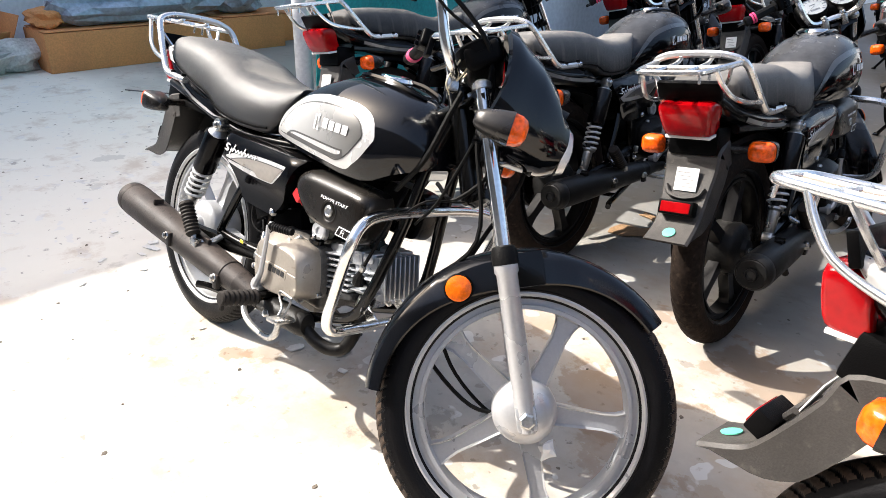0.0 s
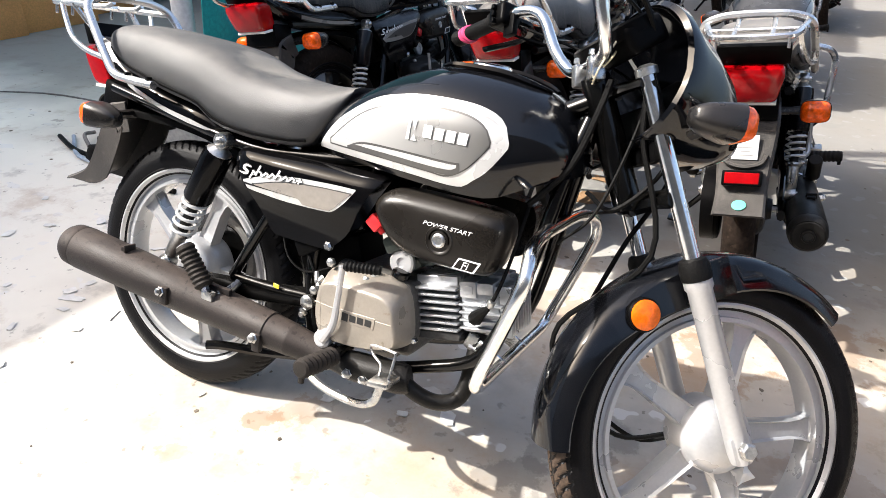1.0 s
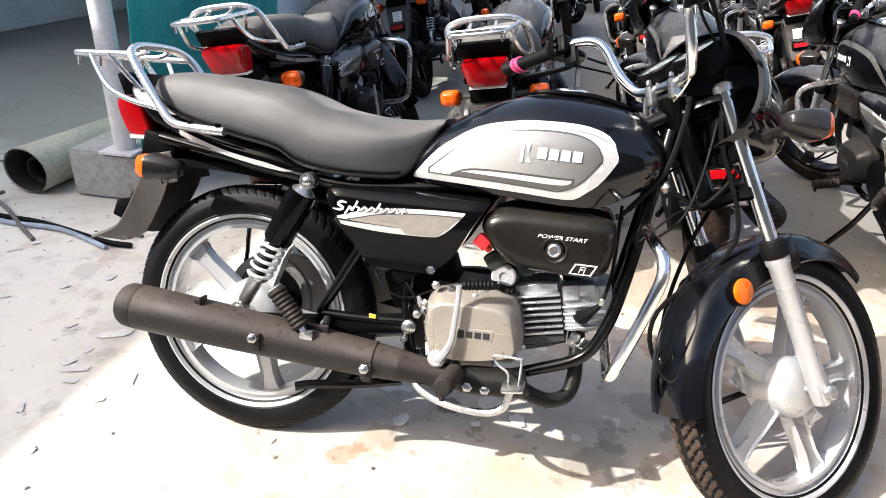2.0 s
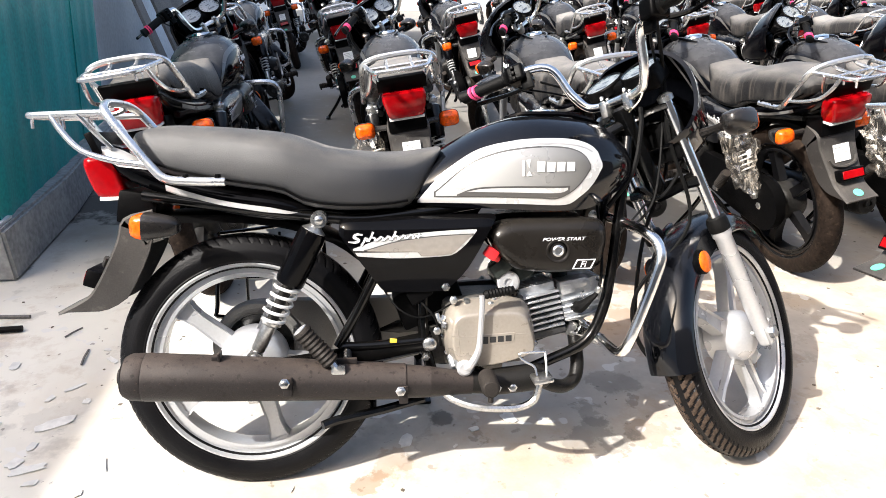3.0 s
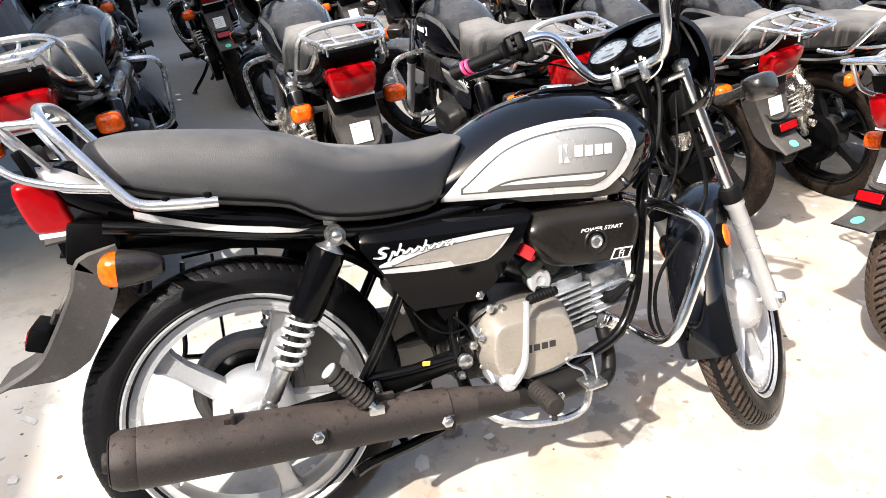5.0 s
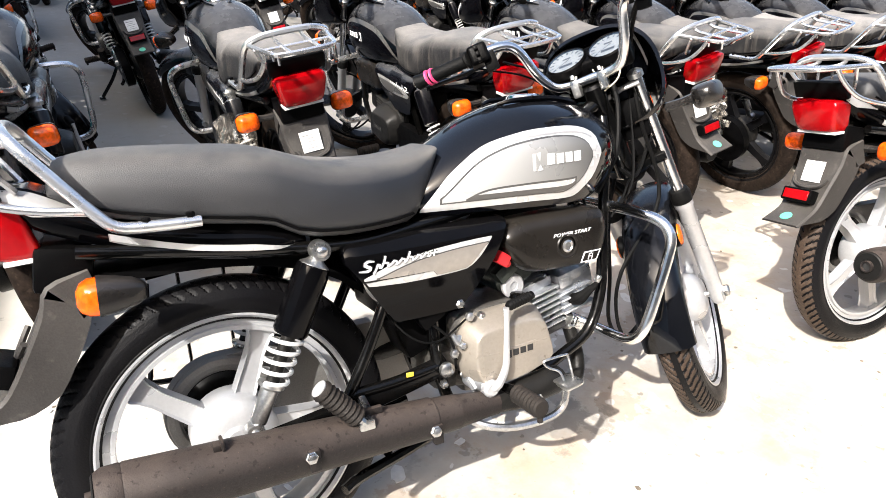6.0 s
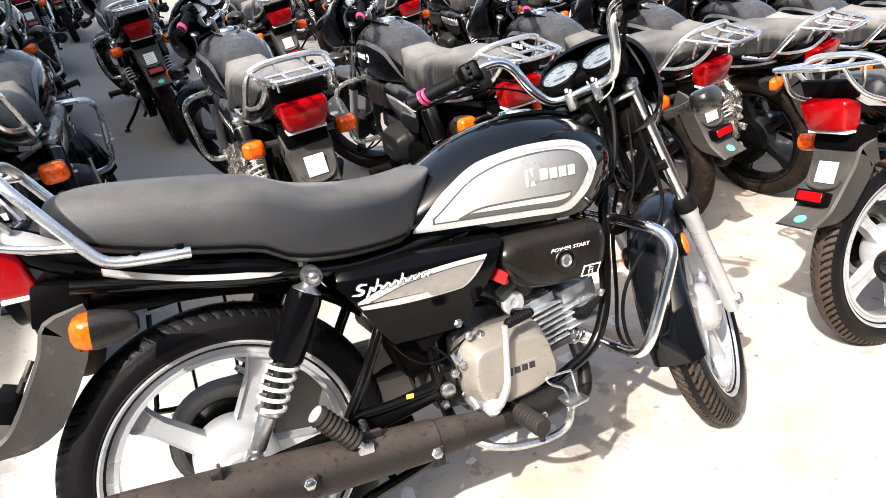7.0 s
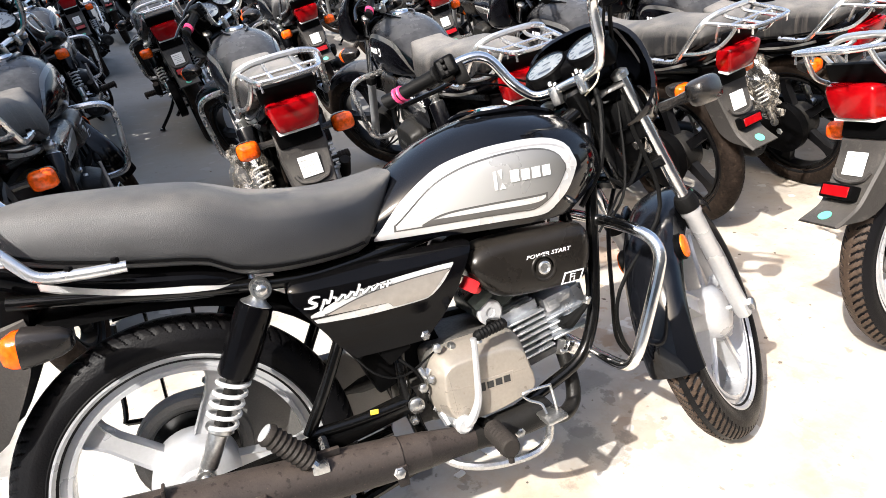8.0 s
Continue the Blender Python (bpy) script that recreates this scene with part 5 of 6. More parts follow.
    for y in (-0.055, 0.055):
        block(p, (0.07, 0.006, 0.030), pose(0.812, y, 0.345, 0, 25, 0), 0.002, 1)
    part("leg_guard", p, CHROME if hi else SATIN, bike, "chrome tubular leg guard")

    # everything that turns with the bars
    for s in (-1, 1):
        y = s * 0.089
        p = BM()
        lathe(p, [(0.012, -0.03), (0.018, -0.026), (0.0205, -0.01), (0.021, 0.28), (0.024, 0.285), (0.024, 0.30), (0.02, 0.304)], fork_point(0, y), STEM, 20 if hi else 12)
        fk = part("fork_slider", moved(p, TURN), ALLOY, bike, "silver painted fork slider")
        p = BM()
        rod(p, fork_point(0.29, y), fork_point(0.650, y), 0.0145, 16 if hi else 10)
        part("fork_tube", moved(p, TURN), CHROME, fk, "chrome fork tube")
        p = BM()
        lathe(p, [(0.020, 0.296), (0.026, 0.300), (0.0265, 0.322), (0.022, 0.334), (0.016, 0.337)], fork_point(0, y), STEM, 16)
        part("dust_seal", moved(p, TURN), GRIP, fk)
        p = BM()
        lathe(p, [(0.019, 0.646), (0.019, 0.658), (0.010, 0.664), (0.004, 0.664)], fork_point(0, y), STEM, 14)
        part("fork_cap", moved(p, TURN), STEEL, fk)
        p = BM()
        block(p, (0.04, 0.022, 0.05), Matrix.Translation(fork_point(0.0, s * 0.093)) @ Matrix.Rotation(-RAKE, 4, "Y"), 0.006)
        part("axle_lug", moved(p, TURN), ALLOY, fk)
    for nm, sv, th in (("lower_bracket", 0.442, 0.03), ("upper_bracket", 0.640, 0.018)):
        p = BM()
        sweep(p, [fork_point(sv, -0.089), fork_point(sv, -0.05, -0.012), fork_point(sv, 0, -0.035), fork_point(sv, 0.05, -0.012), fork_point(sv, 0.089)], [0.024, 0.020, 0.028, 0.020, 0.024], 8, flat=th / 0.04)
        part(nm, moved(p, TURN), FRAME, bike, "black fork bracket")
    # front mudguard
    p = BM()
    rows = []
    for a in np.linspace(52, 190, 30 if hi else 16):
        c, s_ = math.cos(radians(a)), math.sin(radians(a))
        near = math.exp(-((a - 118) / 38) ** 2)
        w = 0.060 - 0.012 * max(0, (85 - a) / 32)
        drop = 0.030 + 0.045 * near
        R = 0.328
        o = [(-w - 0.002, R - drop), (-w, R - 0.018), (-w * 0.8, R - 0.004), (-w * 0.4, R + 0.003), (0, R + 0.005), (w * 0.4, R + 0.003), (w * 0.8, R - 0.004), (w, R - 0.018), (w + 0.002, R - drop)]
        o += [(y * 0.955, r - 0.0035) for y, r in reversed(o)]
        rows.append([(FRONT.x + r * c, y, AXLE + r * s_) for y, r in o])
    mg = part("front_mudguard", moved(loft(p, rows), TURN), gloss, bike, "glossy black front mudguard")
    for s in (-1, 1):
        p = BM()
        at = FRONT + Vector((-0.204, s * 0.066, 0.195))
        lathe(p, [(0.029, -0.008), (0.030, 0.004), (0.027, 0.007)], at, (0, s, 0), 24)
        rf = part("reflector_base", moved(p, TURN), PLASTIC, mg)
        p = BM()
        lathe(p, [(0.0265, 0.005), (0.026, 0.010), (0.02, 0.0125), (0.005, 0.0135)], at, (0, s, 0), 24)
        part("reflector", moved(p, TURN), REFLECTOR, rf, "round amber reflector")
        p = BM()
        block(p, (0.085, 0.016, 0.07), Matrix.Translation(fork_point(0.285, s * 0.073, 0.032)) @ Matrix.Rotation(-RAKE, 4, "Y"), 0.006)
        part("mudguard_stay", moved(p, TURN), FRAME, mg)
    # headlamp cowl
    def cowl_ring(x, zc, w, h, top, n=48 if hi else 20, low=0.0):
        r = []
        for k in range(n):
            a = 2 * math.pi * k / n
            cy_, sz = math.cos(a), math.sin(a)
            yy = w * math.copysign(abs(cy_) ** 0.75, cy_)
            zz_ = h * math.copysign(abs(sz) ** 0.75, sz)
            xx = x - top * max(0, sz) ** 1.5 + low * max(0, -sz)
            r.append((xx, yy, zc + (zz_ if sz < 0 else zz_ * 1.15)))
        return r
    p = BM()
    outer = [cowl_ring(0.992, 0.895, 0.146, 0.116, 0.036, low=-0.030), cowl_ring(1.006, 0.891, 0.144, 0.118, 0.032, low=-0.022), cowl_ring(1.03, 0.882, 0.133, 0.112, 0.036, low=-0.010), cowl_ring(1.068, 0.870, 0.118, 0.102, 0.030, low=0.004), cowl_ring(1.108, 0.853, 0.103, 0.084, 0.030, low=-0.005), cowl_ring(1.13, 0.836, 0.086, 0.062, 0.034, low=-0.01), cowl_ring(1.141, 0.832, 0.078, 0.052, 0.02, low=-0.01)]
    inner = [[(x - 0.006, y * 0.95, 0.86 + (z - 0.86) * 0.95) for x, y, z in r] for r in reversed(outer[:-1])]
    loft(p, outer + inner + [outer[0]], caps=False)
    bmesh.ops.remove_doubles(p, verts=p.verts, dist=1e-5)
    cw = part("headlamp_cowl", moved(p, TURN), gloss, bike, "glossy black headlamp cowl")
    p = BM()
    lathe(p, [(0.004, -0.008), (0.035, 0.0), (0.062, 0.018), (0.074, 0.05), (0.077, 0.10)], (1.012, 0, 0.862), (1, 0, -0.25), 24)
    part("headlamp_shell", moved(p, TURN), PLASTIC, cw, "black headlamp bucket")
    p = BM()
    block(p, (0.02, 0.17, 0.10), pose(0.985, 0, 0.800, 0, -14, 0), 0.012, 2)
    part("lamp_mount", moved(p, TURN), PLASTIC, cw)
    p = BM()
    lathe(p, [(0.020, -0.03), (0.020, 0.004), (0.014, 0.010), (0.005, 0.011)], fork_point(0.655, 0, -0.028), STEM, 16)
    part("ignition_switch", moved(p, TURN), STEEL, bike, "plated ignition lock")
    p = BM()
    loft(p, [cowl_ring(1.137, 0.832, 0.0745, 0.049, 0.019), cowl_ring(1.152, 0.830, 0.058, 0.040, 0.012), cowl_ring(1.157, 0.829, 0.025, 0.018, 0.004)])
    part("headlamp_glass", moved(p, TURN), CLEAR_LENS, cw, "clear headlamp glass")
    for s in (-1, 1):
        g1 = BM()
        grid = []
        for i in range(7):
            t = i / 6
            a0, a1 = radians(58 - 34 * t), radians(53 - 36 * t)
            col = []
            for a in (a0, a1):
                x = 0.975 + 0.13 * t
                w, h, zc = 0.144 - 0.044 * t, 0.114 - 0.036 * t, 0.890 - 0.041 * t
                yy = (w + 0.003) * math.cos(a) ** 0.75
                zz_ = zc + 1.15 * (h + 0.002) * math.sin(a) ** 0.75
                col.append(g1.verts.new((x - (0.020 + 0.034 * t) * math.sin(a) ** 1.5 + 0.006, s * yy, zz_)))
            grid.append(col)
        for c0, c1 in zip(grid, grid[1:]):
            g1.faces.new((c0[0], c0[1], c1[1], c1[0]))
        part("cowl_stripe", moved(g1, TURN), GREY_DECAL if fancy else DARK_DECAL, cw, "grey cowl stripe")
        indicator(bike, (1.035, s * 0.218, 0.802), (1, 0, 0.0), (0, s, 0), TURN)
    # instruments
    p = BM()
    base_m = Matrix.Translation((0.912, 0, 0.972)) @ Matrix.Rotation(radians(-38), 4, "Y")
    block(p, (0.075, 0.205, 0.05), base_m @ pose(0.0, 0, -0.028), 0.014, 3)
    ins = part("instrument_pod", moved(p, TURN), PLASTIC, bike, "twin round instrument pod")
    for s in (-1, 1):
        c = base_m @ Vector((-0.004, s * 0.051 - 0.004, -0.006))
        ax = base_m.to_3x3() @ Vector((0, 0, 1))
        p = BM()
        lathe(p, [(0.049, -0.015), (0.050, 0.006), (0.047, 0.010), (0.044, 0.008), (0.0435, 0.002)], c, ax, 28 if hi else 16, False)
        part("dial_ring", moved(p, TURN), PLASTIC, ins, "round black bezel")
        p = BM()
        lathe(p, [(0.044, 0.002), (0.044, 0.0045), (0.001, 0.0047)], c, ax, 28 if hi else 16)
        dl = part("dial", moved(p, TURN), DIAL, ins, "white dial face")
        p = BM()
        up2 = base_m.to_3x3() @ Vector((1, 0, 0))
        rt = base_m.to_3x3() @ Vector((0, 1, 0))
        for k in range(13):
            a = radians(-130 + 260 * k / 12)
            d = up2 * math.cos(a) + rt * math.sin(a)
            w = d.cross(ax) * (0.0014 if k % 2 else 0.0024)
            q0, q1 = c + ax * 0.0052 + d * 0.031, c + ax * 0.0052 + d * 0.041
            p.faces.new([p.verts.new(q) for q in (q0 - w, q0 + w, q1 + w, q1 - w)])
        for dx_, wd, hg in ((-0.017, 0.016, 0.005), (0.012, 0.010, 0.003)):
            q = c + ax * 0.0052 + up2 * dx_
            p.faces.new([p.verts.new(q + rt * a_ * wd + up2 * b_ * hg) for a_, b_ in ((-1, -1), (1, -1), (1, 1), (-1, 1))])
        d = (up2 * -0.6 + rt * 0.8).normalized()
        w = d.cross(ax) * 0.0012
        p.faces.new([p.verts.new(q) for q in (c + ax * 0.0056 - w - d * 0.008, c + ax * 0.0056 + w - d * 0.008, c + ax * 0.0056 + w * 0.4 + d * 0.034, c + ax * 0.0056 - w * 0.4 + d * 0.034)])
        part("dial_marks", moved(p, TURN), DARK_MARK, dl, "dark scale marks and needle")
        p = BM()
        lathe(p, [(0.045, 0.0085), (0.03, 0.011), (0.001, 0.012)], c, ax, 24)
        gl = part("dial_glass", moved(p, TURN), LENS_GLASS, dl)
        gl.visible_shadow = False
    # handlebar
    p = BM()
    halfbar = [(0.882, 0.0, 0.908), (0.880, 0.045, 0.908), (0.872, 0.079, 0.917), (0.848, 0.104, 0.955), (0.824, 0.121, 1.010), (0.806, 0.138, 1.030), (0.782, 0.165, 1.032), (0.758, 0.212, 1.025), (0.708, 0.331, 1.010)]
    sweep(p, [(x, -y, z) for x, y, z in reversed(halfbar[1:])] + halfbar, 0.0112, 14 if hi else 8)
    hb = part("handlebar", moved(p, TURN), CHROME, bike, "chrome tubular handlebar")
    for s in (-1, 1):
        a, b_ = Vector((0.756, s * 0.216, 1.0245)), Vector((0.705, s * 0.338, 1.009))
        p = BM()
        n = 16
        lathe(p, [(0.015, -0.004), (0.022, 0.0), (0.022, 0.006)] + [(0.0170 if k % 2 else 0.0162, 0.010 + 0.0070 * k) for k in range(n)] + [(0.019, 0.124), (0.019, 0.130), (0.012, 0.133)], a, b_ - a, 16 if hi else 9)
        gp = part("grip", moved(p, TURN), GRIP, hb, "ribbed black grip")
        if s > 0:
            p = BM()
            for k in (0.086, 0.097):
                lathe(p, [(0.0165, k), (0.0205, k + 0.002), (0.0205, k + 0.006), (0.0165, k + 0.008)], a, b_ - a, 14)
            part("band", moved(p, TURN), PINK, gp, "pink rubber band")
        p = BM()
        c0 = a - (b_ - a).normalized() * 0.022
        fr = (b_ - a).to_track_quat("Z", "Y").to_matrix().to_4x4()
        fr.translation = c0
        block(p, (0.05, 0.045, 0.046), fr, 0.009, 3)
        block(p, (0.014, 0.05, 0.030), fr @ pose(0.0, -0.02, -0.02), 0.004)
        for k in range(3):
            block(p, (0.012, 0.010, 0.009), fr @ pose(0.027, 0.012 - 0.014 * k, 0.002), 0.002)
        sw = part("switch_pod", moved(p, TURN), PLASTIC, hb, "black switch pod")
        if s < 0:
            p = BM()
            block(p, (0.014, 0.020, 0.026), fr @ pose(0.026, 0.006, -0.004), 0.003)
            part("kill_switch", moved(p, TURN), RED, sw, "red rocker switch")
        p = BM()
        q = c0 + Vector((0.055, 0, -0.006))
        sweep(p, [c0 + Vector((0.02, 0, 0)), q, q + (b_ - a) * 0.5 + Vector((0.03, 0, 0)), q + (b_ - a) * 1.25 + Vector((0.012, 0, 0.002))], [0.011, 0.009, 0.0065, 0.008], 7, flat=0.7)
        part("lever", moved(p, TURN), FRAME, hb, "black control lever")
    p = BM()
    for s in (-1, 1):
        block(p, (0.030, 0.020, 0.042), pose(0.880, s * 0.032, 0.896, 0, -10, 0), 0.006)
        for dx in (-0.012, 0.012):
            lathe(p, [(0.0055, 0), (0.0055, 0.008), (0.003, 0.010)], (0.880 + dx, s * 0.032, 0.917), (0, 0, 1), 6)
    part("bar_clamp", moved(p, TURN), STEEL, hb, "cast bar clamps")
    # cables
    T_ = lambda x, y, z: TURN @ Vector((x, y, z))
    for k, (pts, rr) in enumerate((
        ([(0.67, 0.13, 0.95), (0.86, 0.14, 0.90), (1.0, 0.02, 0.70), (0.93, -0.07, 0.66), (0.87, -0.085, 0.60)], 0.0026),
        ([T_(0.775, -0.185, 1.035), T_(0.84, -0.135, 1.00), T_(0.935, -0.085, 0.965), T_(0.97, -0.06, 0.86), (0.96, -0.06, 0.68), (0.90, -0.06, 0.60)], 0.0032),
        ([T_(0.775, -0.190, 1.030), T_(0.85, -0.15, 1.02), T_(0.945, -0.095, 0.95), T_(0.965, -0.07, 0.80), T_(1.03, -0.05, 0.60), (0.93, -0.05, 0.45), (0.95, -0.01, 0.32), (1.06, 0.07, 0.21), (1.17, 0.11, 0.24)], 0.0050),
        ([(0.98, 0.10, 0.90), (1.05, 0.08, 0.76), (0.99, 0.06, 0.58), (0.955, 0.02, 0.42), (0.985, 0.06, 0.28), (1.09, 0.12, 0.19), (1.18, 0.13, 0.23)], 0.0050),
        ([(0.72, 0.10, 0.96), (0.84, 0.12, 0.93), (0.97, 0.10, 0.87), (0.97, 0.03, 0.78), (0.90, 0.04, 0.72)], 0.003),
        ([(1.0, -0.05, 0.90), (1.05, -0.02, 0.78), (0.985, -0.045, 0.68), (0.93, -0.05, 0.70)], 0.0045),
    )):
        p = BM()
        sweep(p, pts, rr, 6 if hi else 5, step=6)
        part("cable", p, GRIP, bike)
    if hi:
        p = BM()
        r_ = random.Random(9)
        loft(p, [[(1.293 + 0.022 * (1 - abs(v)) * math.cos(a) * r_.uniform(0.5, 1.2), 0.035 + 0.018 * math.sin(a) * r_.uniform(0.5, 1.2), 0.242 + 0.024 * v) for a in (2 * math.pi * k / 9 for k in range(9))] for v in (-0.9, -0.5, 0, 0.4, 0.85)])
        part("paper_tag", p, PAPER, bike, "crumpled white paper tag", 20)
        p = BM()
        sweep(p, [(0.84, -0.075, 0.66), (0.90, -0.07, 0.74), (0.925, -0.05, 0.84), (0.93, -0.03, 0.89)], 0.006, 7)
        part("wiring_loom", p, GRIP, bike)
        for pts in ([(0.93, -0.01, 0.965), (0.925, -0.03, 0.93), (0.90, -0.03, 0.89), (0.905, 0.0, 0.87)], [(0.935, -0.05, 0.965), (0.915, -0.065, 0.91), (0.90, -0.035, 0.88)], [(0.94, 0.03, 0.97), (0.905, 0.02, 0.945), (0.90, -0.02, 0.90)]):
            p = BM()
            sweep(p, pts, 0.0018, 5, step=6)
            part("tie_string", p, STRING, bike, "cream packing string")
        p = BM()
        block(p, (0.016, 0.002, 0.010), pose(0.330, -0.1125, 0.370, 0, 5, 0), 0.001, 1)
        part("yellow_label", p, YELLOW, bike, "small yellow label")
    bike.matrix_basis = m
    return bike


def stand(x, y, heading, lean=13.0):
    """The pose of a bike on its side stand, heading in degrees from +x."""
    return Matrix.Translation((x, y, 0)) @ Matrix.Rotation(radians(heading), 4, "Z") @ Matrix.Rotation(radians(-lean), 4, "X")


# ---- ground and shed ----
OIL_STAINS = ((-1.02, 2.12, 0.34, 0.9, 0.85), (-0.8, 2.45, 0.16, 0.5, 0.7), (0.47, 0.145, 0.04, 0.12, 0.7))
EARTH_STAINS = ((1.0, 0.95, 0.16, 0.8, 0.5), (1.30, 0.32, 0.10, 0.7, 0.4), (0.232, -0.1, 0.06, 0.5, 0.6), (0.17, -0.285, 0.03, 0.25, 0.35), (0.43, -0.165, 0.03, 0.3, 0.35), (0.3, -0.02, 0.05, 0.35, 0.4), (1.17, 0.6, 0.16, 0.8, 0.55), (1.04, 0.05, 0.06, 0.7, 0.3), (1.45, 0.95, 0.18, 0.8, 0.55), (1.55, 0.35, 0.06, 0.7, 0.3), (0.75, 0.75, 0.13, 0.6, 0.5))
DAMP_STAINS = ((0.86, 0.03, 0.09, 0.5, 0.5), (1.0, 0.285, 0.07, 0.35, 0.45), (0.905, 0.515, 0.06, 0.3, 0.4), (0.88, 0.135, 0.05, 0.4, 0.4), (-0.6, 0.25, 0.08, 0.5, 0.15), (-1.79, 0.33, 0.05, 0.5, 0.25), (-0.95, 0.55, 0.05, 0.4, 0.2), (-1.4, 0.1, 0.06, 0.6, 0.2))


def ground_material():
    m = material("worn_concrete", (0.50, 0.473, 0.425), 0.85, 0, 0.14, 14, 0.7, 0.25)
    nt, n = m.node_tree, m.node_tree.nodes
    b = n["Principled BSDF"]
    base = b.inputs["Base Color"].links[0].from_socket
    co = n.new("ShaderNodeTexCoord")
    st, sp, cr = n.new("ShaderNodeTexNoise"), n.new("ShaderNodeTexNoise"), n.new("ShaderNodeTexVoronoi")
    st.inputs["Scale"].default_value, st.inputs["Detail"].default_value, st.inputs["Roughness"].default_value = 2.2, 9, 0.65
    sp.inputs["Scale"].default_value, sp.inputs["Detail"].default_value = 19, 5
    cr.feature, cr.inputs["Scale"].default_value = "DISTANCE_TO_EDGE", 0.55
    wob = n.new("ShaderNodeMix")
    wob.data_type = "VECTOR"
    wob.inputs["Factor"].default_value = 0.35
    nt.links.new(co.outputs["Object"], wob.inputs["A"])
    nt.links.new(st.outputs["Color"], wob.inputs["B"])
    nt.links.new(wob.outputs["Result"], cr.inputs["Vector"])
    for t in (st, sp):
        nt.links.new(co.outputs["Object"], t.inputs["Vector"])
    def ramp(sock, lo, hi, a, z):
        r = n.new("ShaderNodeMapRange")
        for k, v in (("From Min", lo), ("From Max", hi), ("To Min", a), ("To Max", z)):
            r.inputs[k].default_value = v
        nt.links.new(sock, r.inputs["Value"])
        return r.outputs[0]
    def mix(fac, a, color):
        x = n.new("ShaderNodeMix")
        x.data_type = "RGBA"
        nt.links.new(fac, x.inputs["Factor"])
        nt.links.new(a, x.inputs["A"])
        x.inputs["B"].default_value = (*color, 1)
        return x.outputs["Result"]
    c = mix(ramp(st.outputs["Fac"], 0.50, 0.64, 0, 0.7), base, (0.48, 0.38, 0.27))
    c = mix(ramp(st.outputs["Fac"], 0.46, 0.34, 0, 0.7), c, (0.33, 0.315, 0.29))
    c = mix(ramp(sp.outputs["Fac"], 0.66, 0.72, 0, 0.5), c, (0.17, 0.15, 0.13))
    c = mix(ramp(sp.outputs["Fac"], 0.30, 0.26, 0, 0.6), c, (0.62, 0.60, 0.56))
    c = mix(ramp(cr.outputs["Distance"], 0.004, 0.001, 0, 0.22), c, (0.16, 0.14, 0.12))
    # a smoother, paler pour west of a ragged line, lightened to lift its shade
    sep, ns = n.new("ShaderNodeSeparateXYZ"), n.new("ShaderNodeTexNoise")
    ns.inputs["Scale"].default_value, ns.inputs["Detail"].default_value = 1.6, 8
    nt.links.new(co.outputs["Object"], sep.inputs[0])
    nt.links.new(co.outputs["Object"], ns.inputs["Vector"])
    def shifted(sock, k):
        a_ = n.new("ShaderNodeMath")
        a_.operation = "MULTIPLY_ADD"
        nt.links.new(ns.outputs["Fac"], a_.inputs[0])
        a_.inputs[1].default_value = k
        nt.links.new(sock, a_.inputs[2])
        return a_.outputs[0]
    c = mix(ramp(shifted(sep.outputs["X"], 0.9), 0.35, -0.25, 0, 0.86), c, (0.83, 0.80, 0.72))
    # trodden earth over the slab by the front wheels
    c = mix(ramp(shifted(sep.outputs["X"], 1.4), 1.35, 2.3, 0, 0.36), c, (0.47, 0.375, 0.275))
    # blots of oil and damp, peeled pale flakes, scuffs
    def layer(scale, detail, rough, lo, hi_, amount, color, c, off):
        t, mp = n.new("ShaderNodeTexNoise"), n.new("ShaderNodeMapping")
        mp.inputs["Location"].default_value = (off, off * 1.7, 0)
        t.inputs["Scale"].default_value, t.inputs["Detail"].default_value, t.inputs["Roughness"].default_value = scale, detail, rough
        nt.links.new(co.outputs["Object"], mp.inputs["Vector"])
        nt.links.new(mp.outputs[0], t.inputs["Vector"])
        return mix(ramp(t.outputs["Fac"], lo, hi_, 0, amount), c, color)
    c = layer(4.5, 8, 0.6, 0.60, 0.66, 0.34, (0.24, 0.21, 0.18), c, 3.1)
    c = layer(9.0, 6, 0.6, 0.645, 0.675, 0.55, (0.19, 0.165, 0.14), c, 7.7)
    c = layer(11.0, 2, 0.4, 0.655, 0.668, 0.75, (0.72, 0.71, 0.68), c, 11.3)
    c = layer(32.0, 3, 0.5, 0.68, 0.72, 0.6, (0.14, 0.12, 0.10), c, 5.9)
    c = layer(3.2, 9, 0.7, 0.53, 0.64, 0.42, (0.40, 0.28, 0.18), c, 19.0)
    # shade among the parked rows, painted into the slab as a darker colour
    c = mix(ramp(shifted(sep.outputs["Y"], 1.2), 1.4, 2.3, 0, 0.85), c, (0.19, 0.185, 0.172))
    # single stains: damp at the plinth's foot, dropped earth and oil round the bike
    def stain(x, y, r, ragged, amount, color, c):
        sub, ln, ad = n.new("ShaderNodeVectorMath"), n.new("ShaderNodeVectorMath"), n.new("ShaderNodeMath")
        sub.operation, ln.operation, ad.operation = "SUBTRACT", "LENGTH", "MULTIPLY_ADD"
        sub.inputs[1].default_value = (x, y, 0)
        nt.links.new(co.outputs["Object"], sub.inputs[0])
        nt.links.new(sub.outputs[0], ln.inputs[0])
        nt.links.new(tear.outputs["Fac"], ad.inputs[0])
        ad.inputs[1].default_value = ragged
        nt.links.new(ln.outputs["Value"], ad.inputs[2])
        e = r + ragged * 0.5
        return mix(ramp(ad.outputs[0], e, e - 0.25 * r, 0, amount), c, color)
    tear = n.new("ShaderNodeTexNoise")
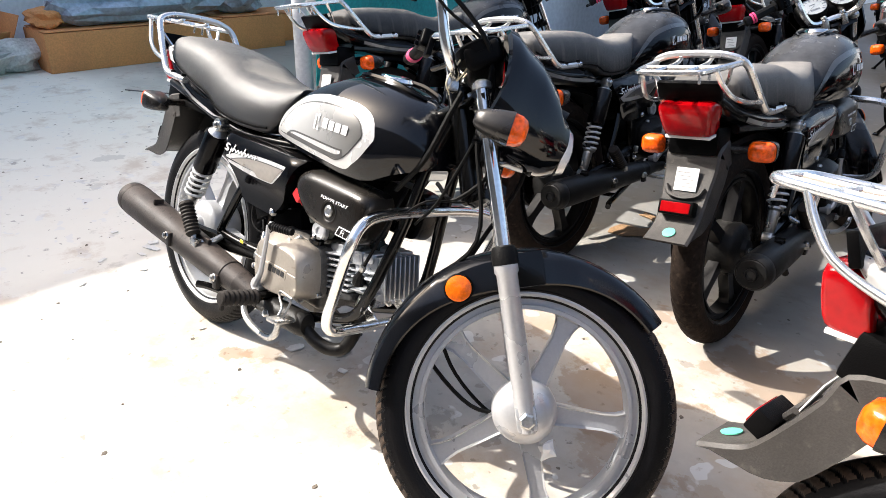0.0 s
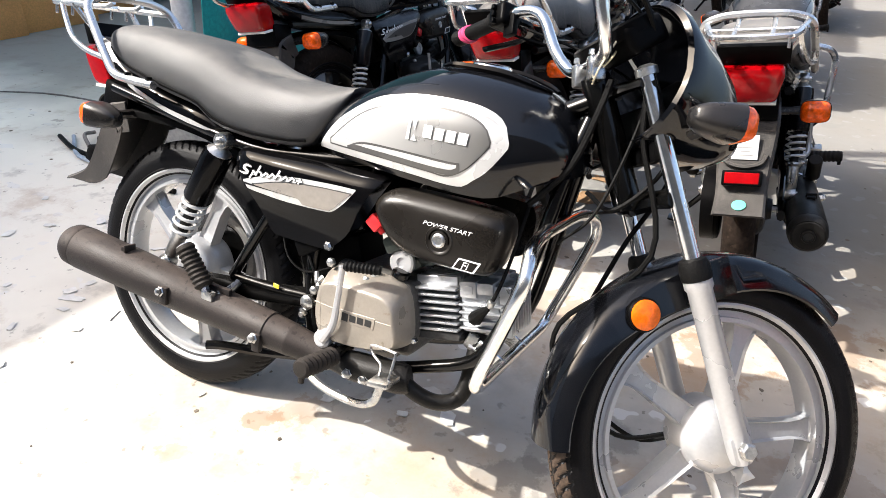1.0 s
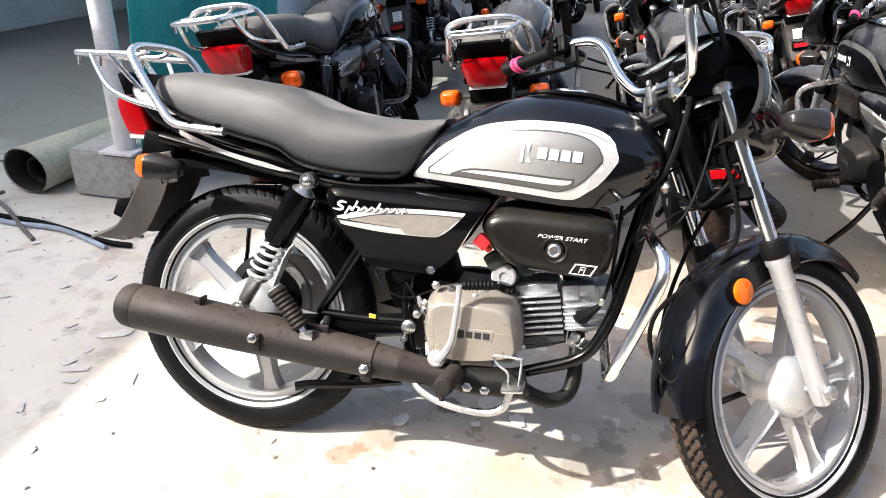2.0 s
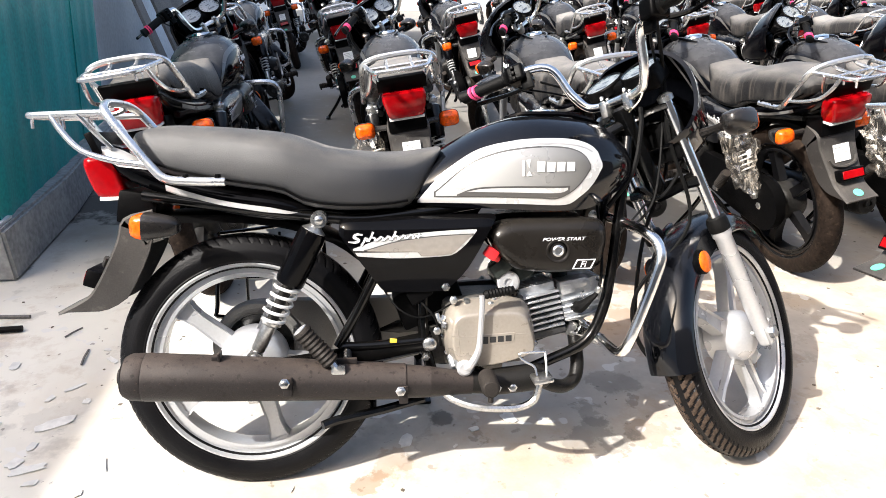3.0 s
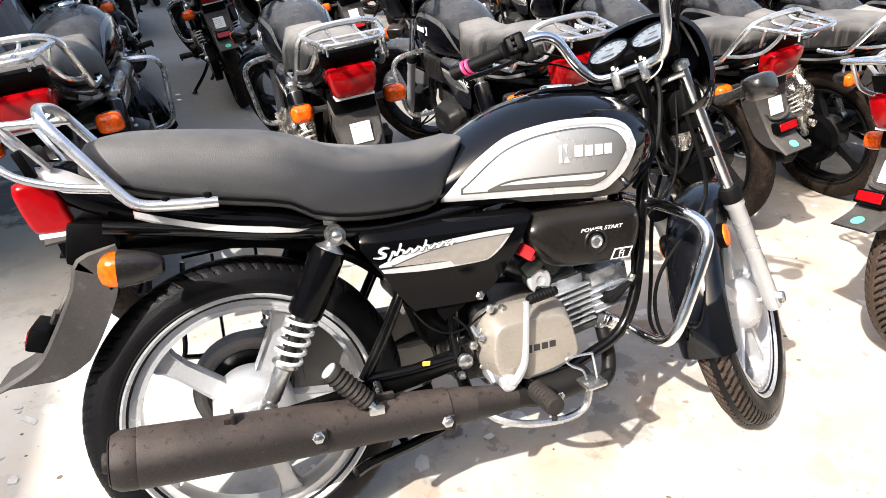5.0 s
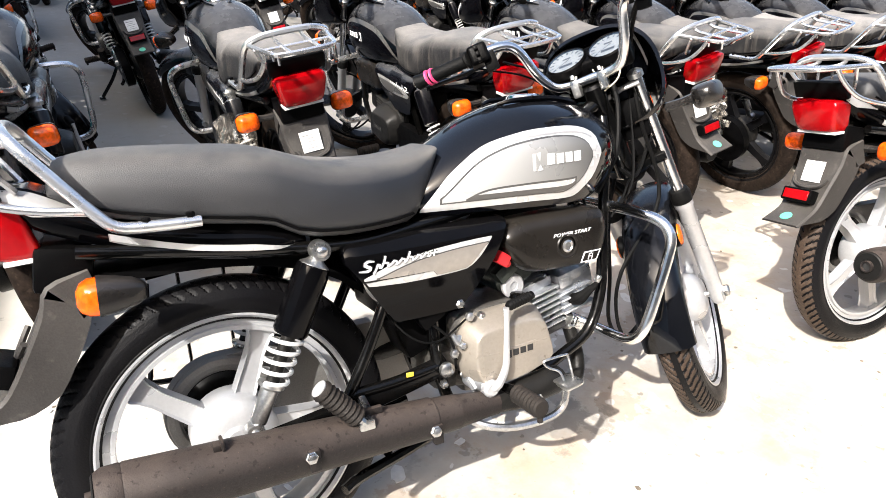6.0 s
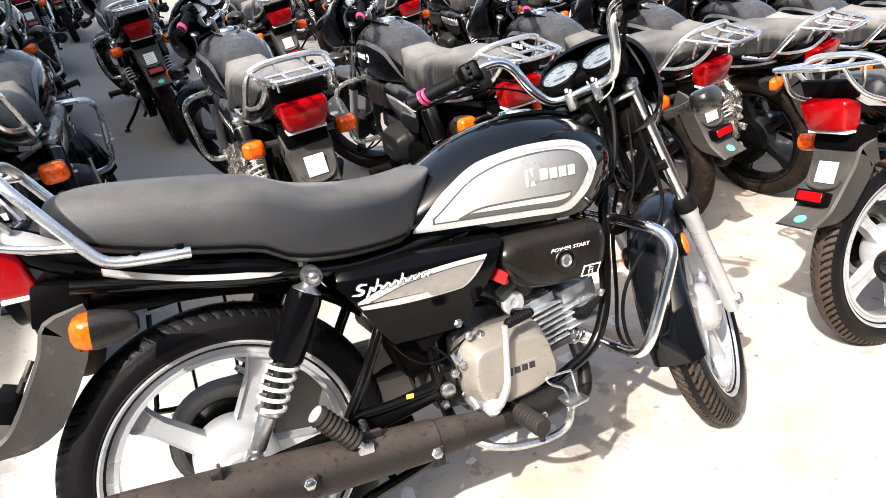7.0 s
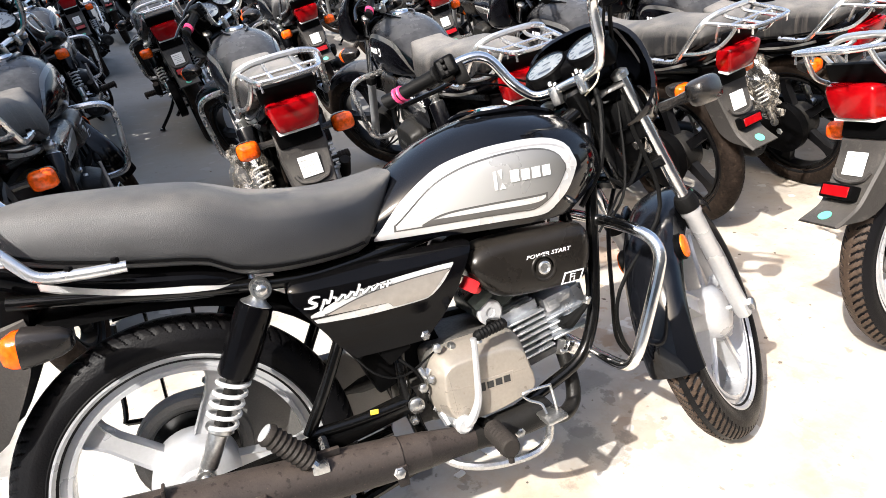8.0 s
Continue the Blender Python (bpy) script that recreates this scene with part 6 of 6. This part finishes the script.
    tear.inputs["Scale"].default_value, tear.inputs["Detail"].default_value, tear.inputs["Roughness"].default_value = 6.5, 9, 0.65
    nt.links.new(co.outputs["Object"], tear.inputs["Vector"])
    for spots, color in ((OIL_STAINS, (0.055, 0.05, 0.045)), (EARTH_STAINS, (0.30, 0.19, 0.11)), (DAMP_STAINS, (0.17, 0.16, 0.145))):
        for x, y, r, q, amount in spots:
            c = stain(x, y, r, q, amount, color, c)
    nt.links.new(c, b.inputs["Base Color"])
    return m


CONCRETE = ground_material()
bm = BM()
n = 60
edge = [math.copysign(abs(t) ** 2.2, t) * 300 for t in np.linspace(-1, 1, n)]
vs = [[bm.verts.new((x, y, 0)) for y in edge] for x in edge]
for i in range(n - 1):
    for j in range(n - 1):
        bm.faces.new((vs[i][j], vs[i + 1][j], vs[i + 1][j + 1], vs[i][j + 1]))
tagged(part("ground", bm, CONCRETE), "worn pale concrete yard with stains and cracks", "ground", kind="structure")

WHITEWASH = material("bluish_whitewash", (0.76, 0.80, 0.84), 0.85, 0, 0.12, 30, 1.5, 0.2)
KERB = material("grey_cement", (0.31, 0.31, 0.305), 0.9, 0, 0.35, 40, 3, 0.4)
TEAL = material("teal_sheet_paint", (0.016, 0.31, 0.305), 0.42, 0, 0.3, 60, 1.2, 0.08, 0.1)
ROOFING = material("grey_roof_sheet", (0.32, 0.33, 0.34), 0.6, 0.2, 0.2, 30, 2)
CARDBOARD = material("brown_cardboard", (0.62, 0.27, 0.10), 0.85, 0, 0.2, 90, 3, 0.15)
TARP = material("pale_blue_plastic_sheet", (0.33, 0.40, 0.50), 0.35, 0, 0.35, 30, 6, 0.4)
WASTE = material("torn_packing_paper", (0.48, 0.47, 0.45), 0.8, 0, 0.35, 50, 8, 0.3)
POLE = material("white_painted_pole", (0.62, 0.63, 0.65), 0.5, 0, 0.15, 60, 4, 0.1)
TIMBER = material("weathered_timber", (0.16, 0.15, 0.14), 0.85, 0, 0.4, 80, 5, 0.3)
OLIVE = material("cream_plastic_duct", (0.42, 0.40, 0.33), 0.55, 0, 0.2, 60, 6, 0.1)
INSIDE = material("dark_duct_inside", (0.02, 0.02, 0.02), 0.7)


def wall(name, size, at, mat, label, turn=0.0, bevel=0.006):
    b = BM()
    block(b, size, Matrix.Translation(at) @ Matrix.Rotation(radians(turn), 4, "Z"), bevel, 1)
    return tagged(part(name, b, mat), label, "wall", kind="structure")


wall("wall_west", (0.25, 24.0, 4.62), (-5.13, -2.97, 2.31), WHITEWASH, "bluish whitewashed wall behind the cartons")
# dark store room with a wide doorway beyond the cartons
wall("wall_store_jamb", (0.9, 0.2, 3.4), (-4.80, 3.65, 1.7), WHITEWASH, "whitewashed jamb of the store doorway")
wall("wall_store_lintel", (2.55, 0.2, 1.0), (-3.075, 3.65, 2.9), WHITEWASH, "whitewashed lintel over the store doorway")
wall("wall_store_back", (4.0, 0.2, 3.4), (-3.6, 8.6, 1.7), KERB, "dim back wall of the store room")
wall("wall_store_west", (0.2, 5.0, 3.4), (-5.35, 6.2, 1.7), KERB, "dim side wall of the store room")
wall("wall_yard", (0.16, 11.6, 2.6), (-1.92, 9.1, 1.3), WHITEWASH, "bluish whitewashed yard wall")
# unseen wall added behind the camera to darken what black paint reflects
wall("wall_south", (26, 0.3, 4.6), (4, -5.2, 2.3), material("dark_backing_plaster", (0.16, 0.15, 0.14), 0.9, 0, 0.3, 30, 1.2, 0.3), "unseen dark wall added behind the camera to darken reflections")
wall("wall_far", (60, 0.2, 2.6), (20, 15.5, 1.3), WHITEWASH, "pale boundary wall beyond the bikes")
b = BM()
block(b, (3.7, 5.3, 0.12), pose(-3.65, 6.15, 3.46), 0.01, 1)
tagged(part("ceiling", b, ROOFING), "grey sheet roof over the store room", "roof", kind="structure")

# plinth with the teal sheet gate on it
b = BM()
loft(b, [[(-1.09, 1.14, 0), (-1.10, 1.14, 0.215), (-1.46, 1.14, 0.215), (-1.46, 1.14, 0)],
         [(-1.14, 1.9, 0), (-1.15, 1.9, 0.205), (-1.52, 1.9, 0.205), (-1.52, 1.9, 0)],
         [(-1.30, 3.0, 0), (-1.31, 3.0, 0.19), (-1.68, 3.0, 0.19), (-1.68, 3.0, 0)],
         [(-1.42, 4.2, 0), (-1.43, 4.2, 0.18), (-1.80, 4.2, 0.18), (-1.80, 4.2, 0)]])
bmesh.ops.bevel(b, geom=list(b.edges), offset=0.012, segments=2, affect="EDGES")
tagged(part("plinth", b, KERB), "chipped grey cement plinth under the gate", "plinth", kind="structure")
gate = thing("sheet_gate", "teal painted steel sheet gate standing on the plinth", "gate")
for k, (y0, y1, x0, x1) in enumerate(((1.22, 1.78, -1.16, -1.22), (1.78, 2.36, -1.22, -1.285), (2.28, 2.66, -1.33, -1.365), (2.62, 3.12, -1.35, -1.41))):
    b = BM()
    n = 14
    zlo, zhi = 0.20, 2.25
    pts = []
    for i in range(n + 1):
        t = i / n
        rib = 0.006 if i in (2, 3, 7, 8, 12) else 0
        pts.append((x0 + (x1 - x0) * t + rib, y0 + (y1 - y0) * t))
    ring = lambda z: [(x + 0.02 + 0.08 * (z - 0.2), y, z) for x, y in pts] + [(x + 0.014 + 0.08 * (z - 0.2), y, z) for x, y in reversed(pts)]
    loft(b, [ring(z) for z in np.linspace(zlo, zhi, 6)])
    part("sheet_panel", b, TEAL, gate, "teal steel sheet")
for z in (0.30, 1.2, 2.2):
    b = BM()
    rod(b, (-1.20 + 0.08 * (z - 0.2), 1.22, z), (-1.43 + 0.08 * (z - 0.2), 3.12, z), 0.018, 8)
    part("gate_rail", b, TEAL, gate)
b = BM()
rod(b, (-1.205, 1.20, 0), (-1.205, 1.20, 3.45), 0.045, 20)
post = thing("roof_post", "white painted round steel post beside the plinth", "post")
part("shaft", b, POLE, post)
b = BM()
block(b, (0.16, 0.16, 0.012), pose(-1.205, 1.20, 0.221), 0.003)
part("foot_plate", b, POLE, post)

for k, (x0, y0, x1, y1, w) in enumerate(((-1.30, 4.70, -1.80, 4.62, 0.34), (-1.22, 5.1, -1.78, 5.15, 0.38), (-1.25, 5.6, -1.80, 5.7, 0.30))):
    b = BM()
    a, c = Vector((x0, y0, 0.005)), Vector((x1, y1, 1.7))
    d = c - a
    fr = d.to_track_quat("Z", "Y").to_matrix().to_4x4()
    fr.translation = (a + c) / 2
    block(b, (w, 0.025, d.length), fr, 0.003)
    tagged(part("plank", b, TIMBER), "weathered grey plank leaning on the yard wall", "plank", "leaning planks")

# shed clutter
def carton(y0, y1, h, x, label):
    t = thing("cardboard_box", label, "box", pose(x, (y0 + y1) / 2, 0))
    L = y1 - y0
    b = BM()
    block(b, (0.5, L, h), pose(0, 0, h / 2), 0.006, 2)
    part("carton", b, CARDBOARD, t)
    for s in (-1, 1):
        b = BM()
        block(b, (0.24, L * 0.985, 0.006), pose(s * 0.123, 0, h + 0.006, 0, -s * 2, 0), 0.001, 1)
        part("lid_flap", b, CARDBOARD, t)
    return t


carton(0.78, 2.28, 0.30, -4.30, "long brown cardboard carton by the wall")
carton(2.31, 2.95, 0.30, -4.36, "brown cardboard carton beside a longer one")
carton(3.05, 3.52, 0.26, -4.60, "low brown cardboard carton near the doorway")


def crumpled(size, at, seed, mat, name, label, category, res=16, rough=0.18):
    b = BM()
    bmesh.ops.create_icosphere(b, subdivisions=3, radius=0.5)
    for v in b.verts:
        p = v.co.copy()
        q = p * 2.4 + Vector((seed * 3.1, seed * 1.7, 0))
        k = 1 + rough * 2.2 * (noise.noise(q) + 0.6 * noise.noise(q * 2.3) + 0.35 * noise.noise(q * 5))
        p = p * k
        v.co = Vector((p.x * size[0], p.y * size[1], max(-0.42, p.z) * size[2] + 0.42 * size[2]))
    ob = part(name, moved(b, Matrix.Translation(at)), mat, None, "", 25)
    return tagged(ob, label, category)


crumpled((0.55, 1.5, 0.34), (-4.36, 1.62, 0.312), 1, TARP, "plastic_sheet", "crumpled pale blue plastic sheet heaped on the carton", "sheet")
crumpled((0.45, 0.55, 0.34), (-4.42, 2.62, 0.312), 2, TARP, "plastic_sheet", "crumpled pale blue plastic sheet heaped on the carton", "sheet")
crumpled((0.35, 0.45, 0.26), (-4.35, 0.62, 0), 3, WASTE, "packing_paper", "heap of torn packing paper beside the carton", "waste paper")
crumpled((0.3, 0.3, 0.16), (-4.25, 0.30, 0), 4, WASTE, "packing_paper", "heap of torn packing paper beside the carton", "waste paper")
crumpled((0.45, 0.5, 0.45), (-4.75, 0.45, 0), 5, CARDBOARD, "torn_carton", "torn and crushed brown carton in the shed", "carton")
crumpled((0.35, 0.25, 0.16), (-4.36, 0.90, 0.312), 6, CARDBOARD, "torn_carton", "torn and crushed brown carton in the shed", "carton")
crumpled((0.4, 0.6, 0.3), (-4.7, -0.2, 0), 7, WASTE, "packing_paper", "heap of torn packing paper on the floor", "waste paper")

PALE_CARD = material("grey_board", (0.55, 0.55, 0.53), 0.85, 0, 0.2, 40, 5, 0.2)
def folded(x, y, z, w, d, tilt, turn, bend, mat, name, label, category):
    """A torn sheet with a fold across it, leaning in the heap."""
    r = random.Random(int(abs(x * 100 + y * 37) * 10))
    b = BM()
    rows = []
    for i in range(5):
        t = i / 4 - 0.5
        e0, e1 = -d / 2 * r.uniform(0.75, 1.1), d / 2 * r.uniform(0.75, 1.1)
        h = bend * abs(t) * w
        rows.append([(t * w, e0, h), (t * w, 0, h + r.uniform(0, 0.02)), (t * w, e1, h), (t * w, e1, h + 0.006), (t * w, 0, h + 0.012 + r.uniform(0, 0.02)), (t * w, e0, h + 0.006)])
    loft(b, rows)
    moved(b, pose(0, 0, 0, 0, tilt, turn))
    low = min(v.co.z for v in b.verts)
    moved(b, Matrix.Translation((x, y, z - low)))
    tagged(part(name, b, mat, None, "", 25), label, category)
for args in ((-4.55, 0.42, 0.0, 0.52, 0.42, -32, 20, 0.5, CARDBOARD), (-4.35, 0.15, 0.0, 0.40, 0.36, -18, 75, 0.6, CARDBOARD), (-4.70, 0.62, 0.0, 0.5, 0.5, -52, 100, 0.3, CARDBOARD)):
    folded(*args, "torn_carton", "torn open brown carton leaning in a heap", "carton")
for args in ((-4.22, 0.44, 0.0, 0.34, 0.26, -22, 40, 0.5, PALE_CARD), (-4.15, 0.22, 0.0, 0.30, 0.22, -12, 110, 0.8, PALE_CARD), (-4.28, 0.60, 0.0, 0.24, 0.24, -40, 10, 0.4, PALE_CARD), (-4.12, -0.05, 0.0, 0.28, 0.2, -8, 30, 0.6, PALE_CARD)):
    folded(*args, "packing_board", "torn pale packing board in a heap", "packing board")

duct = thing("plastic_duct", "cream plastic duct with a dark open mouth lying on the concrete", "duct", pose(-1.66, 1.10, 0.105, 0, 0, -4))
b = BM()
ring = lambda y, r, f=1.0: [(r * math.cos(a), y, r * f * math.sin(a)) for a in (2 * math.pi * k / 32 for k in range(32))]
loft(b, [ring(0, 0.118, 0.88), ring(0.01, 0.120, 0.88), ring(0.2, 0.115, 0.9), ring(0.75, 0.10, 0.95), ring(0.75, 0.094, 0.95), ring(0.2, 0.108, 0.9), ring(0, 0.112, 0.88)], caps=False)
part("shell", b, OLIVE, duct)
# black funnel in the mouth paints the shade inside the cream duct
b = BM()
loft(b, [ring(0.004, 0.111, 0.88), ring(0.2, 0.106, 0.9), ring(0.3, 0.03, 0.9)], caps=False)
part("lining", b, INSIDE, duct)
b = BM()
lathe(b, [(0.055, 0), (0.062, 0.0), (0.062, 0.04), (0.055, 0.04)], (0.02, 0.05, -0.01), (0, 1, 0), 24, True)
part("inner_collar", b, INSIDE, duct)

for pts, r, mat, nm, lab, cat in (
    ([(-1.86, 0.93, 0.012), (-1.62, 0.84, 0.014), (-1.35, 0.82, 0.014), (-1.02, 0.74, 0.014), (-0.9, 0.74, 0.012)], 0.011, GRIP, "hose", "length of dark rubber hose lying on the concrete", "hose"),
    ([(-1.80, 0.96, 0.012), (-1.55, 0.80, 0.012), (-1.25, 0.79, 0.014), (-0.98, 0.70, 0.010)], 0.010, TARP, "hose", "length of grey-blue hose lying on the concrete", "hose"),
    ([(-1.72, 1.02, 0.03), (-1.70, 0.95, 0.04), (-1.55, 0.86, 0.03), (-1.40, 0.76, 0.012), (-1.29, 0.69, 0.008)], 0.009, TIMBER, "stick", "dry bent stick lying on the concrete", "stick"),
    ([(-0.625, 0.505, 0.006), (-0.631, 0.545, 0.007), (-0.634, 0.592, 0.006)], 0.0035, TIMBER, "stick", "short dry stick on the concrete", "stick"),
    ([(-1.02, 0.84, 0.007), (-0.96, 0.835, 0.007), (-0.915, 0.833, 0.007)], 0.007, TIMBER, "stick", "short dry stick on the concrete", "stick"),
    ([(-0.742, 0.684, 0.004), (-0.725, 0.712, 0.006), (-0.704, 0.736, 0.008)], 0.003, TIMBER, "stick", "short dry stick on the concrete", "stick"),
    ([(-3.2, 1.0, 0.004), (-2.6, 1.35, 0.004), (-2.0, 1.42, 0.004)], 0.005, TIMBER, "stick", "long thin dry stick on the concrete", "stick"),
):
    b = BM()
    sweep(b, pts, r, 7)
    tagged(part(nm, b, mat), lab, cat)

# grit and dry leaf bits: too many to count
rnd = random.Random(5)
b = BM()
for k in range(300):
    x, y = rnd.uniform(-3.2, 2.6), rnd.uniform(-1.0, 3.2)
    s, h = rnd.uniform(0.003, 0.011), rnd.uniform(0.001, 0.003)
    a = rnd.uniform(0, 6.3)
    vs = [(x + s * rnd.uniform(0.5, 1.1) * math.cos(a + q * 1.2566), y + s * rnd.uniform(0.5, 1.1) * math.sin(a + q * 1.2566)) for q in range(5)]
    loft(b, [[(u, v, 0.0005) for u, v in vs], [(x + (u - x) * 0.7, y + (v - y) * 0.7, h) for u, v in vs]])
GRIT = material("grit_and_leaf_bits", (0.16, 0.13, 0.10), 0.9, 0, 0.6, 60, 9)
tagged(part("grit", b, GRIT), "scattered grit and dry leaf bits on the concrete", "grit", kind="stuff")

# scraps on the ground
SCRAP = material("torn_brown_card", (0.34, 0.20, 0.10), 0.85, 0, 0.3, 90, 12, 0.2)
CHIP = material("pale_paint_flake", (0.70, 0.69, 0.66), 0.7, 0, 0.15, 60, 9)
def scrap(name, x, y, w, h, turn, seed, mat, label, category, group=""):
    """A torn flat piece with a ragged edge and curled corners."""
    r = random.Random(seed)
    b = BM()
    c, k = [], 14
    for i in range(k):
        a = 2 * math.pi * i / k
        q = r.uniform(0.72, 1.1)
        c.append((w * q * math.copysign(abs(math.cos(a)) ** 0.6, math.cos(a)), h * q * math.copysign(abs(math.sin(a)) ** 0.6, math.sin(a)), 0.001 + 0.22 * min(w, h) * r.random() ** 3))
    loft(b, [[(u, v, z) for u, v, z in c], [(u, v, z + 0.0022) for u, v, z in c]])
    moved(b, pose(x, y, 0.0006, 0, 0, turn))
    tagged(part(name, b, mat), label, category, group)
for k, (x, y, w, h, a) in enumerate(((0.60, 1.60, 0.10, 0.06, 30), (0.57, 1.80, 0.05, 0.03, -10))):
    scrap("cardboard_scrap", x, y, w, h, a, 40 + k, SCRAP, "torn scrap of brown cardboard on the concrete", "cardboard scrap")
for k, (x, y, w, h, a) in enumerate(((-0.585, 0.215, 0.055, 0.020, 25), (-0.582, 0.030, 0.045, 0.014, 15), (-0.625, 0.055, 0.022, 0.016, 60), (-0.60, 0.385, 0.030, 0.009, 40), (-0.54, 0.31, 0.012, 0.012, 0), (-0.65, 0.33, 0.016, 0.010, 70), (-0.555, -0.02, 0.020, 0.010, 10), (-0.61, 0.12, 0.018, 0.011, 80))):
    scrap("paint_flake", x, y, w, h, a, 90 + k, CHIP, "pale flake of peeled paint on the concrete", "paint flake", "paint flakes on the concrete")
rnd = random.Random(17)
for k in range(24):
    x, y = (rnd.uniform(-1.35, -0.35), rnd.uniform(-0.45, 0.75)) if k < 17 else (rnd.uniform(-0.1, 0.8), rnd.uniform(-0.3, 0.5))
    w = rnd.uniform(0.008, 0.03)
    scrap("paint_flake", x, y, w, w * rnd.uniform(0.35, 0.8), rnd.uniform(0, 360), 60 + k, CHIP, "pale flake of peeled paint on the concrete", "paint flake", "paint flakes on the concrete")

# ---- the motorcycles ----
main = motorcycle("motorcycle", "glossy black motorcycle with silver tank graphics on its side stand", True, ALLOY, stand(0, -0.0452, 0, 14.1), PAINT, VINYL, RUBBER, True, "motorcycles in the yard")
lone = tagged(copy_thing(main, stand(1.99, -0.03, -3.3, 11)), "glossy black motorcycle with silver wheels parked by itself")
for ob in [o for o in lone.children_recursive if o.name.startswith("tyre")]:
    ob.material_slots[1].link = "OBJECT"
    ob.material_slots[1].material = TREAD
first = motorcycle("motorcycle", "dusty black motorcycle with black wheels in a packed row", False, BLACK_ALLOY, stand(0.524, 1.150, 90.4, 8.8), PAINT_DUSTY, VINYL_DUSTY, RUBBER_DIRTY, False, "motorcycles in the yard")
for ob in [o for o in main.children_recursive if o.name.startswith(("dot_sticker", "print", "sticker"))]:
    bpy.data.objects.remove(ob)
FRONT_ROW = [(-0.285, 1.040, 89.0, 9.5), (1.215, 1.10, 92.0, 8.5), (2.03, 1.06, 95.0, 10.5), (2.767, 1.147, 96, 13), (3.393, 1.138, 92.3, 13), (4.05, 1.18, 93, 13), (4.72, 1.12, 92, 12.5), (5.4, 1.2, 94, 13)]
SECOND_ROW = [(-0.42, 3.45, 92, 13), (0.28, 3.547, 93, 12), (1.15, 3.732, 91.3, 12.8), (2.093, 3.81, 91.4, 13.4), (2.8, 3.7, 92, 13), (3.52, 3.72, 93, 12), (4.22, 3.68, 91, 13), (4.92, 3.75, 92, 13), (5.65, 3.7, 93, 13), (6.4, 3.7, 92, 13)]
THIRD_ROW = [(-0.48, 6.6, 96, 12.7), (0.45, 6.3, 92, 13), (1.35, 6.4, 91, 13), (2.25, 6.3, 92, 12), (3.1, 6.35, 93, 13), (3.95, 6.3, 91, 13), (4.8, 6.4, 92, 13), (5.65, 6.3, 93, 13), (6.5, 6.35, 92, 12), (7.3, 6.3, 92, 13)]
FOURTH_ROW = [(-0.3, 9.0, 92, 13), (0.7, 9.0, 91, 13), (1.7, 9.1, 92, 12), (2.7, 9.0, 93, 13), (3.7, 9.05, 92, 13), (4.7, 9.0, 91, 13), (5.7, 9.1, 92, 13), (6.6, 9.0, 91, 13), (7.5, 9.1, 92, 12), (8.4, 9.0, 92, 13)]
for x, y, h, l in FRONT_ROW + SECOND_ROW + THIRD_ROW + FOURTH_ROW:
    bike = copy_thing(first, stand(x, y, h, l))
    if y > 6:                               # bolts of the far rows are too small to show
        for ob in [o for o in bike.children_recursive if "bolt" in o.name or o.name.startswith(("cover_screw", "kill_switch", "eye_mount"))]:
            bpy.data.objects.remove(ob)


def film_wrap(m, at, size, seed):
    """Loose clear packing film, wrinkled round a shock absorber."""
    b = BM()
    r = random.Random(seed)
    rows = []
    for i in range(15):
        t = i / 14
        row = []
        for j in range(22):
            a = 2 * math.pi * j / 22
            q = Vector((math.cos(a) * 2, math.sin(a) * 2, t * 5 + seed))
            w = 0.7 + 0.45 * math.sin(math.pi * min(1, t * 1.2)) + 0.55 * noise.noise(q * 1.1) + 0.45 * noise.noise(q * 2.9)
            row.append((at[0] + size[0] * w * math.cos(a) - 0.35 * size[2] * t, at[1] + size[1] * w * math.sin(a), at[2] - size[2] * t + 0.02 * noise.noise(q * 1.7)))
        rows.append(row)
    loft(b, rows, caps=False)
    ob = part("packing_film", b, FILM, None, "", 20)
    ob.matrix_basis = m
    return tagged(ob, "loose clear packing film wrapped round a shock absorber", "plastic film", "packing film left on bikes")


film_wrap(stand(2.03, 1.06, 95.0, 10.5), (0.11, 0.165, 0.65), (0.075, 0.045, 0.26), 3)
film_wrap(stand(0.524, 1.150, 90.4, 8.8), (0.07, 0.16, 0.60), (0.075, 0.05, 0.26), 11)
film_wrap(stand(2.767, 1.147, 96, 13), (0.12, 0.165, 0.66), (0.085, 0.045, 0.26), 8)
